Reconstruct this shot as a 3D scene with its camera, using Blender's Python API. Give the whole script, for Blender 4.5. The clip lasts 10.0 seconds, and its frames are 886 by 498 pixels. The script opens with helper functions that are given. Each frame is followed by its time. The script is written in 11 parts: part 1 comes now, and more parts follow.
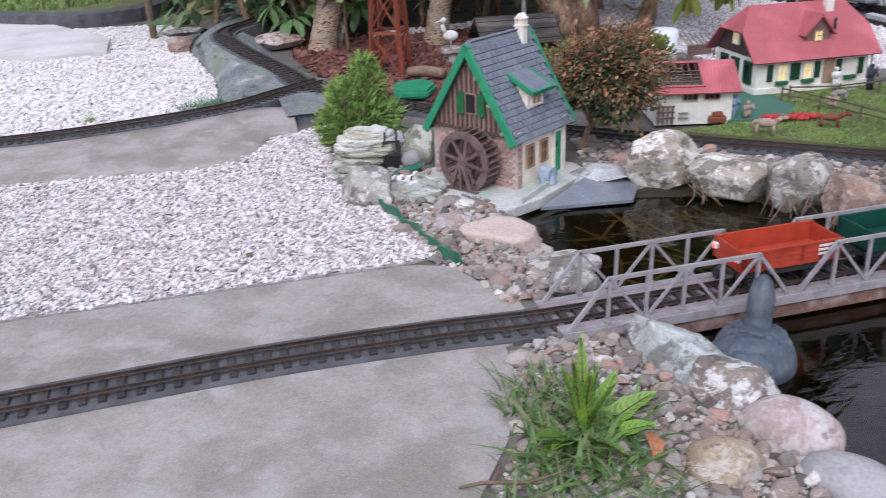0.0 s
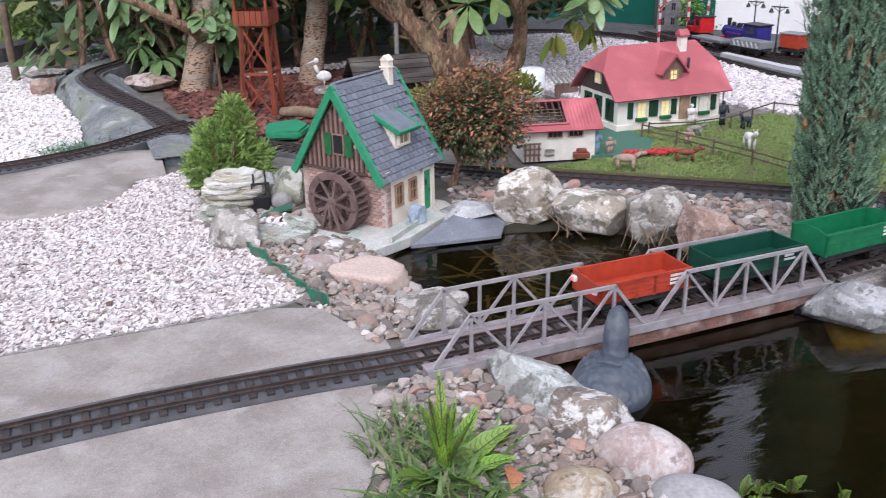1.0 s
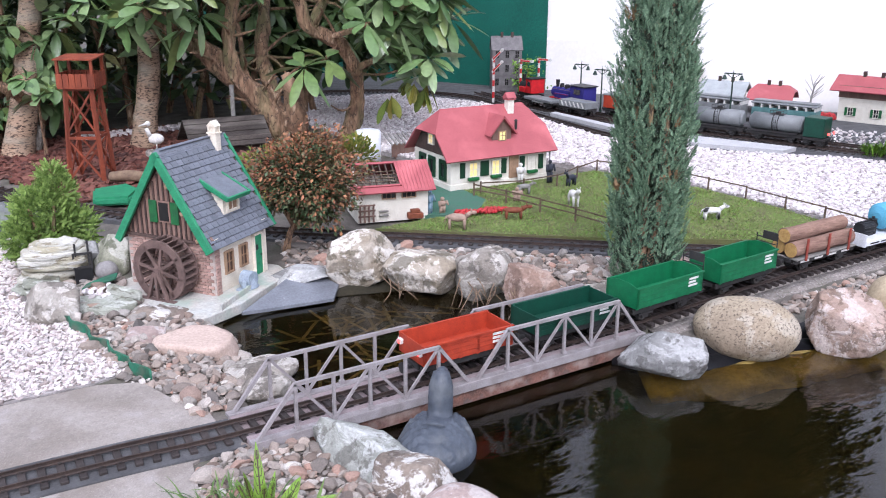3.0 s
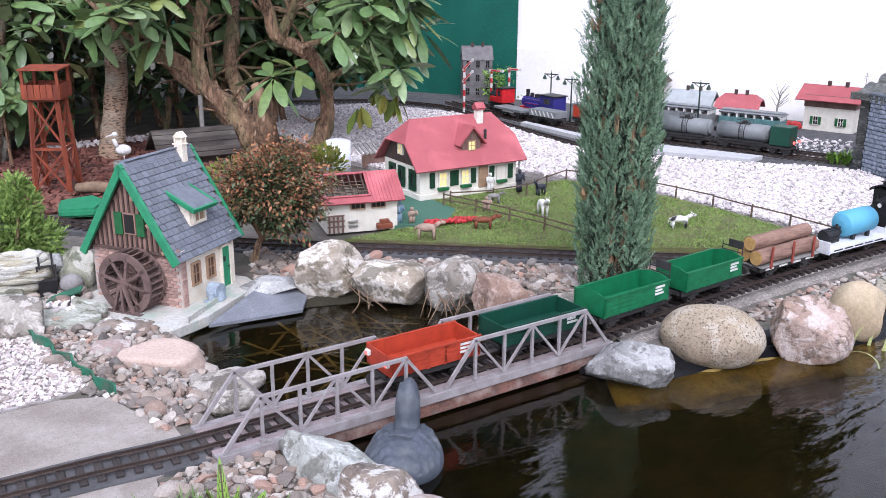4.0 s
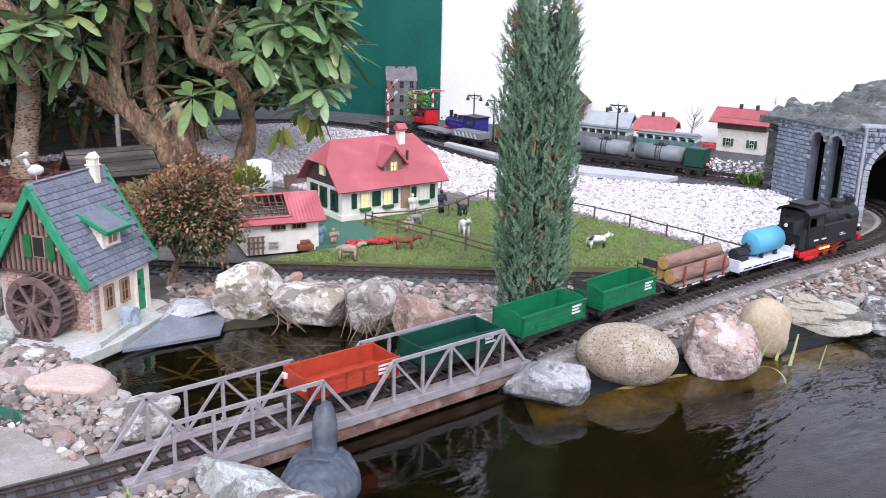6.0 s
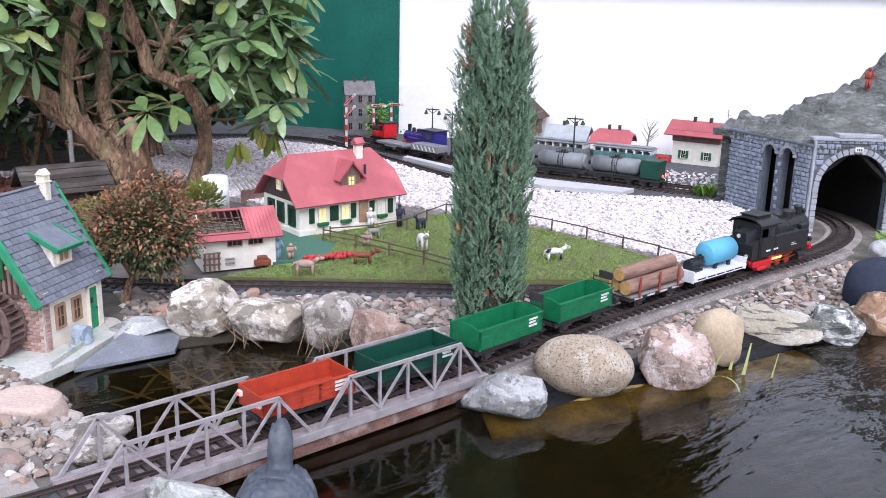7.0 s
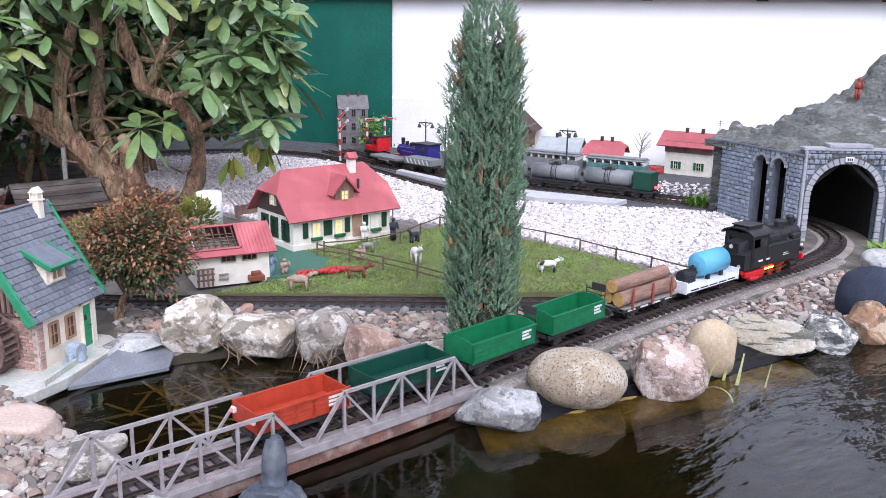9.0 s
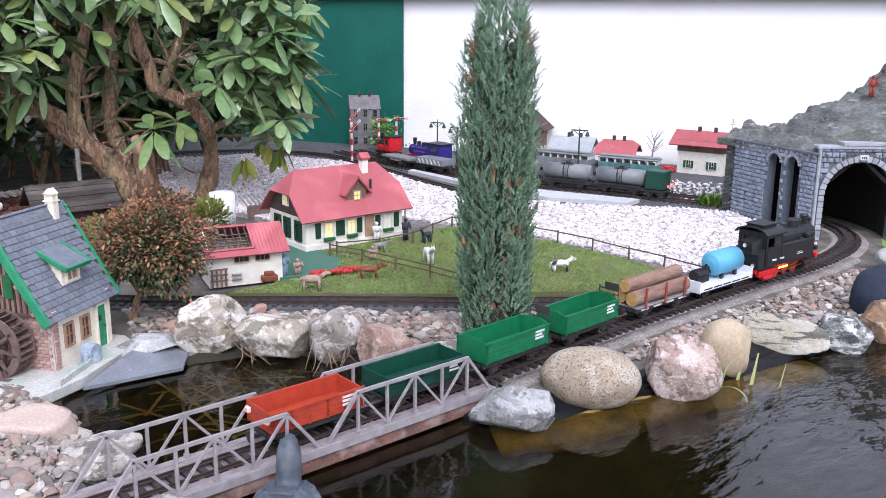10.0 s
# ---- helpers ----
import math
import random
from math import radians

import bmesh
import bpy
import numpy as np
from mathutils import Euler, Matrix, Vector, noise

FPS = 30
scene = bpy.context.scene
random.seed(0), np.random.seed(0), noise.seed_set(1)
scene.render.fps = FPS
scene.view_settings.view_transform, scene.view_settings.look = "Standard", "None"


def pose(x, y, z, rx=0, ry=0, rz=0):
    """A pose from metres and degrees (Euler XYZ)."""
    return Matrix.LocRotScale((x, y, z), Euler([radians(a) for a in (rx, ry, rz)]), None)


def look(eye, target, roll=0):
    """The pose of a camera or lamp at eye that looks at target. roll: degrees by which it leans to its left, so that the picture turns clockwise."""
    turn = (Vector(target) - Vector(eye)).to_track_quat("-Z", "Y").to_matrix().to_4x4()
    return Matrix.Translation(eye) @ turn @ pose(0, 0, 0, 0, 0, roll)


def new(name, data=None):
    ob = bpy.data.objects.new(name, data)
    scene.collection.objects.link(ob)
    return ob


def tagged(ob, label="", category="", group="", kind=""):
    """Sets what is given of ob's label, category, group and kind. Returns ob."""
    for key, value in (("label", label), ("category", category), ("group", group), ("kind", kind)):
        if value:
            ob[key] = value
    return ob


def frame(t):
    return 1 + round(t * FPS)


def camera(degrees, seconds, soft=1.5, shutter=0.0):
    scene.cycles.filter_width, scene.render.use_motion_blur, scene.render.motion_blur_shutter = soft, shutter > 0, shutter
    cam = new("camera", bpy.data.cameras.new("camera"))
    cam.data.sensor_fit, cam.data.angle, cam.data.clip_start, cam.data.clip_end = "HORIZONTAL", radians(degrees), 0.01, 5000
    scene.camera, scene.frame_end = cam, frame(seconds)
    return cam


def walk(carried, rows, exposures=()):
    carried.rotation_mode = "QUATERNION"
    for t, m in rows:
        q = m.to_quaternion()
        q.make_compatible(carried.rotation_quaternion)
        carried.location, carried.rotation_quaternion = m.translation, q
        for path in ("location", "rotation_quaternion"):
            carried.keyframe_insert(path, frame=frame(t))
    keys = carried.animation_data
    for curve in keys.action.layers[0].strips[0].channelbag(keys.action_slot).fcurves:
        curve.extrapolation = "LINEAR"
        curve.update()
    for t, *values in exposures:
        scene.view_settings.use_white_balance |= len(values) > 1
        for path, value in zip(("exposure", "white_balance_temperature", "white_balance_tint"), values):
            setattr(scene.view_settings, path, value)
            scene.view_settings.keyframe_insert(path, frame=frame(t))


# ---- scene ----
cam = camera(52.40, 10.0, soft=0.7, shutter=0.4)
PATH = [
    (0, (-0.5423, -1.2463, 0.7391), (-0.3031, -0.3595, 0.3436), -2.21),
    (0.5, (-0.5116, -1.2554, 0.7416), (-0.2024, -0.3829, 0.3633), -1.64),
    (1, (-0.4952, -1.2690, 0.7477), (-0.1373, -0.4081, 0.3861), -1.16),
    (1.5, (-0.4845, -1.2811, 0.7556), (-0.0833, -0.4327, 0.4102), -0.66),
    (2, (-0.4700, -1.2929, 0.7633), (-0.0285, -0.4596, 0.4306), -0.27),
    (2.5, (-0.4562, -1.3012, 0.7701), (0.0233, -0.4840, 0.4503), 0.05),
    (3, (-0.4465, -1.3080, 0.7743), (0.0615, -0.5031, 0.4677), 0.19),
    (3.2, (-0.4445, -1.3111, 0.7777), (0.0714, -0.5089, 0.4770), 0.23),
    (4.3, (-0.4318, -1.3161, 0.7782), (0.1079, -0.5279, 0.4823), 0.39),
    (4.5, (-0.4317, -1.3170, 0.7790), (0.1135, -0.5317, 0.4856), 0.47),
    (5, (-0.4261, -1.3186, 0.7795), (0.1361, -0.5428, 0.4930), 0.72),
    (5.5, (-0.4224, -1.3238, 0.7808), (0.1599, -0.5610, 0.4995), 1.02),
    (5.7, (-0.4213, -1.3277, 0.7834), (0.1683, -0.5699, 0.5037), 1.15),
    (6.8, (-0.4107, -1.3380, 0.7863), (0.2194, -0.6078, 0.5218), 1.44),
    (7, (-0.4096, -1.3407, 0.7878), (0.2259, -0.6140, 0.5269), 1.36),
    (7.5, (-0.4078, -1.3452, 0.7892), (0.2341, -0.6230, 0.5317), 1.08),
    (8, (-0.4039, -1.3445, 0.7921), (0.2412, -0.6240, 0.5379), 1.00),
    (8.5, (-0.4073, -1.3484, 0.7921), (0.2392, -0.6282, 0.5404), 1.03),
    (9, (-0.4080, -1.3488, 0.7938), (0.2332, -0.6226, 0.5460), 0.84),
    (9.5, (-0.4092, -1.3480, 0.7924), (0.2269, -0.6168, 0.5458), 0.55),
    (10, (-0.4112, -1.3471, 0.7936), (0.2205, -0.6126, 0.5456), 0.51),
]
EXPOSURES = [(0.0, 0.16, 5700, 16), (1.0, 0.34, 5850, 17), (2.0, 0.54, 5800, 18), (10.0, 0.56, 5750, 18)]
walk(cam, [(t, look(eye, target, roll)) for t, eye, target, roll in PATH], EXPOSURES)

# ---------- light ----------
SUN_AZ, SUN_EL = 211.0, 46.0      # compass degrees from +y, clockwise
world = bpy.data.worlds.new("overcast_sky")
scene.world = world
world.use_nodes = True
wn = world.node_tree
wn.nodes.clear()
sky = wn.nodes.new("ShaderNodeTexSky")
sky.sky_type, sky.sun_disc = "NISHITA", False
sky.sun_elevation, sky.sun_rotation = radians(SUN_EL), radians(SUN_AZ)
sky.dust_density, sky.ozone_density = 4.0, 1.0
hsv = wn.nodes.new("ShaderNodeHueSaturation")
hsv.inputs["Saturation"].default_value = 0.75
bgn = wn.nodes.new("ShaderNodeBackground")
bgn.inputs["Strength"].default_value = 0.15
won = wn.nodes.new("ShaderNodeOutputWorld")
cloud = wn.nodes.new("ShaderNodeMix")          # an even layer of cloud over the clear sky
cloud.data_type = "RGBA"
cloud.inputs["Factor"].default_value = 0.5
cloud.inputs["B"].default_value = (10.4, 10.4, 10.6, 1)
wn.links.new(sky.outputs["Color"], hsv.inputs["Color"])
wn.links.new(hsv.outputs["Color"], cloud.inputs["A"])
wn.links.new(cloud.outputs["Result"], bgn.inputs["Color"])
wn.links.new(bgn.outputs["Background"], won.inputs["Surface"])
sun_data = bpy.data.lights.new("sun", "SUN")
sun_data.energy, sun_data.angle, sun_data.color = 1.7, radians(34), (1.0, 0.985, 0.97)
sun = new("sun", sun_data)
_az, _el = radians(SUN_AZ), radians(SUN_EL)
sun.matrix_world = look((12 * math.sin(_az) * math.cos(_el), 12 * math.cos(_az) * math.cos(_el), 12 * math.sin(_el)), (0, 0, 0))


# ---------- materials ----------
def material(name, base, rough=0.8, second=None, scale=40.0, fine=300.0, bump=0.3, metal=0.0, spots=None, spot_scale=120.0,
             spot_cut=0.62, per_piece=0.0, spec=0.4, stretch=None, emit=None, dirt=None, dirt_scale=9.0, grain=0.35, depth=0.004,
             veins=None, vein_scale=9.0, vein_width=0.02, speck=None):
    """Two scales of colour variation, optional spots, stains and grain, and fine relief."""
    m = bpy.data.materials.new(name)
    m.use_nodes = True
    nt = m.node_tree
    N, Lk = nt.nodes, nt.links
    b = N["Principled BSDF"]
    b.inputs["Roughness"].default_value = rough
    b.inputs["Metallic"].default_value = metal
    b.inputs["Specular IOR Level"].default_value = spec
    tc = N.new("ShaderNodeTexCoord")
    vec = tc.outputs["Object"]
    if stretch:
        mp = N.new("ShaderNodeMapping")
        mp.inputs["Scale"].default_value = stretch
        Lk.new(vec, mp.inputs["Vector"])
        vec = mp.outputs["Vector"]

    def noise_tex(s, detail=5.0):
        n = N.new("ShaderNodeTexNoise")
        n.inputs["Scale"].default_value, n.inputs["Detail"].default_value = s, detail
        Lk.new(vec, n.inputs["Vector"])
        return n.outputs["Fac"]

    def ramp(fac, a, c):
        r = N.new("ShaderNodeMapRange")
        r.inputs["From Min"].default_value, r.inputs["From Max"].default_value = a, c
        Lk.new(fac, r.inputs["Value"])
        return r.outputs["Result"]

    def mix(fac, a, c, mode="MIX"):
        x = N.new("ShaderNodeMix")
        x.data_type, x.blend_type = "RGBA", mode
        if isinstance(fac, float):
            x.inputs["Factor"].default_value = fac
        else:
            Lk.new(fac, x.inputs["Factor"])
        for sock, v in ((x.inputs["A"], a), (x.inputs["B"], c)):
            if isinstance(v, tuple):
                sock.default_value = (*v, 1.0)
            else:
                Lk.new(v, sock)
        return x.outputs["Result"]

    second = second or tuple(v * 0.72 for v in base)
    n_big, n_fine = noise_tex(scale), noise_tex(fine, 6.0)
    col = mix(ramp(n_big, 0.35, 0.65), base, second)
    col = mix(ramp(n_fine, 0.25, 0.75), mix(float(grain), col, (0.0, 0.0, 0.0)), col)
    if spots:
        col = mix(ramp(noise_tex(spot_scale, 8.0), spot_cut - 0.02, spot_cut + 0.09), col, spots)
    if dirt:
        col = mix(ramp(noise_tex(dirt_scale, 8.0), 0.5, 0.72), col, dirt)
    crisp = None
    if speck:                                  # hard little mineral grains and pits: (amount, scale)
        crisp = noise_tex(speck[1], 2.0)
        col = mix(ramp(crisp, 0.42, 0.50), mix(float(speck[0]), col, (0.02, 0.016, 0.012)), col)
        col = mix(ramp(noise_tex(speck[1] * 1.35, 2.0), 0.60, 0.66), col, mix(float(speck[0]) * 0.8, col, (0.85, 0.83, 0.80)))
    if veins:
        sb, ab = N.new("ShaderNodeMath"), N.new("ShaderNodeMath")
        sb.operation, ab.operation = "SUBTRACT", "ABSOLUTE"
        sb.inputs[1].default_value = 0.5
        Lk.new(noise_tex(vein_scale, 9.0), sb.inputs[0])
        Lk.new(sb.outputs[0], ab.inputs[0])
        col = mix(ramp(ab.outputs[0], 0.0, vein_width), veins, col)
    if per_piece:
        oi = N.new("ShaderNodeObjectInfo")
        h = N.new("ShaderNodeHueSaturation")
        mr = N.new("ShaderNodeMapRange")
        mr.inputs["To Min"].default_value, mr.inputs["To Max"].default_value = 1 - per_piece, 1 + per_piece
        Lk.new(oi.outputs["Random"], mr.inputs["Value"])
        Lk.new(mr.outputs["Result"], h.inputs["Value"])
        Lk.new(col, h.inputs["Color"])
        col = h.outputs["Color"]
    Lk.new(col, b.inputs["Base Color"])
    if bump:
        bn = N.new("ShaderNodeBump")
        bn.inputs["Strength"].default_value, bn.inputs["Distance"].default_value = bump, depth
        Lk.new(n_fine, bn.inputs["Height"])
        if crisp:
            b2 = N.new("ShaderNodeBump")
            b2.inputs["Strength"].default_value, b2.inputs["Distance"].default_value = bump * 0.6, 0.0025
            Lk.new(crisp, b2.inputs["Height"])
            Lk.new(bn.outputs["Normal"], b2.inputs["Normal"])
            bn = b2
        Lk.new(bn.outputs["Normal"], b.inputs["Normal"])
    if emit:
        b.inputs["Emission Color"].default_value = (*emit[0], 1.0)
        b.inputs["Emission Strength"].default_value = emit[1]
    return m


def island_material(name, colours, rough=0.8, fine=400.0, bump=0.3, spec=0.35):
    """Each loose piece of a joined mesh takes its own colour."""
    m = bpy.data.materials.new(name)
    m.use_nodes = True
    N, Lk = m.node_tree.nodes, m.node_tree.links
    b = N["Principled BSDF"]
    b.inputs["Roughness"].default_value = rough
    b.inputs["Specular IOR Level"].default_value = spec
    geo = N.new("ShaderNodeNewGeometry")
    cr = N.new("ShaderNodeValToRGB")
    el = cr.color_ramp.elements
    while len(el) < len(colours):
        el.new(0.5)
    for i, c in enumerate(colours):
        el[i].position, el[i].color = i / max(1, len(colours) - 1), (*c, 1.0)
    Lk.new(geo.outputs["Random Per Island"], cr.inputs["Fac"])
    tc = N.new("ShaderNodeTexCoord")
    nz = N.new("ShaderNodeTexNoise")
    nz.inputs["Scale"].default_value, nz.inputs["Detail"].default_value = fine, 5.0
    Lk.new(tc.outputs["Object"], nz.inputs["Vector"])
    mr = N.new("ShaderNodeMapRange")
    mr.inputs["From Min"].default_value, mr.inputs["From Max"].default_value = 0.3, 0.7
    mr.inputs["To Min"].default_value, mr.inputs["To Max"].default_value = 0.72, 1.1
    Lk.new(nz.outputs["Fac"], mr.inputs["Value"])
    h = N.new("ShaderNodeHueSaturation")
    Lk.new(mr.outputs["Result"], h.inputs["Value"])
    Lk.new(cr.outputs["Color"], h.inputs["Color"])
    Lk.new(h.outputs["Color"], b.inputs["Base Color"])
    bn = N.new("ShaderNodeBump")
    bn.inputs["Strength"].default_value, bn.inputs["Distance"].default_value = bump, 0.003
    Lk.new(nz.outputs["Fac"], bn.inputs["Height"])
    Lk.new(bn.outputs["Normal"], b.inputs["Normal"])
    return m


def water_material():
    m = bpy.data.materials.new("pond_water")
    m.use_nodes = True
    N, Lk = m.node_tree.nodes, m.node_tree.links
    b = N["Principled BSDF"]
    b.inputs["Base Color"].default_value = (0.34, 0.28, 0.13, 1)
    b.inputs["Roughness"].default_value, b.inputs["IOR"].default_value = 0.02, 1.40
    b.inputs["Transmission Weight"].default_value = 1.0
    tc = N.new("ShaderNodeTexCoord")
    mp = N.new("ShaderNodeMapping")
    mp.inputs["Rotation"].default_value, mp.inputs["Scale"].default_value = (0, 0, 0.7), (1.0, 2.6, 1.0)
    Lk.new(tc.outputs["Object"], mp.inputs["Vector"])
    n1 = N.new("ShaderNodeTexNoise")
    n1.inputs["Scale"].default_value, n1.inputs["Detail"].default_value = 9.0, 3.0
    Lk.new(mp.outputs["Vector"], n1.inputs["Vector"])
    # the breeze reaches the open end of the pond only
    sx = N.new("ShaderNodeSeparateXYZ")
    Lk.new(tc.outputs["Object"], sx.inputs["Vector"])
    mr = N.new("ShaderNodeMapRange")
    mr.inputs["From Min"].default_value, mr.inputs["From Max"].default_value = 0.9, 1.5
    mr.inputs["To Min"].default_value, mr.inputs["To Max"].default_value = 0.22, 1.1
    Lk.new(sx.outputs["X"], mr.inputs["Value"])
    bn = N.new("ShaderNodeBump")
    bn.inputs["Distance"].default_value = 0.008
    Lk.new(mr.outputs["Result"], bn.inputs["Strength"])
    Lk.new(n1.outputs["Fac"], bn.inputs["Height"])
    Lk.new(bn.outputs["Normal"], b.inputs["Normal"])
    return m


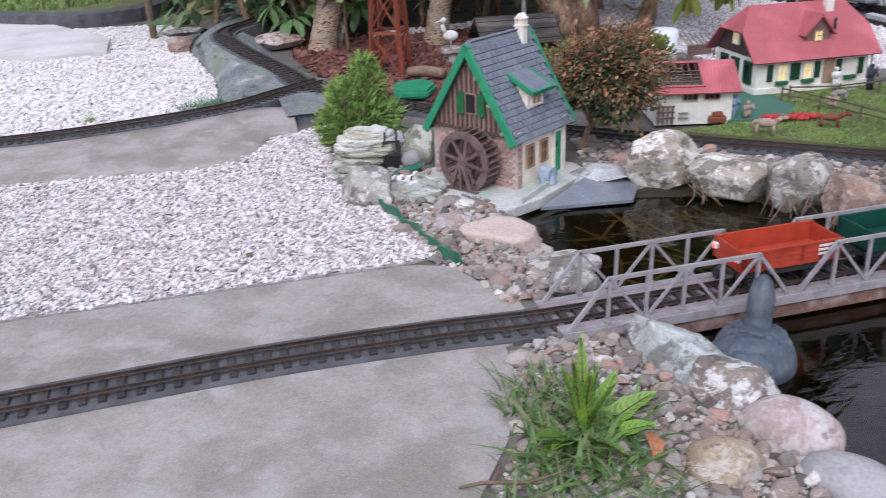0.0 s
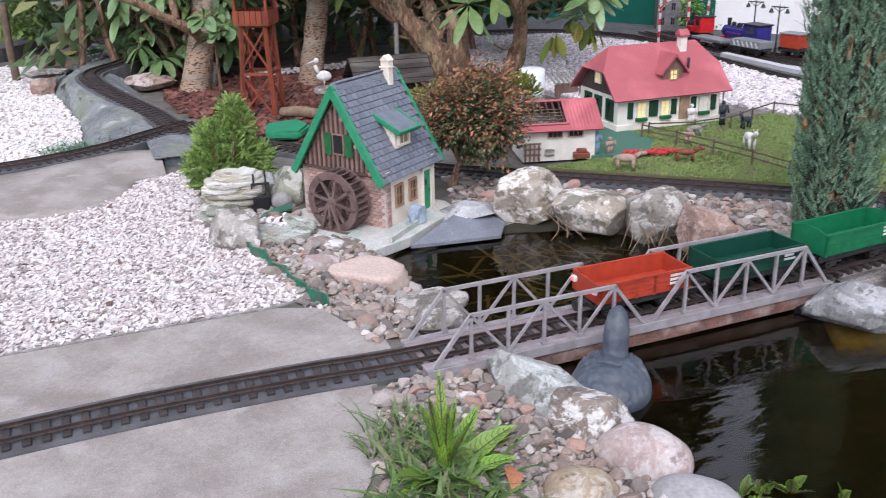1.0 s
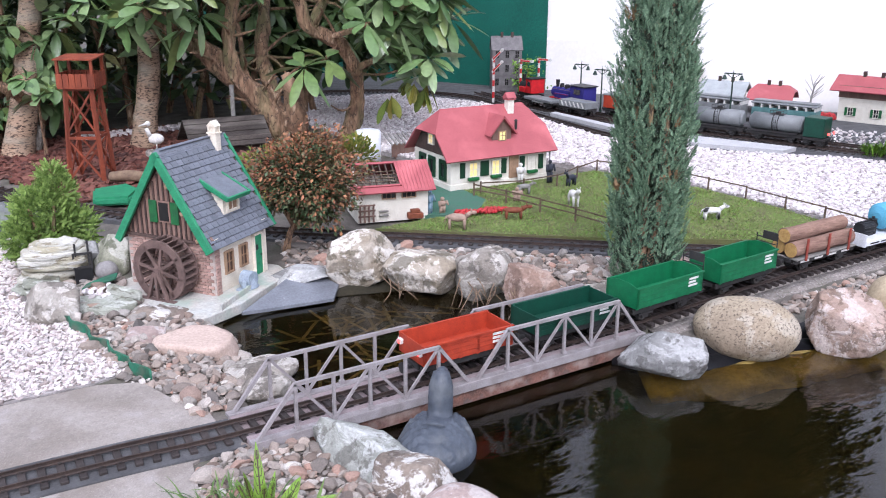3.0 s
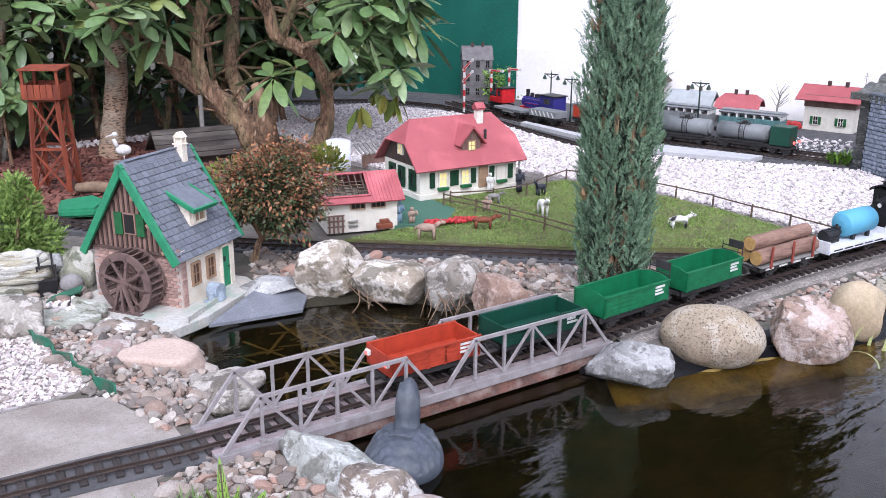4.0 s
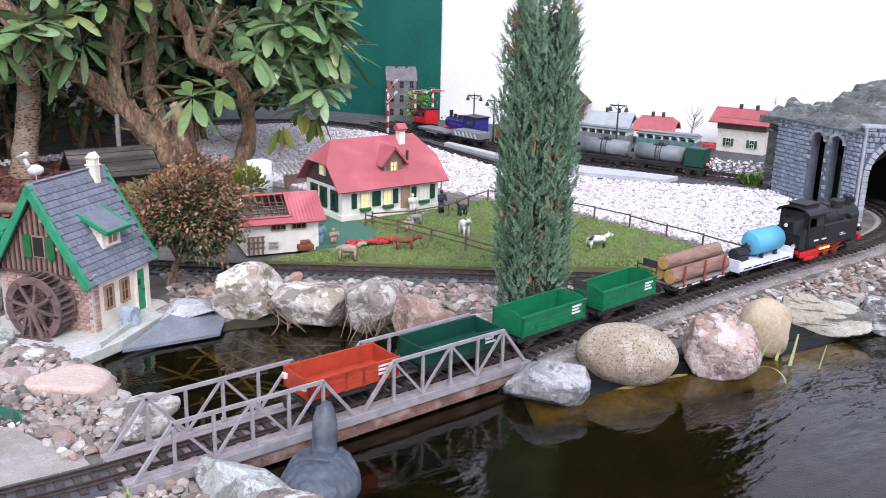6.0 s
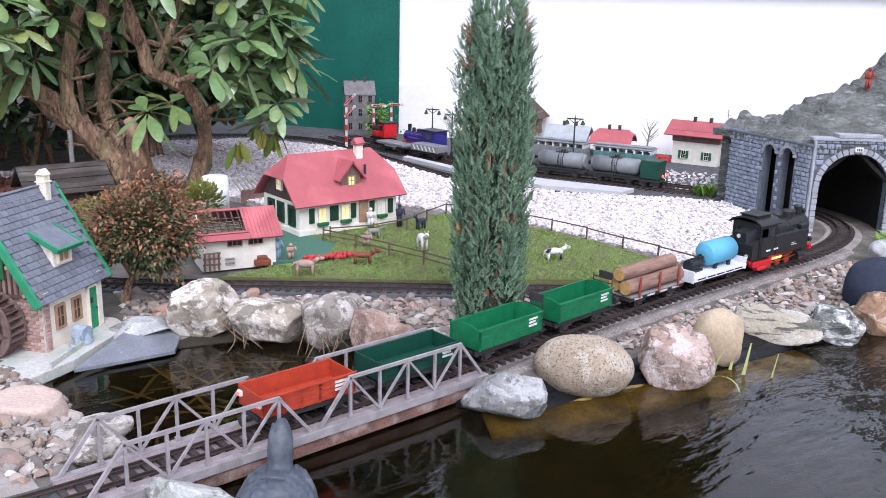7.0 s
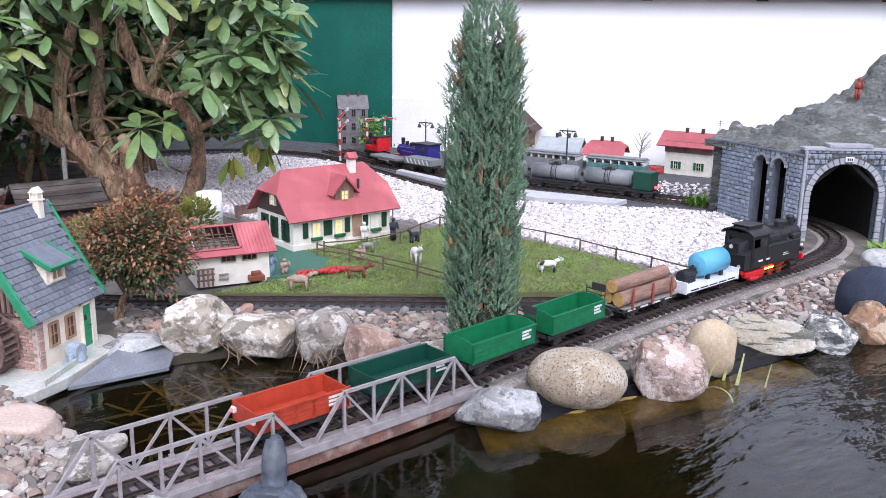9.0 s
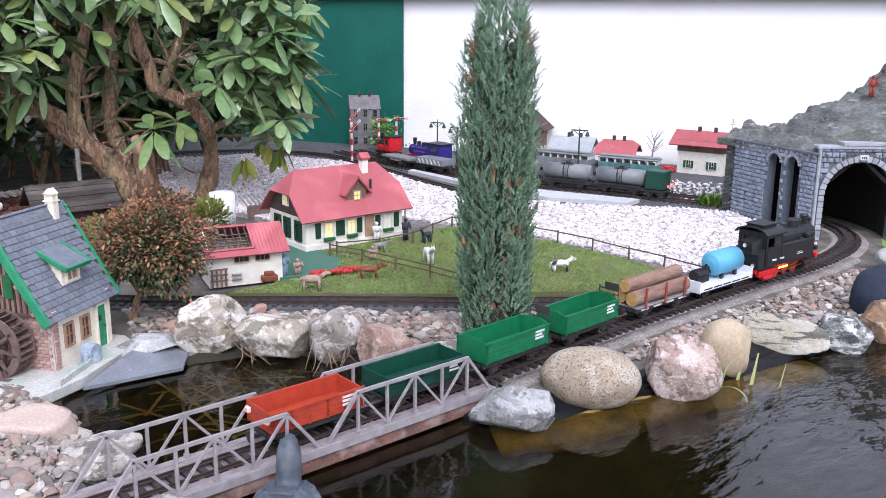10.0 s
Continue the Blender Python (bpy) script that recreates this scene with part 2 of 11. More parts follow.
M = {
    "soil": material("soil", (0.11, 0.095, 0.08), 0.95, (0.19, 0.17, 0.15), 14, 220, 0.6, dirt=(0.06, 0.07, 0.04)),
    "sandy_soil": material("sandy_soil", (0.33, 0.25, 0.20), 0.95, (0.24, 0.18, 0.14), 9, 160, 0.8, dirt=(0.15, 0.12, 0.09), dirt_scale=14, grain=0.4),
    "pond_bed": material("pond_bed", (0.020, 0.018, 0.011), 0.9, (0.042, 0.034, 0.016), 9, 120, 0.4),
    "concrete": material("concrete", (0.345, 0.31, 0.28), 0.92, (0.235, 0.205, 0.18), 8, 90, 0.5, spots=(0.31, 0.28, 0.26), spot_scale=14,
                         spot_cut=0.56, dirt=(0.20, 0.17, 0.145), dirt_scale=9.0, grain=0.22, speck=(0.12, 300)),
    "pale_concrete": material("pale_concrete", (0.60, 0.575, 0.55), 0.95, (0.50, 0.475, 0.45), 5, 150, 0.3, dirt=(0.42, 0.39, 0.36), dirt_scale=4.0, grain=0.15),
    "white_bed": material("white_bed", (0.42, 0.39, 0.38), 0.95, (0.28, 0.26, 0.25), 60, 300, 0.5),
    "sleeper": material("sleeper_plastic", (0.035, 0.027, 0.025), 0.7, (0.055, 0.045, 0.042), 60, 500, 0.2, per_piece=0.25),
    "rail": material("rail_brass_tarnished", (0.085, 0.06, 0.05), 0.5, (0.055, 0.042, 0.038), 50, 400, 0.1, metal=0.4),
    "platform_stone": material("platform_stone", (0.56, 0.56, 0.57), 0.9, (0.48, 0.48, 0.49), 14, 200, 0.2),
    "track_base": material("track_base_grey", (0.115, 0.115, 0.12), 0.95, (0.07, 0.07, 0.073), 20, 250, 0.4),
    "bridge_grey": material("bridge_grey_paint", (0.335, 0.31, 0.315), 0.65, (0.25, 0.225, 0.225), 40, 500, 0.15),
    "bridge_deck": material("bridge_deck", (0.33, 0.27, 0.275), 0.85, (0.25, 0.20, 0.20), 30, 300, 0.25),
    "rust": material("rusty_beam", (0.27, 0.13, 0.095), 0.9, (0.14, 0.08, 0.065), 22, 220, 0.8, spots=(0.10, 0.075, 0.065), spot_scale=40, spot_cut=0.55, dirt=(0.32, 0.24, 0.21), dirt_scale=20, grain=0.5),
    "slate": material("slate_roof", (0.19, 0.205, 0.24), 0.6, (0.135, 0.15, 0.175), 30, 350, 0.3, per_piece=0.16),
    "edging_green": material("edging_green", (0.022, 0.175, 0.10), 0.7, (0.03, 0.10, 0.06), 30, 200, 0.3, dirt=(0.10, 0.10, 0.08), dirt_scale=20),
    "green_trim": material("green_trim", (0.03, 0.27, 0.125), 0.55, (0.02, 0.21, 0.10), 40, 300, 0.1),
    "shutter_dark": material("shutter_dark", (0.008, 0.055, 0.022), 0.5, (0.006, 0.04, 0.018), 40, 300, 0.1),
    "green_dark": material("green_dark", (0.012, 0.13, 0.035), 0.5, (0.01, 0.09, 0.03), 40, 300, 0.1),
    "cream": material("cream_render", (0.85, 0.78, 0.66), 0.85, (0.76, 0.68, 0.56), 30, 300, 0.15),
    "white_render": material("white_render", (0.80, 0.77, 0.68), 0.85, (0.70, 0.66, 0.57), 30, 300, 0.15),
    "brick": material("brick_pink", (0.50, 0.33, 0.28), 0.9, (0.38, 0.24, 0.20), 60, 400, 0.3, per_piece=0.25),
    "mortar": material("mortar", (0.56, 0.48, 0.43), 0.95, None, 50, 400, 0.3),
    "timber": material("timber_brown", (0.28, 0.175, 0.14), 0.8, (0.19, 0.115, 0.09), 30, 300, 0.2, per_piece=0.25, stretch=(1, 1, 0.15)),
    "dark_wood": material("dark_wood", (0.095, 0.060, 0.050), 0.85, (0.058, 0.038, 0.032), 40, 300, 0.3, per_piece=0.2),
    "weathered": material("weathered_board", (0.085, 0.070, 0.060), 0.9, (0.038, 0.031, 0.027), 14, 220, 0.6, per_piece=0.3, stretch=(0.3, 1, 1), dirt=(0.14, 0.125, 0.11), dirt_scale=12, grain=0.5),
    "wheel_wood": material("wheel_wood", (0.175, 0.115, 0.10), 0.85, (0.11, 0.072, 0.062), 40, 300, 0.3, per_piece=0.2),
    "window_frame": material("window_frame_tan", (0.42, 0.27, 0.17), 0.7, None, 40, 300, 0.1),
    # near-black painted for indoor shade: tunnel, mill gable opening, town-house panes
    "shade_black": material("painted_interior_shade", (0.012, 0.011, 0.010), 0.9, None, 20, 100, 0.0),
    "red_roof": material("red_roof_sheet", (0.42, 0.105, 0.115), 0.65, (0.36, 0.085, 0.095), 14, 350, 0.2, dirt=(0.47, 0.13, 0.14), dirt_scale=8),
    "yellow_lit": material("lit_curtain", (0.80, 0.68, 0.30), 0.8, None, 40, 300, 0.0, emit=((1.0, 0.75, 0.25), 0.35)),
    "tower_red": material("tower_red_wood", (0.26, 0.055, 0.022), 0.75, (0.16, 0.034, 0.015), 30, 300, 0.2, per_piece=0.2, stretch=(1, 1, 0.2)),
    "grey_stone": material("portal_grey", (0.305, 0.345, 0.41), 0.85, (0.225, 0.26, 0.315), 30, 350, 0.35, per_piece=0.16),
    "portal_joint": material("portal_joint", (0.15, 0.17, 0.20), 0.95, None, 40, 300, 0.2),
    "portal_pale": material("portal_pale_trim", (0.36, 0.375, 0.40), 0.85, (0.28, 0.29, 0.31), 40, 300, 0.2, per_piece=0.12),
    "mountain": material("mountain_plaster", (0.20, 0.205, 0.195), 0.95, (0.115, 0.12, 0.11), 12, 60, 1.0, spots=(0.30, 0.305, 0.30), spot_scale=18, spot_cut=0.62, grain=0.5, depth=0.012, dirt=(0.075, 0.08, 0.06), dirt_scale=16, stretch=(1, 1, 2.4)),
    "wall_white": material("wall_white_paint", (0.83, 0.82, 0.815), 0.9, (0.79, 0.78, 0.78), 2.0, 90, 0.05, grain=0.03),
    "wall_foot": material("wall_foot_dirty", (0.83, 0.815, 0.80), 0.95, (0.76, 0.74, 0.725), 3.0, 60, 0.1, grain=0.08),
    "wall_green": material("green_sheet", (0.008, 0.125, 0.090), 0.55, (0.006, 0.098, 0.072), 4.0, 120, 0.1),
    "grass_base": material("lawn_base", (0.15, 0.20, 0.05), 0.95, (0.12, 0.11, 0.05), 14, 300, 0.6, dirt=(0.11, 0.09, 0.055), dirt_scale=9),
    "yard_green": material("yard_green_mat", (0.05, 0.16, 0.10), 0.8, (0.07, 0.15, 0.11), 20, 200, 0.1),
    "bark": material("bark", (0.45, 0.285, 0.175), 0.95, (0.22, 0.13, 0.08), 30, 90, 1.0, stretch=(1, 1, 0.35), dirt=(0.15, 0.15, 0.07), dirt_scale=12, spots=(0.50, 0.36, 0.25), spot_scale=36, grain=0.6, depth=0.014, veins=(0.06, 0.04, 0.03), vein_scale=26, vein_width=0.02),
    "cherry_bark": material("cherry_bark", (0.40, 0.275, 0.185), 0.8, (0.28, 0.185, 0.12), 6, 60, 0.8, stretch=(1.0, 1.0, 3.0), spots=(0.05, 0.03, 0.02), spot_scale=58, spot_cut=0.525, grain=0.3, depth=0.006, dirt=(0.30, 0.27, 0.21), dirt_scale=4),
    "cut_wood": material("cut_wood", (0.50, 0.33, 0.21), 0.85, (0.36, 0.22, 0.14), 40, 250, 0.3),
    "black": material("black_plastic", (0.018, 0.018, 0.020), 0.45, (0.012, 0.012, 0.013), 60, 400, 0.05),
    "black_matt": material("black_matt", (0.022, 0.021, 0.021), 0.75, (0.035, 0.033, 0.032), 60, 400, 0.1),
    "loco_red": material("loco_red", (0.62, 0.015, 0.02), 0.5, None, 60, 400, 0.05),
    "white_paint": material("white_paint", (0.78, 0.80, 0.84), 0.5, (0.66, 0.68, 0.74), 50, 400, 0.05),
    "tank_blue": material("tank_blue", (0.115, 0.39, 0.56), 0.6, (0.10, 0.36, 0.52), 14, 400, 0.03),
    "log_bark": material("log_bark", (0.19, 0.11, 0.082), 0.95, (0.30, 0.185, 0.14), 50, 260, 0.8, stretch=(0.25, 1, 1)),
    "log_end": material("log_end", (0.55, 0.36, 0.13), 0.8, (0.42, 0.25, 0.08), 60, 300, 0.2),
    "stake_red": material("stake_rust", (0.30, 0.055, 0.035), 0.7, None, 60, 300, 0.1),
    "wagon_green": material("wagon_green", (0.008, 0.17, 0.065), 0.5, (0.006, 0.13, 0.05), 50, 400, 0.05),
    "wagon_dkgreen": material("wagon_dark_green", (0.004, 0.060, 0.036), 0.5, (0.004, 0.045, 0.028), 50, 400, 0.05),
    "wagon_red": material("wagon_orange_red", (0.45, 0.055, 0.022), 0.5, (0.34, 0.04, 0.018), 50, 400, 0.05),
    "wheel_metal": material("wheel_metal", (0.25, 0.24, 0.23), 0.35, None, 60, 400, 0.0, metal=0.9),
    "brass": material("brass", (0.55, 0.36, 0.10), 0.3, None, 60, 400, 0.0, metal=0.9),
    "fire_glow": material("fire_glow", (0.9, 0.35, 0.05), 0.6, None, 60, 400, 0.0, emit=((1.0, 0.30, 0.04), 7.0)),
    "lamp_red": material("lamp_red", (0.8, 0.05, 0.05), 0.4, None, 60, 400, 0.0, emit=((1.0, 0.08, 0.06), 2.5)),
    "lettering": material("lettering_white", (0.75, 0.75, 0.72), 0.6, None, 60, 400, 0.0),
    "tank_grey": material("tank_grey", (0.22, 0.235, 0.24), 0.5, (0.17, 0.18, 0.185), 20, 300, 0.05),
    "loco_blue": material("loco_blue", (0.035, 0.03, 0.22), 0.5, None, 40, 300, 0.05),
    "signal_red": material("signal_red", (0.60, 0.03, 0.03), 0.5, None, 40, 300, 0.05),
    "roof_pale": material("roof_pale_grey", (0.40, 0.43, 0.44), 0.8, (0.33, 0.355, 0.36), 20, 300, 0.1),
    "lamp_green": material("lamp_green_iron", (0.02, 0.045, 0.035), 0.5, None, 40, 300, 0.05),
    "swan": material("decoy_grey", (0.085, 0.10, 0.125), 0.55, (0.055, 0.066, 0.084), 22, 150, 0.4, dirt=(0.12, 0.13, 0.14), dirt_scale=30),
    "fence_wood": material("fence_wood", (0.16, 0.115, 0.075), 0.9, (0.10, 0.07, 0.05), 40, 300, 0.4),
    "slate_plate": material("slate_plate", (0.23, 0.245, 0.275), 0.5, (0.16, 0.17, 0.195), 14, 200, 0.25, spots=(0.5, 0.5, 0.5), spot_scale=30, spot_cut=0.72),
    "plate_pale": material("platform_pale", (0.52, 0.53, 0.50), 0.85, (0.52, 0.48, 0.42), 14, 160, 0.4, dirt=(0.27, 0.36, 0.30), dirt_scale=11),
    "algae": material("algae_slime", (0.40, 0.28, 0.075), 0.7, (0.22, 0.16, 0.05), 14, 90, 0.6, dirt=(0.07, 0.06, 0.03), dirt_scale=12),
    "dead_leaf": material("dead_leaf", (0.48, 0.20, 0.09), 0.7, (0.33, 0.13, 0.06), 60, 300, 0.3),
    "rock_dark": material("rock_dark", (0.25, 0.265, 0.255), 0.9, (0.15, 0.16, 0.16), 10, 60, 1.0, dirt=(0.17, 0.19, 0.14), dirt_scale=8, depth=0.014, spots=(0.36, 0.37, 0.36), spot_scale=16, spot_cut=0.60),
    "weed": island_material("weed_leaves", [(0.07, 0.14, 0.03), (0.12, 0.19, 0.05), (0.045, 0.095, 0.025), (0.20, 0.20, 0.09)], 0.6, 200, 0.0),
    "kerb": material("cement_kerb", (0.34, 0.30, 0.275), 0.95, (0.22, 0.195, 0.175), 18, 120, 0.8, dirt=(0.17, 0.155, 0.13), dirt_scale=12, grain=0.4, depth=0.008, speck=(0.3, 160)),
    "millstone": material("millstone_blue", (0.36, 0.43, 0.50), 0.8, (0.27, 0.32, 0.38), 60, 300, 0.3),
    "pane_brown": material("window_brown", (0.10, 0.05, 0.03), 0.3, (0.06, 0.03, 0.02), 40, 200, 0.0, spec=0.5),
    "liner": material("pond_liner", (0.007, 0.0075, 0.009), 0.28, (0.014, 0.014, 0.016), 12, 60, 0.25, spec=0.15),
    "grey_house": material("grey_house", (0.20, 0.19, 0.19), 0.85, (0.14, 0.13, 0.135), 30, 300, 0.2),
    "terracotta": material("terracotta", (0.40, 0.10, 0.05), 0.85, None, 40, 300, 0.3),
    "glass_dark": material("window_dark", (0.03, 0.032, 0.035), 0.12, None, 20, 100, 0.0, spec=0.6),
    "figure_white": material("figure_white", (0.78, 0.76, 0.72), 0.7, None, 80, 400, 0.05),
    "figure_tan": material("figure_tan", (0.42, 0.30, 0.23), 0.7, None, 80, 400, 0.05),
    "figure_brown": material("figure_brown", (0.23, 0.065, 0.03), 0.7, None, 80, 400, 0.05),
    "figure_blue": material("figure_blue", (0.10, 0.25, 0.38), 0.7, (0.35, 0.40, 0.42), 90, 400, 0.05),
    "figure_grey": material("figure_grey", (0.28, 0.27, 0.25), 0.7, None, 80, 400, 0.05),
    "figure_dark": material("figure_dark", (0.03, 0.035, 0.05), 0.7, None, 80, 400, 0.05),
    "cow": material("cow_patches", (0.8, 0.79, 0.77), 0.7, (0.75, 0.74, 0.72), 60, 400, 0.05, spots=(0.015, 0.015, 0.015), spot_scale=42, spot_cut=0.50),
    "flower_red": material("flower_red", (0.55, 0.03, 0.04), 0.7, (0.35, 0.05, 0.04), 120, 400, 0.3),
    "mesh_metal": material("mesh_metal", (0.30, 0.30, 0.31), 0.5, None, 60, 400, 0.05, metal=0.5),
    "water": water_material(),
    "white_chips": island_material("white_chips", [(0.74, 0.70, 0.70), (0.60, 0.55, 0.55), (0.80, 0.77, 0.76), (0.48, 0.43, 0.43), (0.72, 0.65, 0.64), (0.33, 0.30, 0.29)], 0.85),
    "pink_chips": island_material("pink_chips", [(0.70, 0.645, 0.625), (0.59, 0.535, 0.515), (0.74, 0.70, 0.68), (0.44, 0.385, 0.37), (0.62, 0.53, 0.505), (0.22, 0.18, 0.16), (0.70, 0.66, 0.64)], 0.9),
    "fine_chips": island_material("fine_chips", [(0.76, 0.73, 0.70), (0.68, 0.635, 0.61), (0.76, 0.73, 0.71), (0.66, 0.60, 0.57), (0.70, 0.66, 0.64), (0.40, 0.33, 0.29)], 0.9),
    "pebbles": island_material("pebbles", [(0.31, 0.255, 0.21), (0.13, 0.115, 0.105), (0.42, 0.355, 0.305), (0.20, 0.15, 0.12), (0.55, 0.51, 0.465), (0.09, 0.08, 0.072), (0.32, 0.23, 0.18), (0.25, 0.23, 0.205), (0.40, 0.36, 0.32), (0.18, 0.15, 0.13), (0.38, 0.235, 0.18)], 0.75),
    "mulch": island_material("bark_mulch", [(0.12, 0.045, 0.035), (0.19, 0.075, 0.055), (0.07, 0.032, 0.027), (0.26, 0.12, 0.085)], 0.95),
    "grass": island_material("grass_blades", [(0.15, 0.26, 0.045), (0.21, 0.335, 0.07), (0.10, 0.18, 0.035), (0.27, 0.335, 0.11), (0.17, 0.16, 0.06), (0.13, 0.245, 0.04)], 0.7, 200, 0.0),
    "conifer": island_material("conifer_sprays", [(0.075, 0.145, 0.085), (0.125, 0.215, 0.13), (0.185, 0.29, 0.175), (0.045, 0.09, 0.058), (0.28, 0.38, 0.24)], 0.75, 200, 0.0),
    # darker copy of the spray greens: shade inside the cypress, put into the colour
    "conifer_shaded": island_material("conifer_inner_shade", [(0.045, 0.08, 0.055), (0.06, 0.10, 0.07), (0.07, 0.06, 0.04)], 0.85, 200, 0.0),
    "conifer_dry": island_material("conifer_dry", [(0.24, 0.15, 0.07), (0.17, 0.11, 0.06)], 0.8, 200, 0.0),
    "dwarf_conifer": island_material("dwarf_conifer", [(0.13, 0.225, 0.05), (0.21, 0.32, 0.07), (0.29, 0.40, 0.105), (0.08, 0.145, 0.036)], 0.75, 200, 0.0),
    "red_leaves": island_material("red_shrub_leaves", [(0.10, 0.085, 0.035), (0.25, 0.085, 0.04), (0.12, 0.11, 0.045), (0.34, 0.13, 0.06), (0.16, 0.06, 0.03), (0.40, 0.19, 0.09), (0.08, 0.045, 0.025)], 0.6, 200, 0.0),
    "shrub_green": island_material("shrub_green_leaves", [(0.045, 0.075, 0.03), (0.085, 0.12, 0.05), (0.14, 0.07, 0.045), (0.05, 0.09, 0.035), (0.13, 0.16, 0.075)], 0.55, 200, 0.0),
    "yellow_leaves": island_material("yellow_shrub_leaves", [(0.20, 0.23, 0.03), (0.11, 0.16, 0.03), (0.26, 0.22, 0.04), (0.08, 0.12, 0.025)], 0.6, 200, 0.0),
    "big_leaves": island_material("leathery_leaves", [(0.105, 0.185, 0.06), (0.155, 0.245, 0.095), (0.062, 0.12, 0.042), (0.22, 0.295, 0.14), (0.12, 0.21, 0.07), (0.20, 0.23, 0.07)], 0.30, 40, 0.05, 0.6),
    "dark_leaves": island_material("hedge_leaves", [(0.055, 0.10, 0.04), (0.09, 0.15, 0.06), (0.035, 0.065, 0.028), (0.14, 0.20, 0.085), (0.20, 0.18, 0.07)], 0.45, 120, 0.1),
    "fern": island_material("fern_leaves", [(0.10, 0.22, 0.02), (0.17, 0.31, 0.035), (0.06, 0.14, 0.022)], 0.5, 200, 0.1),
    "reed": island_material("reed", [(0.46, 0.45, 0.22), (0.36, 0.40, 0.15), (0.52, 0.48, 0.28)], 0.6, 200, 0.0),
    "dry_stalk": material("dry_stalk", (0.26, 0.18, 0.115), 0.85, (0.16, 0.105, 0.07), 60, 300, 0.2),
    "sunken": island_material("sunken_leaves", [(0.22, 0.15, 0.06), (0.13, 0.10, 0.04), (0.30, 0.21, 0.09)], 0.8, 200, 0.0),
    "dock_leaf": material("dock_leaf", (0.20, 0.34, 0.035), 0.45, (0.12, 0.25, 0.03), 22, 180, 0.3, per_piece=0.3),
    "dock_vein": material("dock_vein", (0.075, 0.05, 0.03), 0.6, None, 60, 300, 0.1),
    "twig": material("twig", (0.20, 0.13, 0.09), 0.9, None, 60, 300, 0.3),
}


# ---------- mesh helpers ----------
def finish(name, bm, mat, parent=None, smooth=False):
    me = bpy.data.meshes.new(name)
    bmesh.ops.recalc_face_normals(bm, faces=bm.faces)
    bm.to_mesh(me)
    bm.free()
    me.materials.append(mat)
    if smooth:
        me.polygons.foreach_set("use_smooth", [True] * len(me.polygons))
    ob = new(name, me)
    if parent:
        ob.parent = parent
    return ob


def part(name, bm, mat, parent, label="", smooth=False):
    return tagged(finish(name, bm, mat, parent, smooth), label)


def thing(name, m, label, category, group=""):
    ob = new(name)
    ob.empty_display_size = 0.05
    ob.matrix_basis = m
    return tagged(ob, label, category, group)


def single(name, bm, mat, label, category, group="", kind="", m=None, smooth=False):
    ob = tagged(finish(name, bm, mat, None, smooth), label, category, group, kind)
    if m is not None:
        ob.matrix_basis = m
    return ob


def raw_mesh(name, verts, faces, mat, parent=None, smooth=False):
    me = bpy.data.meshes.new(name)
    me.from_pydata(verts, [], faces)
    me.materials.append(mat)
    if smooth:
        me.polygons.foreach_set("use_smooth", [True] * len(me.polygons))
    ob = new(name, me)
    if parent:
        ob.parent = parent
    return ob


def bx(bm, x0, x1, y0, y1, z0, z1, bev=0.0, m=None):
    r = bmesh.ops.create_cube(bm, size=1.0)
    for v in r["verts"]:
        v.co = Vector(((x0 + x1) / 2 + v.co.x * (x1 - x0), (y0 + y1) / 2 + v.co.y * (y1 - y0), (z0 + z1) / 2 + v.co.z * (z1 - z0)))
        if m is not None:
            v.co = m @ v.co
    if bev:
        es = list({e for v in r["verts"] for e in v.link_edges})
        bmesh.ops.bevel(bm, geom=es, offset=bev, segments=1, affect="EDGES")


def cy(bm, p0, p1, r0, r1=None, n=10, caps=True):
    p0, p1 = Vector(p0), Vector(p1)
    d = p1 - p0
    q = d.to_track_quat("Z", "Y").to_matrix().to_4x4()
    bmesh.ops.create_cone(bm, cap_ends=caps, segments=n, radius1=r0, radius2=r0 if r1 is None else r1, depth=d.length,
                          matrix=Matrix.Translation((p0 + p1) / 2) @ q)


def bar(bm, p0, p1, w, h=None):
    """A straight bar of rectangular section from p0 to p1."""
    p0, p1 = Vector(p0), Vector(p1)
    d = p1 - p0
    q = d.to_track_quat("X", "Z").to_matrix().to_4x4()
    h = h or w
    bx(bm, -d.length / 2, d.length / 2, -w / 2, w / 2, -h / 2, h / 2, 0, Matrix.Translation((p0 + p1) / 2) @ q)


def ball(bm, c, r, sub=2, m=None):
    rr = r if isinstance(r, (tuple, list)) else (r, r, r)
    mat = Matrix.Translation(c) @ (m or Matrix()) @ Matrix.Diagonal((*rr, 1))
    return bmesh.ops.create_icosphere(bm, subdivisions=sub, radius=1.0, matrix=mat)["verts"]


def prism(bm, pts, vec):
    """A flat polygon of 3D points, drawn out along vec."""
    vec = Vector(vec)
    a = [bm.verts.new(Vector(p)) for p in pts]
    b = [bm.verts.new(Vector(p) + vec) for p in pts]
    bm.faces.new(a)
    bm.faces.new(list(reversed(b)))
    n = len(pts)
    for i in range(n):
        bm.faces.new((a[i], a[(i + 1) % n], b[(i + 1) % n], b[i]))


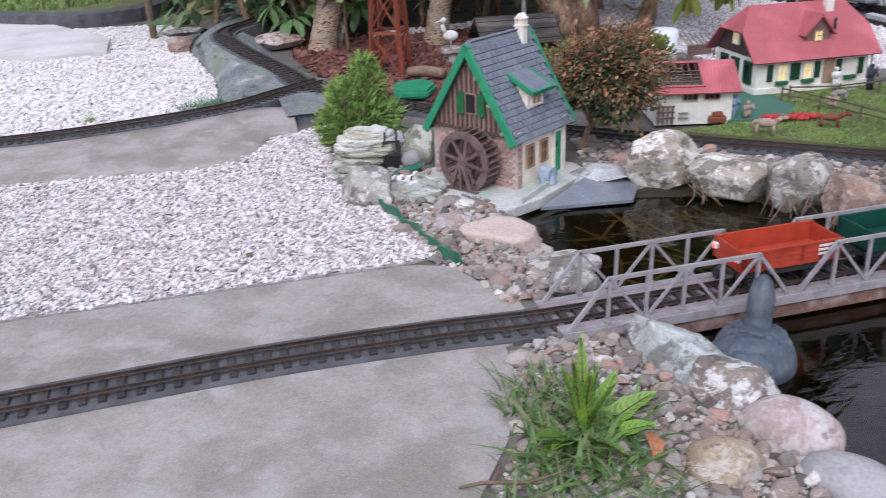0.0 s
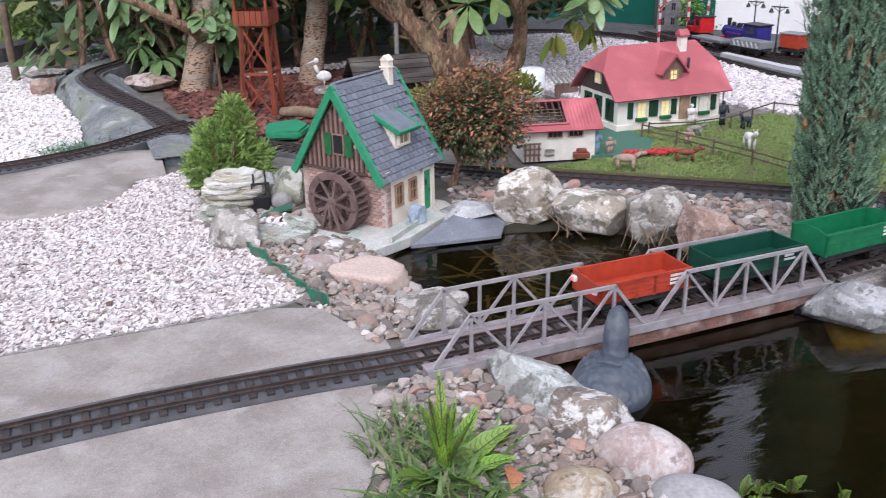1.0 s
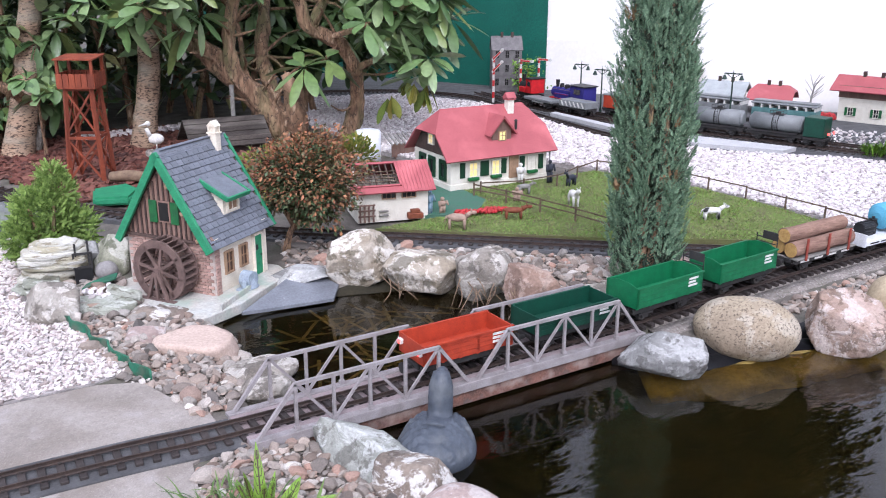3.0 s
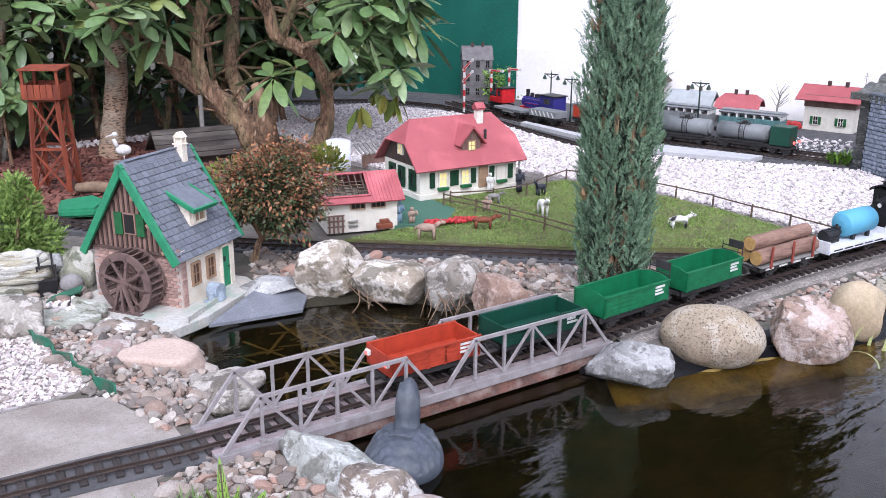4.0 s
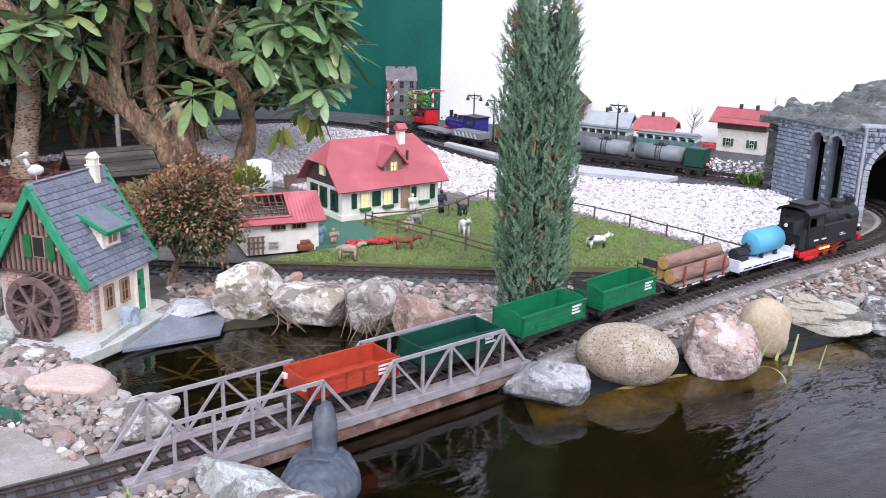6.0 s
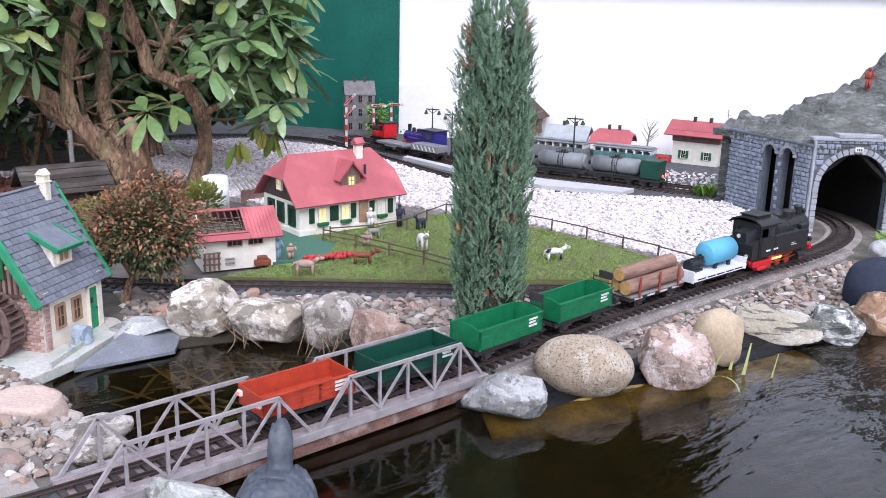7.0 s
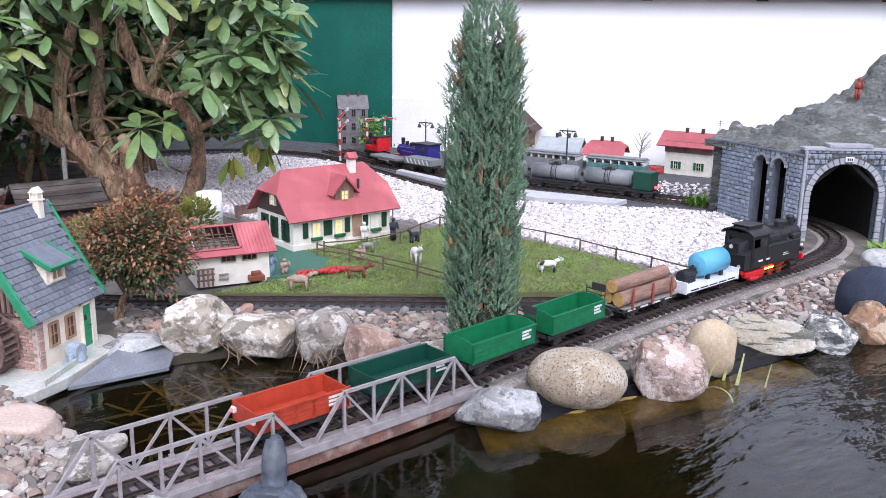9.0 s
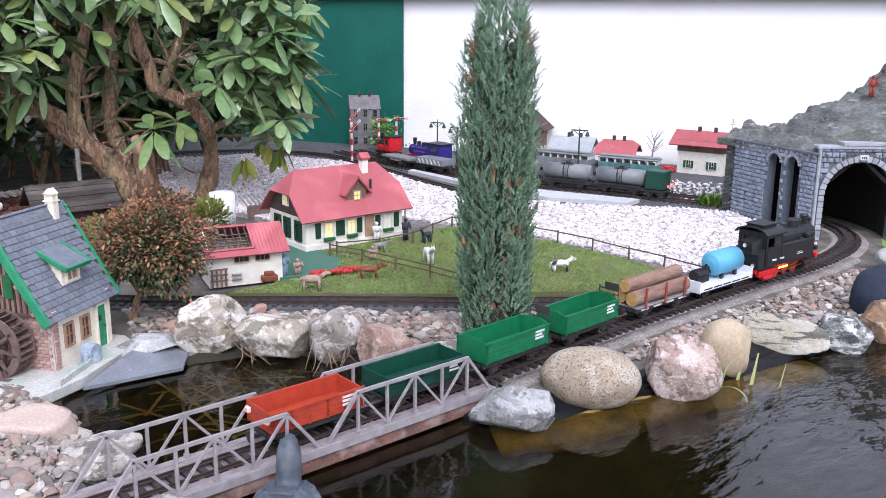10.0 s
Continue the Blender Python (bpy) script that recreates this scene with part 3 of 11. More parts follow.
def catmull(pts, step):
    """Points at an even step along a smooth line through pts."""
    p = [Vector((*q, 0)) if len(q) == 2 else Vector(q) for q in pts]
    p = [p[0] * 2 - p[1]] + p + [p[-1] * 2 - p[-2]]
    dense = []
    for i in range(1, len(p) - 2):
        for k in range(24):
            t = k / 24
            dense.append(0.5 * ((2 * p[i]) + (p[i + 1] - p[i - 1]) * t + (2 * p[i - 1] - 5 * p[i] + 4 * p[i + 1] - p[i + 2]) * t * t
                                + (3 * p[i] - p[i - 1] - 3 * p[i + 1] + p[i + 2]) * t ** 3))
    dense.append(p[-2])
    out, need = [dense[0]], step
    for a, b in zip(dense, dense[1:]):
        seg = (b - a).length
        while need <= seg and seg > 0:
            out.append(a.lerp(b, need / seg))
            need += step
        need -= seg
    return out


def sweep(bm, line, prof):
    """Carries a closed profile of (side, up) along a line of points."""
    rows = []
    for i, p in enumerate(line):
        d = (line[min(i + 1, len(line) - 1)] - line[max(i - 1, 0)]).normalized()
        s = Vector((d.y, -d.x, 0)).normalized()
        rows.append([bm.verts.new(p + s * a + Vector((0, 0, b))) for a, b in prof])
    n = len(prof)
    for r0, r1 in zip(rows, rows[1:]):
        for k in range(n):
            bm.faces.new((r0[k], r0[(k + 1) % n], r1[(k + 1) % n], r1[k]))
    bm.faces.new(rows[0])
    bm.faces.new(list(reversed(rows[-1])))


def inside(x, y, poly):
    c, j = False, len(poly) - 1
    for i in range(len(poly)):
        (xi, yi), (xj, yj) = poly[i], poly[j]
        if (yi > y) != (yj > y) and x < (xj - xi) * (y - yi) / (yj - yi) + xi:
            c = not c
        j = i
    return c


def edge_distance(px, py, poly):
    """Distance from points to a polygon's edge, positive outside."""
    best, odd = np.full(px.shape, 1e9), np.zeros(px.shape, bool)
    for (ax, ay), (bx_, by_) in zip(poly, poly[1:] + poly[:1]):
        dx, dy = bx_ - ax, by_ - ay
        t = np.clip(((px - ax) * dx + (py - ay) * dy) / (dx * dx + dy * dy), 0, 1)
        best = np.minimum(best, np.hypot(px - ax - t * dx, py - ay - t * dy))
        cross = ((ay > py) != (by_ > py)) & (px < dx * (py - ay) / (dy if abs(dy) > 1e-9 else 1e-9) + ax)
        odd ^= cross
    return np.where(odd, -best, best)


def slab(name, poly, z0, z1, mat, label, category, kind="structure", rough=0.0):
    """A bed or slab of ground with a plain outline, its top a fine uneven sheet."""
    poly = [tuple(p) for p in poly]
    bm = bmesh.new()
    prism(bm, [(x, y, z0) for x, y in poly], (0, 0, z1 - z0))
    bmesh.ops.triangulate(bm, faces=[f for f in bm.faces if len(f.verts) > 4])
    return single(name, bm, mat, label, category, kind=kind)


# ---------- ground and pond ----------
WATER_Z = -0.055
POND = [(0.10, 0.10), (0.10, 0.36), (0.17, 0.50), (0.16, 0.64), (0.36, 0.78), (0.46, 0.68), (0.62, 0.63), (0.74, 0.54), (0.80, 0.42), (0.88, 0.30), (0.86, 0.15),
        (0.81, 0.0), (0.911, -0.125), (1.07, -0.155), (1.236, -0.185), (1.391, -0.235), (1.744, -0.285), (1.96, -0.345), (2.30, -0.47), (2.62, -0.9),
        (2.3, -1.5), (1.1, -1.6), (0.55, -1.0), (0.30, -0.55), (0.245, -0.43), (0.235, -0.34), (0.19, -0.22), (0.15, -0.05)]


def ground_height(px, py):
    d = edge_distance(px, py, POND)
    z = np.where(d > 0, -0.055 + 0.033 * np.clip(d / 0.07, 0, 1), -0.055 - np.minimum(0.24, 0.85 * -d))
    far = np.clip((np.hypot(px - 1, py - 1) - 6) / 6, 0, 1)
    return z - 0.03 * far


def axis(lo, hi, step, reach):
    a = list(np.arange(lo, hi + step / 2, step))
    out, d = [], step
    while a[-1] < reach:
        d *= 1.5
        a.append(a[-1] + d)
    d = step
    while a[0] > -reach:
        d *= 1.5
        a.insert(0, a[0] - d)
    return np.array(a)


gx, gy = axis(-0.2, 2.6, 0.024, 80.0), axis(-1.2, 1.0, 0.024, 80.0)
GX, GY = np.meshgrid(gx, gy)
GZ = ground_height(GX, GY)
rows_, cols_ = GX.shape
gv = list(zip(GX.ravel(), GY.ravel(), GZ.ravel()))
gf = [(r * cols_ + c, r * cols_ + c + 1, (r + 1) * cols_ + c + 1, (r + 1) * cols_ + c) for r in range(rows_ - 1) for c in range(cols_ - 1)]
ground = tagged(raw_mesh("ground", gv, gf, M["soil"], smooth=True), "dark bare garden soil round a small pond", "ground", kind="structure")
ground.data.materials.append(M["pond_bed"])
ground.data.materials.append(M["liner"])
for p_ in ground.data.polygons:
    if p_.center.z < -0.037:
        p_.material_index = 1
    if p_.center.z > -0.058 and 0.83 < p_.center.x < 2.5 and -0.6 < p_.center.y < -0.06 and p_.center.y < -0.06 - 0.13 * (p_.center.x - 0.83):
        p_.material_index = 2

bm = bmesh.new()
vs = [bm.verts.new((x, y, WATER_Z)) for x, y in [(-0.2, -1.9), (2.9, -1.9), (2.9, 1.1), (-0.2, 1.1)]]
bm.faces.new(vs)
water = single("water", bm, M["water"], "dark murky pond water with light ripples", "water", kind="structure")

# concrete of the embankment, on both sides of the main line
slab("pavement_near", [(-2.2, 0.17), (-2.2, -2.4), (-1.0, -2.4), (-0.45, -0.75), (-0.262, -0.346), (-0.185, -0.24), (-0.12, -0.10), (-0.10, 0.01), (-0.02, 0.05), (-0.02, 0.17)],
     -0.12, -0.0165, M["concrete"], "worn grey concrete apron beside the track", "concrete")
slab("pavement_behind", [(-2.2, 0.17), (-0.02, 0.17), (-0.06, 0.26), (-0.09, 0.36), (-0.17, 0.395), (-0.44, 0.40), (-1.1, 0.41), (-2.2, 0.43)],
     -0.12, -0.018, M["concrete"], "pale concrete strip between track and white gravel", "concrete")
bm = bmesh.new()
lower = catmull([(-2.3, 1.22, -0.014), (-1.07, 1.27, -0.0145), (-0.54, 1.215, -0.0145), (-0.405, 1.31, -0.0145), (-0.34, 1.45, -0.013), (-0.25, 1.485, -0.012)], 0.03)
upper = catmull([(-2.3, 1.62, 0.004), (-1.13, 1.61, 0.004), (-0.70, 1.645, 0.008), (-0.545, 1.68, 0.011), (-0.40, 1.73, 0.013), (-0.235, 1.70, 0.013)], 0.03)
rows_r = []
for i in range(61):
    a, b = lower[int(i * (len(lower) - 1) / 60)], upper[int(i * (len(upper) - 1) / 60)]
    rows_r.append([bm.verts.new(a + Vector((0, 0, -0.08)))] + [bm.verts.new(a.lerp(b, k / 8) + Vector((0, 0, 0.005 * math.sin(math.pi * k / 8) + (0.003 * noise.noise(Vector((i * 0.2, k * 0.5, 1))) if k else 0)))) for k in range(9)] + [bm.verts.new(b + Vector((0, 0, -0.08)))])
for a, b in zip(rows_r, rows_r[1:]):
    for k in range(10):
        bm.faces.new((a[k], b[k], b[k + 1], a[k + 1]))
single("pavement_ramp", bm, M["concrete"], "smooth pale concrete ramp below the branch track", "concrete", kind="structure", smooth=True)

GRAVEL_LEFT = [(-1.9, 0.43), (-0.44, 0.41), (-0.17, 0.405), (-0.11, 0.42), (-0.12, 0.60), (-0.17, 0.80), (-0.22, 1.0), (-0.20, 1.22), (-0.13, 1.50), (-0.13, 1.58), (-0.25, 1.49), (-0.34, 1.455), (-0.405, 1.31), (-0.54, 1.22), (-1.07, 1.275), (-1.9, 1.24)]
GRAVEL_FAR = [(-2.3, 1.74), (-0.9, 1.74), (-0.60, 1.83), (-0.47, 2.05), (-0.465, 2.40), (-0.53, 2.9), (-0.62, 3.9), (-1.3, 4.0), (-2.3, 4.3)]
GRAVEL_STATION = [(2.05, 0.22), (2.3, 0.19), (2.55, 0.17), (2.735, 0.20), (2.80, 0.30), (3.00, 0.72), (2.94, 0.86), (2.84, 0.98), (2.60, 1.24), (2.36, 1.75), (2.44, 2.4), (2.48, 2.9), (2.25, 3.45),
                  (1.7, 3.6), (1.36, 2.9), (1.32, 2.2), (1.38, 1.8), (1.78, 1.62), (1.90, 1.28), (2.03, 0.9)]
for nm, poly, z1 in (("gravel_bed_left", GRAVEL_LEFT, -0.018), ("gravel_bed_far", GRAVEL_FAR, -0.016), ("gravel_bed_station", GRAVEL_STATION, -0.006)):
    slab(nm, poly, -0.08, z1, M["white_bed"], "bed of white marble gravel", "gravel")


def scatter(poly, spacing, seed):
    """Jittered points inside a polygon."""
    rnd = np.random.RandomState(seed)
    xs, ys = [p[0] for p in poly], [p[1] for p in poly]
    ax, ay = np.meshgrid(np.arange(min(xs), max(xs), spacing), np.arange(min(ys), max(ys), spacing))
    ax, ay = ax.ravel() + rnd.uniform(-0.5, 0.5, ax.size) * spacing, ay.ravel() + rnd.uniform(-0.5, 0.5, ay.size) * spacing
    keep = edge_distance(ax, ay, list(poly)) < -0.002
    return ax[keep], ay[keep], rnd


CUBE_V = np.array([(-1, -1, -1), (1, -1, -1), (1, 1, -1), (-1, 1, -1), (-1, -1, 1), (1, -1, 1), (1, 1, 1), (-1, 1, 1)], float)
CUBE_F = np.array([(0, 3, 2, 1), (4, 5, 6, 7), (0, 1, 5, 4), (1, 2, 6, 5), (2, 3, 7, 6), (3, 0, 4, 7)])


def chips(name, poly, spacing, size, zf, mat, label, category, seed, flat=0.6, spread=0.35, parent=None):
    """Many angular chips in one mesh."""
    x, y, rnd = scatter(poly, spacing, seed)
    n = len(x)
    v = CUBE_V[None] * (1 + rnd.uniform(-0.45, 0.45, (n, 8, 3)))
    s = size * rnd.uniform(1 - spread, 1 + spread, (n, 1, 1)) * np.stack([rnd.uniform(0.7, 1.3, n), rnd.uniform(0.5, 0.9, n), flat * rnd.uniform(0.6, 1.1, n)], 1)[:, None]
    v = v * s
    a, tilt = rnd.uniform(0, 6.28, n)[:, None], rnd.uniform(-0.7, 0.7, n)[:, None]
    vx, vz = v[..., 0] * np.cos(tilt) + v[..., 2] * np.sin(tilt), -v[..., 0] * np.sin(tilt) + v[..., 2] * np.cos(tilt)
    wx, wy = vx * np.cos(a) - v[..., 1] * np.sin(a), vx * np.sin(a) + v[..., 1] * np.cos(a)
    z = zf(x, y)[:, None] + rnd.uniform(0, size * 0.7, n)[:, None]
    vv = np.stack([wx + x[:, None], wy + y[:, None], vz + z], -1).reshape(-1, 3)
    ff = (CUBE_F[None] + (np.arange(n) * 8)[:, None, None]).reshape(-1, 4)
    return tagged(raw_mesh(name, vv.tolist(), ff.tolist(), mat, parent), label, category, kind="stuff")


def level(z):
    return lambda x, y: np.full(x.shape, z)


chips("white_gravel", GRAVEL_LEFT, 0.0077, 0.0042, level(-0.0175), M["pink_chips"], "loose white and pinkish marble chips", "gravel", 3, flat=0.45)
chips("white_gravel", GRAVEL_FAR, 0.0122, 0.0058, level(-0.0155), M["fine_chips"], "loose white marble chips farther off", "gravel", 4)
chips("white_gravel", GRAVEL_STATION, 0.0122, 0.0064, level(-0.004), M["white_chips"], "loose bright white marble chips by the station", "gravel", 5)


# ---------- boulders ----------
def stone_material(name, base, second, dark, cut=0.6, scale=11.0, sscale=38.0, stretch=None, pale=None, relief=0.9, bands=None):
    """Weathered stone: broad tones, sharp-edged crust, stains, broken cracks and fine grain."""
    m = bpy.data.materials.new(name)
    m.use_nodes = True
    N, Lk = m.node_tree.nodes, m.node_tree.links
    b = N["Principled BSDF"]
    b.inputs["Roughness"].default_value, b.inputs["Specular IOR Level"].default_value = 0.85, 0.3
    tc = N.new("ShaderNodeTexCoord")
    oi = N.new("ShaderNodeObjectInfo")
    shift = N.new("ShaderNodeVectorMath")
    shift.operation = "MULTIPLY_ADD"
    shift.inputs[0].default_value = (7.0, 3.0, 5.0)
    Lk.new(oi.outputs["Random"], shift.inputs[1])
    Lk.new(tc.outputs["Object"], shift.inputs[2])
    vec = shift.outputs[0]
    if stretch:
        mp = N.new("ShaderNodeMapping")
        mp.inputs["Scale"].default_value = stretch
        mp.inputs["Rotation"].default_value = (0.25, 0.3, 0.0)
        Lk.new(vec, mp.inputs["Vector"])
        vec = mp.outputs["Vector"]

    def nz(sc, detail=5.0, rough=0.5, warp=0.0):
        n = N.new("ShaderNodeTexNoise")
        n.inputs["Scale"].default_value, n.inputs["Detail"].default_value = sc, detail
        n.inputs["Roughness"].default_value, n.inputs["Distortion"].default_value = rough, warp
        Lk.new(vec, n.inputs["Vector"])
        return n.outputs["Fac"]

    def rng(fac, a, c, lo=0.0, hi=1.0):
        r = N.new("ShaderNodeMapRange")
        for k, v in zip(("From Min", "From Max", "To Min", "To Max"), (a, c, lo, hi)):
            r.inputs[k].default_value = v
        Lk.new(fac, r.inputs["Value"])
        return r.outputs["Result"]

    def mix(fac, a, c):
        x = N.new("ShaderNodeMix")
        x.data_type = "RGBA"
        Lk.new(fac, x.inputs["Factor"])
        for sock, v in ((x.inputs["A"], a), (x.inputs["B"], c)):
            if isinstance(v, tuple):
                sock.default_value = (*v, 1.0)
            else:
                Lk.new(v, sock)
        return x.outputs["Result"]

    col = mix(rng(nz(scale, 4.0), 0.40, 0.60), base, second)
    crust = nz(scale * 1.5, 10.0, 0.68, 0.6)
    if pale:
        col = mix(rng(crust, 0.50, 0.55), col, pale)
    if bands:
        mb = N.new("ShaderNodeMapping")
        mb.inputs["Rotation"].default_value, mb.inputs["Scale"].default_value = (0.10, 0.22, 0.0), (0.9, 0.9, 9.0)
        Lk.new(vec, mb.inputs["Vector"])
        w = N.new("ShaderNodeTexNoise")
        w.inputs["Scale"].default_value, w.inputs["Detail"].default_value = 10.0, 6.0
        w.inputs["Distortion"].default_value = 0.5
        Lk.new(mb.outputs["Vector"], w.inputs["Vector"])
        col = mix(rng(w.outputs["Fac"], 0.53, 0.575, 0.0, 0.80), col, bands)
    col = mix(rng(nz(sscale * 0.55, 9.0, 0.65), cut, cut + 0.05, 0.0, 0.8), col, dark)
    vo = N.new("ShaderNodeTexVoronoi")
    vo.feature = "DISTANCE_TO_EDGE"
    vo.inputs["Scale"].default_value = 13.0
    wv = N.new("ShaderNodeTexNoise")
    wv.inputs["Scale"].default_value, wv.inputs["Detail"].default_value = 14.0, 4.0
    Lk.new(vec, wv.inputs["Vector"])
    ad = N.new("ShaderNodeVectorMath")
    ad.operation = "MULTIPLY_ADD"
    ad.inputs[1].default_value = (0.09, 0.09, 0.09)
    Lk.new(wv.outputs["Color"], ad.inputs[0])
    Lk.new(vec, ad.inputs[2])
    Lk.new(ad.outputs[0], vo.inputs["Vector"])
    crack = rng(vo.outputs["Distance"], 0.0, 0.022, 1.0, 0.0)
    ml = N.new("ShaderNodeMath")
    ml.operation = "MULTIPLY"
    Lk.new(crack, ml.inputs[0])
    Lk.new(rng(nz(8.0, 3.0), 0.50, 0.62, 0.0, min(0.4, relief * 0.4)), ml.inputs[1])
    col = mix(ml.outputs[0], col, tuple(v * 0.6 for v in dark))
    hs = N.new("ShaderNodeHueSaturation")
    fine = nz(150.0, 4.0, 0.6)
    Lk.new(rng(fine, 0.3, 0.7, 0.78, 1.12), hs.inputs["Value"])
    Lk.new(col, hs.inputs["Color"])
    Lk.new(hs.outputs["Color"], b.inputs["Base Color"])
    last = None
    for h, st, ds in ((crust, relief, 0.012), (ml.outputs[0], -relief, 0.006), (fine, relief * 0.7, 0.003)):
        bn = N.new("ShaderNodeBump")
        bn.inputs["Strength"].default_value, bn.inputs["Distance"].default_value = abs(st), ds
        bn.invert = st < 0
        Lk.new(h, bn.inputs["Height"])
        if last:
            Lk.new(last.outputs["Normal"], bn.inputs["Normal"])
        last = bn
    Lk.new(last.outputs["Normal"], b.inputs["Normal"])
    return m


S = {
    "white": stone_material("stone_white", (0.45, 0.40, 0.335), (0.29, 0.245, 0.185), (0.105, 0.09, 0.06), 0.515, 12, 34, pale=(0.64, 0.60, 0.54)),
    "grey": stone_material("stone_grey", (0.36, 0.335, 0.295), (0.23, 0.205, 0.175), (0.12, 0.105, 0.09), 0.53, 13, 40, pale=(0.47, 0.44, 0.40)),
    "brown": stone_material("stone_brown", (0.29, 0.195, 0.15), (0.215, 0.145, 0.115), (0.13, 0.09, 0.07), 0.58, 10, 30, pale=(0.35, 0.265, 0.22), relief=0.4),
    "peach": stone_material("stone_peach", (0.51, 0.40, 0.34), (0.45, 0.35, 0.295), (0.36, 0.27, 0.225), 0.66, 8, 28, relief=0.2),
    "bluegrey": stone_material("stone_bluegrey", (0.41, 0.41, 0.40), (0.27, 0.275, 0.27), (0.17, 0.165, 0.16), 0.57, 12, 40, pale=(0.46, 0.47, 0.475), relief=0.6),
    "speckled": stone_material("stone_speckled", (0.345, 0.285, 0.205), (0.25, 0.20, 0.145), (0.085, 0.065, 0.05), 0.545, 8, 330, pale=(0.37, 0.325, 0.26), relief=0.35),
    "pink": stone_material("stone_pink", (0.42, 0.325, 0.28), (0.30, 0.215, 0.17), (0.15, 0.105, 0.08), 0.535, 13, 50, pale=(0.50, 0.43, 0.395), relief=0.9),
    "beige": stone_material("stone_beige", (0.44, 0.36, 0.25), (0.35, 0.275, 0.18), (0.24, 0.17, 0.09), 0.66, 9, 28, relief=0.2),
    "zebra": stone_material("stone_banded", (0.50, 0.48, 0.42), (0.36, 0.325, 0.25), (0.20, 0.165, 0.11), 0.58, 9, 40, relief=0.8, bands=(0.05, 0.055, 0.05)),
    "ochre": stone_material("stone_ochre", (0.36, 0.22, 0.13), (0.24, 0.145, 0.09), (0.12, 0.085, 0.06), 0.55, 12, 36, pale=(0.44, 0.34, 0.25), relief=0.8),
    "strata": stone_material("stone_layered", (0.50, 0.49, 0.42), (0.40, 0.37, 0.27), (0.20, 0.165, 0.10), 0.56, 8, 30, stretch=(1.0, 1.0, 4.5), pale=(0.57, 0.56, 0.515), relief=0.9),
    "strata_green": stone_material("stone_layered_green", (0.34, 0.355, 0.30), (0.24, 0.25, 0.20), (0.13, 0.125, 0.09), 0.55, 9, 34, stretch=(1.0, 1.0, 3.5), pale=(0.46, 0.47, 0.42), relief=0.9),
    "marble": stone_material("stone_marbled", (0.34, 0.335, 0.31), (0.11, 0.12, 0.115), (0.05, 0.055, 0.05), 0.50, 18, 36, stretch=(1.0, 1.0, 2.0), pale=(0.56, 0.55, 0.53)),
    "black": stone_material("stone_black", (0.032, 0.040, 0.062), (0.019, 0.025, 0.042), (0.10, 0.11, 0.12), 0.68, 10, 20, relief=0.2),
    "mossy": stone_material("stone_mossy", (0.31, 0.31, 0.24), (0.21, 0.215, 0.155), (0.10, 0.11, 0.07), 0.55, 11, 36, pale=(0.44, 0.43, 0.375)),
    "greysmooth": stone_material("stone_grey_smooth", (0.31, 0.295, 0.29), (0.24, 0.23, 0.225), (0.17, 0.16, 0.155), 0.62, 9, 30, relief=0.25),
    "tan": stone_material("stone_tan", (0.34, 0.275, 0.19), (0.25, 0.185, 0.125), (0.14, 0.10, 0.07), 0.56, 14, 40, pale=(0.41, 0.36, 0.30), relief=0.6),
    "rose": stone_material("stone_rose", (0.37, 0.295, 0.27), (0.27, 0.205, 0.185), (0.19, 0.14, 0.125), 0.62, 8, 30, pale=(0.43, 0.38, 0.36), relief=0.25),
    "lichen": stone_material("stone_lichen", (0.27, 0.225, 0.185), (0.18, 0.145, 0.12), (0.10, 0.08, 0.065), 0.56, 12, 36, pale=(0.58, 0.56, 0.53), relief=0.8),
    "slategrey": stone_material("stone_slate_grey", (0.275, 0.275, 0.27), (0.20, 0.20, 0.195), (0.10, 0.095, 0.09), 0.53, 14, 60, pale=(0.35, 0.35, 0.345), relief=0.6),
    "sage": stone_material("stone_sage", (0.32, 0.33, 0.30), (0.22, 0.225, 0.20), (0.13, 0.125, 0.11), 0.54, 13, 40, pale=(0.44, 0.45, 0.43), relief=0.6),
}


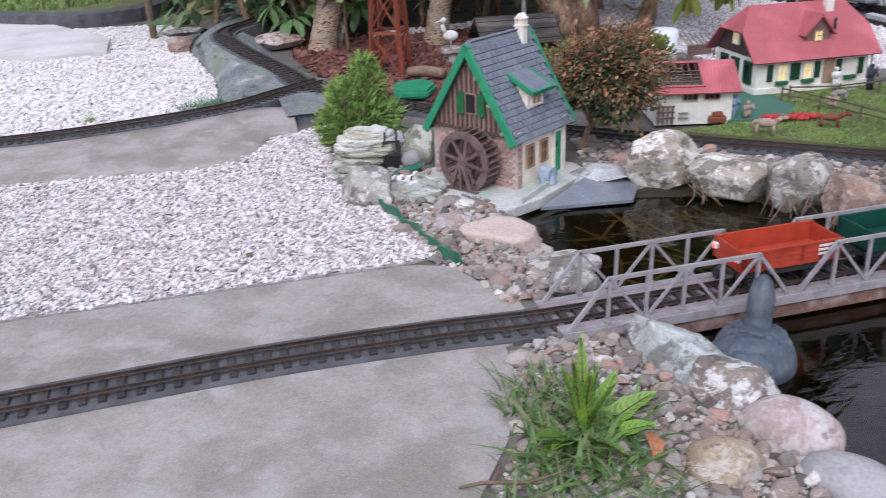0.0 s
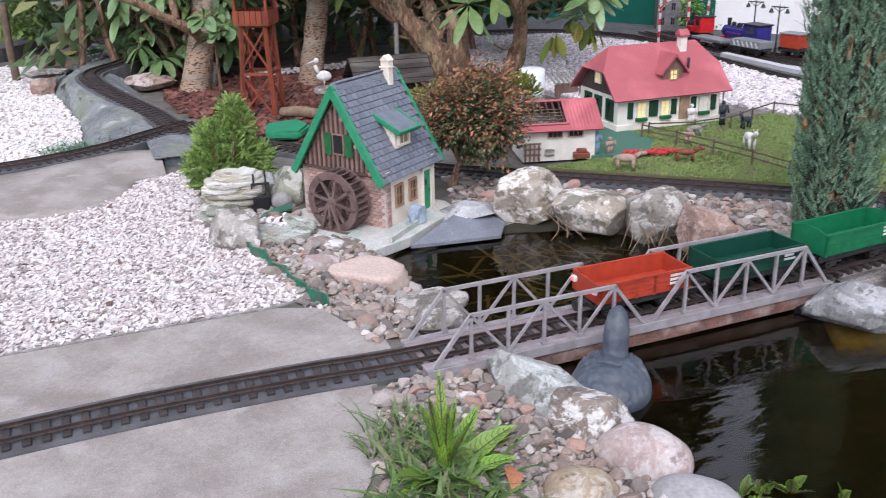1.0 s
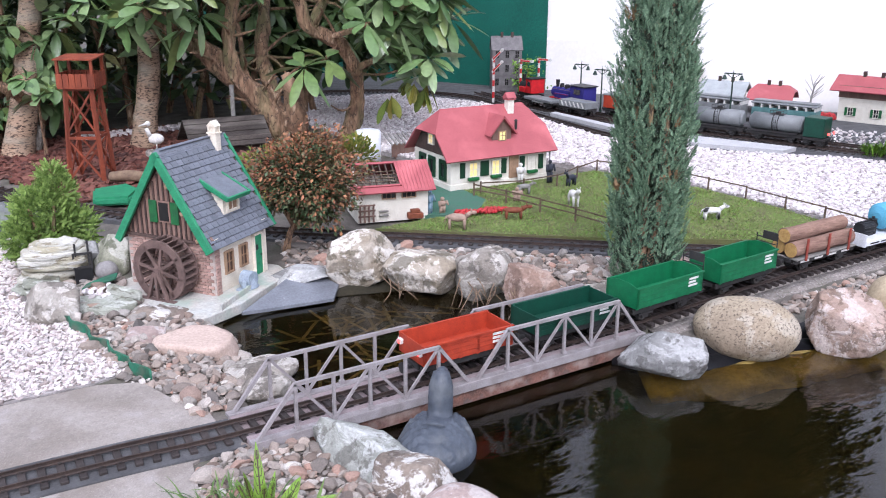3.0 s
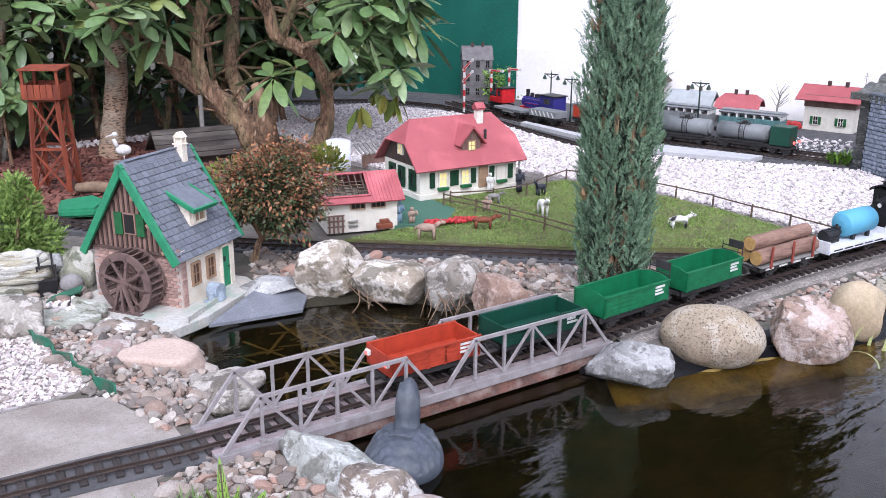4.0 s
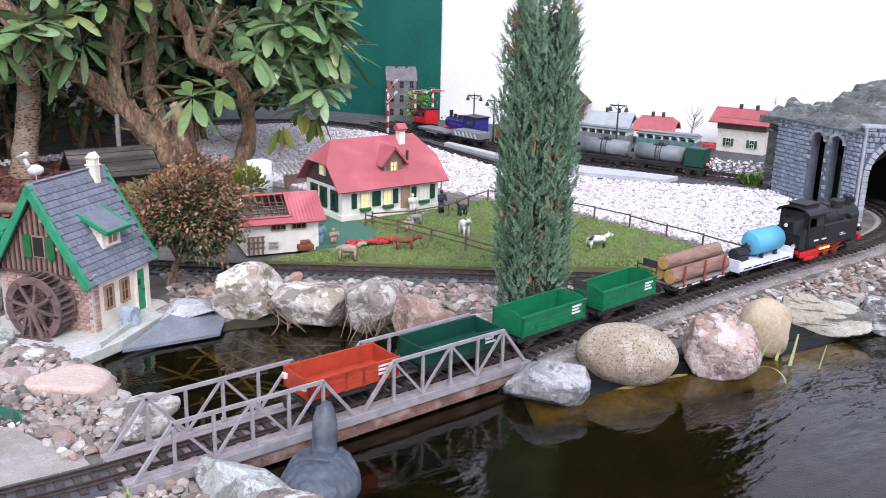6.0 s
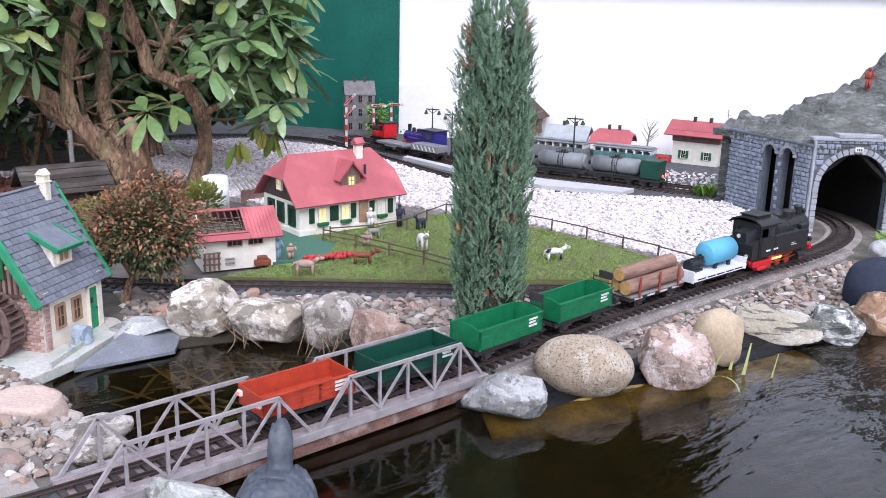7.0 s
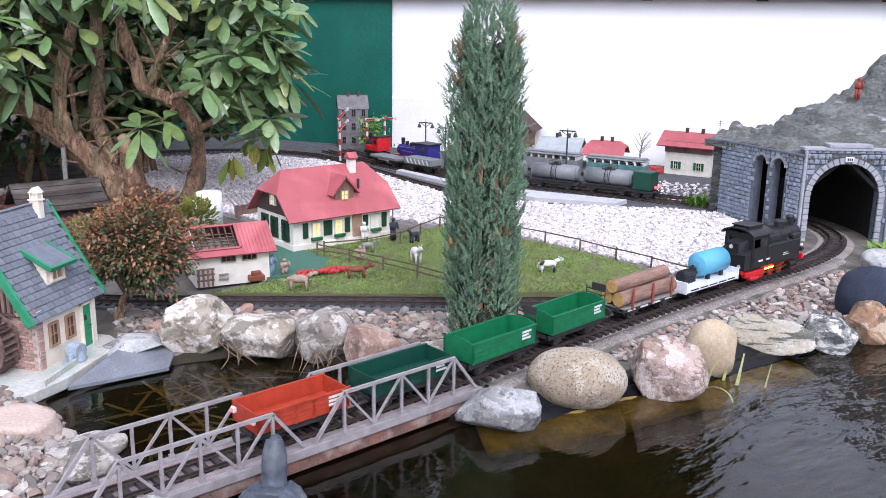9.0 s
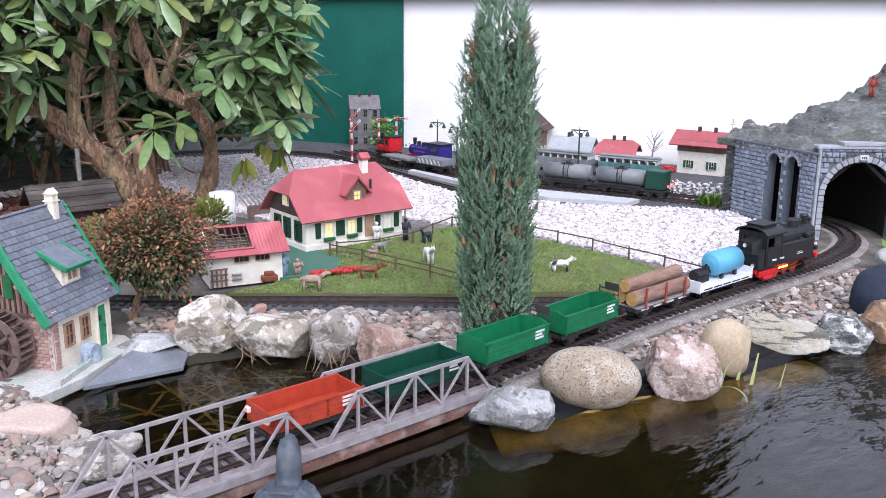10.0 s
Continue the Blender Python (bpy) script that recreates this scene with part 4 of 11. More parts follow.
def boulder(seed, colr, x, y, z, sx, sy, sz, turn, rnd_, label, faces=(), block=0.0):
    """A rock: colour, centre, half-sizes, turn, roundness. Angular ones are blocks split by flat breaks."""
    bm = bmesh.new()
    bmesh.ops.create_icosphere(bm, subdivisions=5 if rnd_ < 0.6 else 4, radius=1.0)
    rr = random.Random(seed)
    off = Vector((rr.uniform(-9, 9), rr.uniform(-9, 9), rr.uniform(-9, 9)))
    ang = 1 - rnd_
    cuts = []
    for _ in range(int(20 * ang) + 2):
        d = Vector((rr.gauss(0, 1), rr.gauss(0, 1), rr.gauss(0, 0.8))).normalized()
        cuts.append((d, min(1.05, rr.uniform(0.52, 0.86) + 0.34 * rnd_)))
    pw = 2 + 1.6 * ang + block
    if faces:
        cuts = cuts[:5] + [(Vector(d).normalized(), h) for d, h in faces]
    tilt = Matrix.Rotation(rr.uniform(-0.5, 0.5), 3, "X") @ Matrix.Rotation(rr.uniform(-0.5, 0.5), 3, "Y")
    for v in bm.verts:
        n = v.co.normalized()
        q = tilt @ n
        r = (abs(q.x) ** pw + abs(q.y) ** pw + abs(q.z) ** pw) ** (-1 / pw) * (1 - 0.10 * ang)
        for d, h in cuts:
            k = n.dot(d)
            if k > 0.1:
                r = min(r, h / k)
        step = noise.noise(n * 3.1 + off)
        r *= 1 + (0.03 + 0.03 * rnd_) * noise.noise(n * 1.6 + off) + 0.05 * ang * (round(step * 4) / 4 - step) + 0.05 * ang * noise.noise(n * 8 + off) - 0.05 * ang * max(0.0, noise.noise(n * 13 + off) - 0.1) + 0.022 * ang * noise.noise(n * 26 + off)
        v.co = Vector((n.x * r * sx, n.y * r * sy, n.z * r * sz)) * (1.03 + 0.12 * ang)
    single("boulder", bm, S[colr], label, "rock", m=pose(x, y, z, 0, 0, turn), smooth=True)


boulder(40, "white", 0.573, 0.711, 0.011, 0.092, 0.073, 0.073, -25, 0.35, "large whitish lichen-crusted rock at the pond bank")
boulder(41, "white", 0.687, 0.589, -0.009, 0.098, 0.074, 0.060, -29, 0.35, "broken white and brown rock at the pond bank")
boulder(42, "grey", 0.805, 0.485, 0.003, 0.088, 0.066, 0.070, -33, 0.4, "pale grey pitted rock at the pond bank")
boulder(43, "brown", 0.852, 0.345, 0.004, 0.084, 0.048, 0.066, -37, 0.0, "flat-faced reddish brown rock behind the bridge")
boulder(44, "grey", 0.820, 0.251, -0.032, 0.058, 0.046, 0.030, -38, 0.35, "small striped grey rock behind the bridge")
boulder(45, "grey", 0.987, 0.261, -0.019, 0.051, 0.041, 0.034, -41, 0.5, "light grey rounded rock beside the track")
boulder(46, "bluegrey", 0.440, 0.775, -0.014, 0.098, 0.060, 0.022, -21, 0.05, "flat pale stone at the mill yard")
boulder(47, "peach", 0.060, 0.492, -0.026, 0.082, 0.070, 0.046, -28, 0.62, "smooth flat-topped pale pinkish boulder", [((0.05, 0.0, 1.0), 0.55), ((-0.75, 0.65, 0.1), 0.74), ((0.75, 0.6, 0.1), 0.80), ((-0.3, -1.0, -0.1), 0.86)], 1.0)
boulder(48, "grey", 0.150, 0.355, -0.045, 0.075, 0.050, 0.022, -17, 0.5, "low striped grey stone at the water")
boulder(49, "grey", 0.120, 0.235, -0.040, 0.055, 0.042, 0.026, -18, 0.5, "low grey stone by the bridge end")
boulder(50, "slategrey", 0.868, -0.092, -0.014, 0.088, 0.060, 0.055, -45, 0.3, "angular bluish grey rock below the bridge end")
boulder(51, "speckled", 1.104, -0.108, -0.002, 0.111, 0.085, 0.068, -51, 0.95, "big round speckled tan boulder at the water")
boulder(52, "pink", 1.291, -0.214, 0.008, 0.091, 0.070, 0.075, -56, 0.35, "blocky pinkish granite rock at the water")
boulder(53, "beige", 1.490, -0.214, 0.008, 0.062, 0.050, 0.072, -59, 0.8, "smooth upright beige boulder")
boulder(54, "zebra", 1.751, -0.227, -0.010, 0.105, 0.076, 0.055, -63, 0.3, "black and white banded rock at the water")
boulder(55, "marble", 1.890, -0.314, -0.012, 0.072, 0.058, 0.049, -65, 0.3, "dark and white marbled rock at the water")
boulder(56, "ochre", 2.039, -0.353, -0.008, 0.062, 0.050, 0.055, -68, 0.4, "brown rock at the water")
boulder(57, "black", 2.175, -0.31, 0.018, 0.100, 0.080, 0.095, -68, 0.7, "large smooth bluish black boulder")
boulder(58, "bluegrey", 2.651, -0.132, 0.025, 0.071, 0.056, 0.036, -68, 0.6, "pale smooth stone beside the tunnel")
boulder(61, "grey", -0.176, 0.815, -0.004, 0.058, 0.054, 0.056, -9, 0.74, "upright blocky grey rock at the gravel edge", [((0.1, -0.6, 0.75), 0.72), ((-0.9, -0.2, 0.35), 0.80)], 2.0)
boulder(62, "mossy", 0.020, 1.080, 0.018, 0.044, 0.040, 0.060, -12, 0.2, "greenish grey boulder behind the mill wheel", [((-0.7, -0.2, 0.7), 0.62)])
boulder(78, "slategrey", -0.032, 1.100, 0.034, 0.036, 0.030, 0.026, 8, 0.35, "small wedged grey rock behind the sluice gate")
boulder(79, "greysmooth", -0.006, 1.030, 0.000, 0.028, 0.024, 0.024, 5, 0.9, "smooth dark grey cobble beside the sluice gate")
boulder(64, "lichen", 0.024, 0.712, -0.028, 0.078, 0.044, 0.034, -30, 0.2, "broken brownish grey rock below the mill")
boulder(80, "rose", -0.012, 0.592, -0.030, 0.052, 0.042, 0.030, -24, 0.3, "low pinkish brown rock beside the flat boulder")
boulder(65, "grey", 0.075, 0.62, -0.045, 0.060, 0.045, 0.026, 20, 0.4, "grey rock at the foot of the mill platform")
boulder(66, "sage", 0.142, -0.108, -0.020, 0.040, 0.098, 0.054, 14, 0.35, "long pale grey rock at the near bank", [((-0.85, -0.1, 0.6), 0.66), ((0.25, 0.15, 1.0), 0.86)], 4.0)
boulder(67, "lichen", 0.176, -0.258, -0.014, 0.050, 0.066, 0.056, 24, 0.45, "rough white-crusted brown rock at the near bank", [((-0.9, -0.35, 0.35), 0.68), ((0.2, 0.1, 1.0), 0.85)], 2.0)
boulder(68, "rose", 0.198, -0.352, -0.018, 0.070, 0.046, 0.047, -54, 0.9, "smooth rosy boulder at the near bank")
boulder(69, "greysmooth", 0.208, -0.462, -0.032, 0.064, 0.046, 0.040, -50, 0.9, "smooth grey boulder at the near bank")
boulder(70, "tan", 0.070, -0.392, -0.022, 0.050, 0.046, 0.036, -35, 0.55, "brownish mottled rock among pebbles")
boulder(71, "white", -0.010, -0.388, -0.022, 0.019, 0.015, 0.014, -32, 0.6, "small white stone among pebbles")
boulder(72, "pink", -0.140, 2.927, 0.020, 0.120, 0.070, 0.036, -5, 0.15, "long squared sandstone block under the trees")
boulder(73, "grey", 0.10, 2.85, 0.03, 0.05, 0.04, 0.07, 5, 0.3, "upright grey stone under the trees")
boulder(75, "brown", -0.575, 3.05, 0.010, 0.060, 0.05, 0.045, 10, 0.3, "dark reddish rock at the foot of the track wall")
boulder(76, "grey", -0.575, 3.12, 0.062, 0.10, 0.06, 0.016, 12, 0.2, "flat grey stone slab on the reddish rock")
boulder(77, "marble", -0.30, 3.33, 0.10, 0.09, 0.06, 0.05, -15, 0.3, "pale broken rock beside the track bend")
boulder(74, "mossy", 1.345, -0.14, 0.02, 0.03, 0.025, 0.03, 0, 0.4, "small bluish grey stone between boulders")


def layered_rock(seed, colr, x, y, sx, sy, layers, turn, label):
    """A rock split into flat layers with ragged, rounded edges: each layer is (bottom, top, size, shift)."""
    rock = thing("boulder", pose(x, y, 0, 0, 0, turn), label, "rock")
    rr = random.Random(seed)
    n = 56
    for z0, z1, size, shift in layers:
        bm = bmesh.new()
        off = Vector((rr.uniform(-9, 9), rr.uniform(-9, 9), 0))
        prof = ((0.0, 0.90), (0.10, 0.965), (0.40, 1.0), (0.72, 0.985), (0.92, 0.95), (1.0, 0.88), (1.0, 0.62), (1.0, 0.30))
        rings = []
        for h, k in prof:
            ring = []
            for i in range(n):
                a = 2 * math.pi * i / n
                d = Vector((math.cos(a), math.sin(a), 0))
                r = (abs(d.x) ** 3.2 + abs(d.y) ** 3.2) ** (-1 / 3.2) * 0.90
                r *= 1 + 0.16 * noise.noise(d * 1.5 + off) + 0.08 * noise.noise(d * 4 + off + Vector((0, 0, h * 2))) + 0.045 * noise.noise(d * 12 + off + Vector((0, 0, h * 6)))
                z = z0 + (z1 - z0) * h + (0.006 * noise.noise(d * 2.2 * k + off) + 0.003 * noise.noise(d * 8 * k + off) if h > 0.6 else 0.0)
                ring.append(bm.verts.new((d.x * r * k * size * sx + shift, d.y * r * k * size * sy, z)))
            rings.append(ring)
        for a, b in zip(rings, rings[1:]):
            for i in range(n):
                bm.faces.new((a[i], a[(i + 1) % n], b[(i + 1) % n], b[i]))
        bm.faces.new(rings[-1])
        bm.faces.new(list(reversed(rings[0])))
        part("layer", bm, S[colr], rock, smooth=True)


layered_rock(59, "strata", -0.120, 1.085, 0.090, 0.062, [(-0.024, -0.004, 0.80, -0.026), (-0.006, 0.014, 0.80, -0.010), (0.017, 0.036, 0.96, 0.002), (0.030, 0.052, 1.02, 0.0), (0.046, 0.066, 0.97, 0.004), (0.060, 0.078, 0.84, 0.008), (0.072, 0.085, 0.60, 0.012)], -14, "layered whitish green rock beside the mill")
layered_rock(60, "strata_green", -0.176, 1.030, 0.062, 0.05, [(-0.024, -0.008, 1.0, 0.0), (-0.008, 0.004, 0.78, 0.012)], -10, "flat mossy rock slab")
layered_rock(63, "strata_green", -0.066, 0.818, 0.088, 0.058, [(-0.050, -0.030, 0.90, 0.010), (-0.028, -0.004, 1.0, 0.0)], -32, "flat greenish layered rock below the mill")


def cobbles(name, poly, spacing, size, zf, mat, label, seed, count=None, sub=1):
    """Rounded river pebbles in one mesh."""
    x, y, rnd = scatter(poly, spacing, seed)
    tmp = bmesh.new()
    bmesh.ops.create_icosphere(tmp, subdivisions=sub + 1, radius=1.0)
    bv = np.array([v.co[:] for v in tmp.verts])
    tmp.verts.index_update()
    bf = np.array([[v.index for v in f.verts] for f in tmp.faces])
    tmp.free()
    n = len(x)
    sc = size * np.minimum(np.exp(rnd.normal(-0.03, 0.46, n)), 1.9)
    dims = np.stack([rnd.uniform(0.8, 1.4, n), rnd.uniform(0.7, 1.0, n), rnd.uniform(0.4, 0.8, n)], 1) * sc[:, None]
    lump = 1 + 0.15 * np.sin(bv[None, :, :] * rnd.uniform(1, 3, (n, 1, 3)) + rnd.uniform(0, 6, (n, 1, 3))).sum(-1, keepdims=True)
    q = bv[None] * lump
    for _ in range(5):                          # flat breaks
        d = rnd.normal(0, 1, (n, 1, 3))
        d /= np.linalg.norm(d, axis=2, keepdims=True)
        over = np.maximum((q * d).sum(2, keepdims=True) - rnd.uniform(0.40, 0.90, (n, 1, 1)), 0)
        q = q - d * over
    v = q * dims[:, None]
    a, b = rnd.uniform(0, 6.28, n)[:, None], rnd.uniform(-0.5, 0.5, n)[:, None]
    vx, vz = v[..., 0] * np.cos(b) + v[..., 2] * np.sin(b), -v[..., 0] * np.sin(b) + v[..., 2] * np.cos(b)
    wx, wy = vx * np.cos(a) - v[..., 1] * np.sin(a), vx * np.sin(a) + v[..., 1] * np.cos(a)
    z = zf(x, y)[:, None] + dims[:, 2:3] * 0.55
    vv = np.stack([wx + x[:, None], wy + y[:, None], vz + z], -1).reshape(-1, 3)
    ff = (bf[None] + (np.arange(n) * len(bv))[:, None, None]).reshape(-1, 3)
    return tagged(raw_mesh(name, vv.tolist(), ff.tolist(), mat), label, "pebbles", kind="stuff")


cobbles("bank_pebbles", [(0.42, 0.86), (0.50, 1.10), (0.86, 0.78), (1.19, 0.50), (1.30, 0.40), (1.50, 0.28), (1.40, 0.16), (0.95, 0.14), (0.88, 0.34), (0.80, 0.52), (0.62, 0.70)],
        0.024, 0.0118, ground_height, M["pebbles"], "rounded grey and brown river pebbles behind the pond", 11)
cobbles("bank_pebbles", [(-0.13, 0.40), (-0.16, 0.78), (-0.05, 0.95), (0.10, 0.66), (0.16, 0.50), (0.10, 0.30), (0.04, 0.16), (-0.05, 0.16), (-0.06, 0.30)],
        0.021, 0.0118, ground_height, M["pebbles"], "mixed pale river pebbles by the bridge end", 12)
cobbles("bank_pebbles", [(-0.10, 0.0), (0.13, 0.05), (0.16, -0.20), (0.19, -0.45), (0.1, -0.62), (-0.30, -0.60), (-0.25, -0.36), (-0.17, -0.23)],
        0.018, 0.0095, ground_height, M["pebbles"], "mixed river pebbles on the near bank", 13)
cobbles("bank_pebbles", [(1.00, -0.035), (1.3, -0.015), (1.6, -0.005), (2.2, -0.012), (2.6, -0.04), (2.6, -0.25), (2.2, -0.34), (1.9, -0.22), (1.6, -0.17), (1.4, -0.10), (1.1, -0.01)],
        0.020, 0.0088, ground_height, M["pebbles"], "river pebbles on the embankment slope", 14)
cobbles("small_pebbles", [(0.42, 0.86), (0.50, 1.10), (0.86, 0.78), (1.19, 0.50), (1.30, 0.40), (1.50, 0.28), (1.40, 0.16), (0.95, 0.14), (0.88, 0.34), (0.80, 0.52), (0.62, 0.70)],
        0.0145, 0.0065, ground_height, M["pebbles"], "small river pebbles filling the bank behind the pond", 15)
cobbles("small_pebbles", [(-0.13, 0.40), (-0.16, 0.78), (-0.05, 0.95), (0.10, 0.66), (0.16, 0.50), (0.10, 0.30), (0.04, 0.16), (-0.05, 0.16), (-0.06, 0.30)],
        0.0125, 0.0062, ground_height, M["pebbles"], "small pale pebbles between the larger ones", 16)
cobbles("small_pebbles", [(-0.10, 0.0), (0.13, 0.05), (0.16, -0.20), (0.19, -0.45), (0.1, -0.62), (-0.30, -0.60), (-0.25, -0.36), (-0.17, -0.23)],
        0.0115, 0.0058, ground_height, M["pebbles"], "small pebbles on the near bank", 17)
cobbles("small_pebbles", [(1.00, -0.035), (1.3, -0.015), (1.6, -0.005), (2.2, -0.012), (2.6, -0.04), (2.6, -0.25), (2.2, -0.34), (1.9, -0.22), (1.6, -0.17), (1.4, -0.10), (1.1, -0.01)],
        0.016, 0.0065, ground_height, M["pebbles"], "small pebbles on the embankment slope", 18)
cobbles("bank_pebbles", [(-0.25, 0.93), (-0.22, 1.24), (0.03, 1.18), (0.03, 0.95), (-0.1, 0.90)],
        0.017, 0.0088, ground_height, M["pebbles"], "mixed pebbles round the rocks beside the mill", 19)
cobbles("white_pebbles", [(-0.115, 0.868), (-0.048, 0.826), (-0.022, 0.905), (-0.075, 0.935)], 0.0125, 0.0075, level(-0.006), M["white_chips"], "small bright white pebbles on the rock slab", 21)
slab("pavement_far", [(-2.3, 4.5), (-1.45, 4.5), (-0.91, 3.49), (-0.905, 3.12), (-1.21, 3.10), (-1.37, 3.2), (-2.3, 3.6)],
     -0.08, 0.004, M["pale_concrete"], "pale concrete slab lying in the far gravel", "concrete")
for nm, poly, sd in (("leaf_litter", GRAVEL_LEFT, 51), ("leaf_litter", GRAVEL_FAR, 52)):
    chips(nm, poly, 0.24, 0.0050, level(-0.011), M["twig"], "a few dark dry leaf bits on the white gravel", "leaf litter", sd, flat=0.18, spread=0.6)


# ---------- tracks ----------
GAUGE = 0.045
sleeper_bm = bmesh.new()
bx(sleeper_bm, -0.0065, 0.0065, -0.041, 0.041, -0.017, -0.008, 0.0012)
for s_ in (-1, 1):
    for o_ in (-1, 1):
        bx(sleeper_bm, -0.003, 0.003, s_ * GAUGE / 2 + o_ * 0.0042 - 0.0016, s_ * GAUGE / 2 + o_ * 0.0042 + 0.0016, -0.008, -0.0055)
sleeper_ob = finish("sleeper", sleeper_bm, M["sleeper"])
SLEEPER = sleeper_ob.data
bpy.data.objects.remove(sleeper_ob)
RAIL = [(-0.0032, -0.008), (0.0032, -0.008), (0.0032, -0.0068), (0.0009, -0.0055), (0.0009, -0.002), (0.0015, -0.0012), (0.0015, 0.0), (-0.0015, 0.0), (-0.0015, -0.0012), (-0.0009, -0.002), (-0.0009, -0.0055), (-0.0032, -0.0068)]


def track(name, pts, label, z=0.0, limit=290, gap=0.029, bed=0.0):
    line = [p + Vector((0, 0, z)) for p in catmull(pts, 0.02)]
    ob = thing(name, Matrix(), label, "track")
    tagged(ob, kind="structure")
    for s in (-1, 1):
        bm = bmesh.new()
        side = []
        for i, p in enumerate(line):
            d = (line[min(i + 1, len(line) - 1)] - line[max(i - 1, 0)]).normalized()
            side.append(p + Vector((d.y, -d.x, 0)) * s * GAUGE / 2)
        sweep(bm, side, RAIL)
        part("rail", bm, M["rail"], ob)
    sl = [p + Vector((0, 0, z)) for p in catmull(pts, gap)]
    for i in range(len(sl) - 1):
        if i >= limit:
            break
        d = (sl[i + 1] - sl[i]).normalized()
        o = new("sleeper", SLEEPER)
        o.parent = ob
        o.matrix_basis = Matrix.Translation(sl[i]) @ pose(0, 0, 0, 0, 0, math.degrees(math.atan2(d.y, d.x)))
    if bed:
        bm = bmesh.new()
        sweep(bm, line, [(-bed, -0.06), (bed, -0.06), (bed * 0.86, -0.0135), (-bed * 0.86, -0.0135)])
        part("track_bed", bm, M["track_base"], ob, "dark grey cement track bed")
    return line


MAIN = [(-2.2, 0.03), (-1.4, 0.065), (-0.9, 0.085), (-0.5, 0.097), (-0.2, 0.085), (0.0, 0.067), (0.45, 0.0635), (0.9, 0.068), (1.29, 0.092), (1.55, 0.102), (1.81, 0.104), (2.11, 0.10), (2.43, 0.088),
        (2.65, 0.098), (2.84, 0.135), (3.00, 0.205), (3.13, 0.34), (3.20, 0.52)]
track("main_track", MAIN, "brown garden railway track with dark sleepers over bridge and bank")
track("passing_track", [(2.30, 0.096), (2.005, 0.135), (1.785, 0.19), (1.61, 0.263), (1.471, 0.36), (1.25, 0.536), (1.15, 0.623), (0.898, 0.832), (0.647, 1.04), (0.47, 1.20), (0.25, 1.48), (0.06, 1.70, 0.012), (-0.07, 1.82, 0.024), (-0.159, 1.94, 0.034), (-0.218, 2.163, 0.050), (-0.336, 2.475, 0.080), (-0.395, 2.70, 0.098), (-0.376, 2.88, 0.10), (-0.266, 3.04, 0.10), (-0.14, 3.28, 0.10), (0.05, 3.7, 0.10)],
      "dark garden railway track running past the farm", bed=0.065, limit=180)
track("branch_track", [(-0.11, 1.985, 0.034), (-0.186, 1.94, 0.031), (-0.272, 1.88, 0.030), (-0.396, 1.784, 0.029), (-0.545, 1.722, 0.027), (-0.703, 1.69, 0.024), (-0.92, 1.653, 0.022), (-1.129, 1.645, 0.020), (-1.6, 1.65, 0.02), (-2.3, 1.66, 0.02)], "curved branch track on a cement ledge", z=0.001, bed=0.06)
track("station_track", [(2.96, 0.70), (2.80, 0.92), (2.62, 1.16), (2.50, 1.42), (2.43, 1.75), (2.46, 2.2), (2.53, 2.75), (2.55, 3.2), (2.30, 3.6), (1.8, 3.82), (1.2, 3.85)], "station loop track on dark grey bed", bed=0.09)
track("siding_track", [(3.12, 0.86), (3.03, 1.05), (2.95, 1.34), (2.83, 1.66), (2.70, 2.10), (2.66, 2.4), (2.66, 2.8), (2.70, 3.3)], "station siding with parked wagons", z=0.002, bed=0.075)
slab("platform", [(2.90, 1.13), (2.79, 1.11), (2.60, 1.42), (2.545, 1.9), (2.56, 2.4), (2.61, 2.42), (2.60, 1.98), (2.73, 1.53)], -0.05, 0.004, M["platform_stone"], "narrow light grey station platform", "platform")
slab("station_yard", [(2.9, 0.75), (3.3, 0.75), (4.3, 1.0), (3.2, 3.15), (2.35, 4.7), (1.2, 4.2), (1.2, 3.72), (1.75, 3.72), (2.3, 3.5), (2.5, 3.0), (2.48, 2.4), (2.40, 1.75), (2.50, 1.3), (2.72, 0.97)],
     -0.08, -0.014, M["track_base"], "dark grey ballast of the station yard", "ground")
# cement bank under the main line beyond the bridge
bm = bmesh.new()
sweep(bm, [p for p in catmull(MAIN, 0.04) if p.x > 0.93], [(0.085, -0.10), (0.075, -0.03), (0.062, -0.0175), (-0.06, -0.0165), (-0.10, -0.06)])
single("embankment", bm, M["concrete"], "grey cement bank carrying the track", "embankment", kind="structure")
bm = bmesh.new()
sweep(bm, [p for p in catmull(MAIN, 0.04) if p.x < 0.02], [(0.060, -0.06), (0.055, -0.0135), (-0.055, -0.0135), (-0.060, -0.06)])
single("track_bed", bm, M["track_base"], "dark cement strip below the sleepers", "track bed", kind="structure")


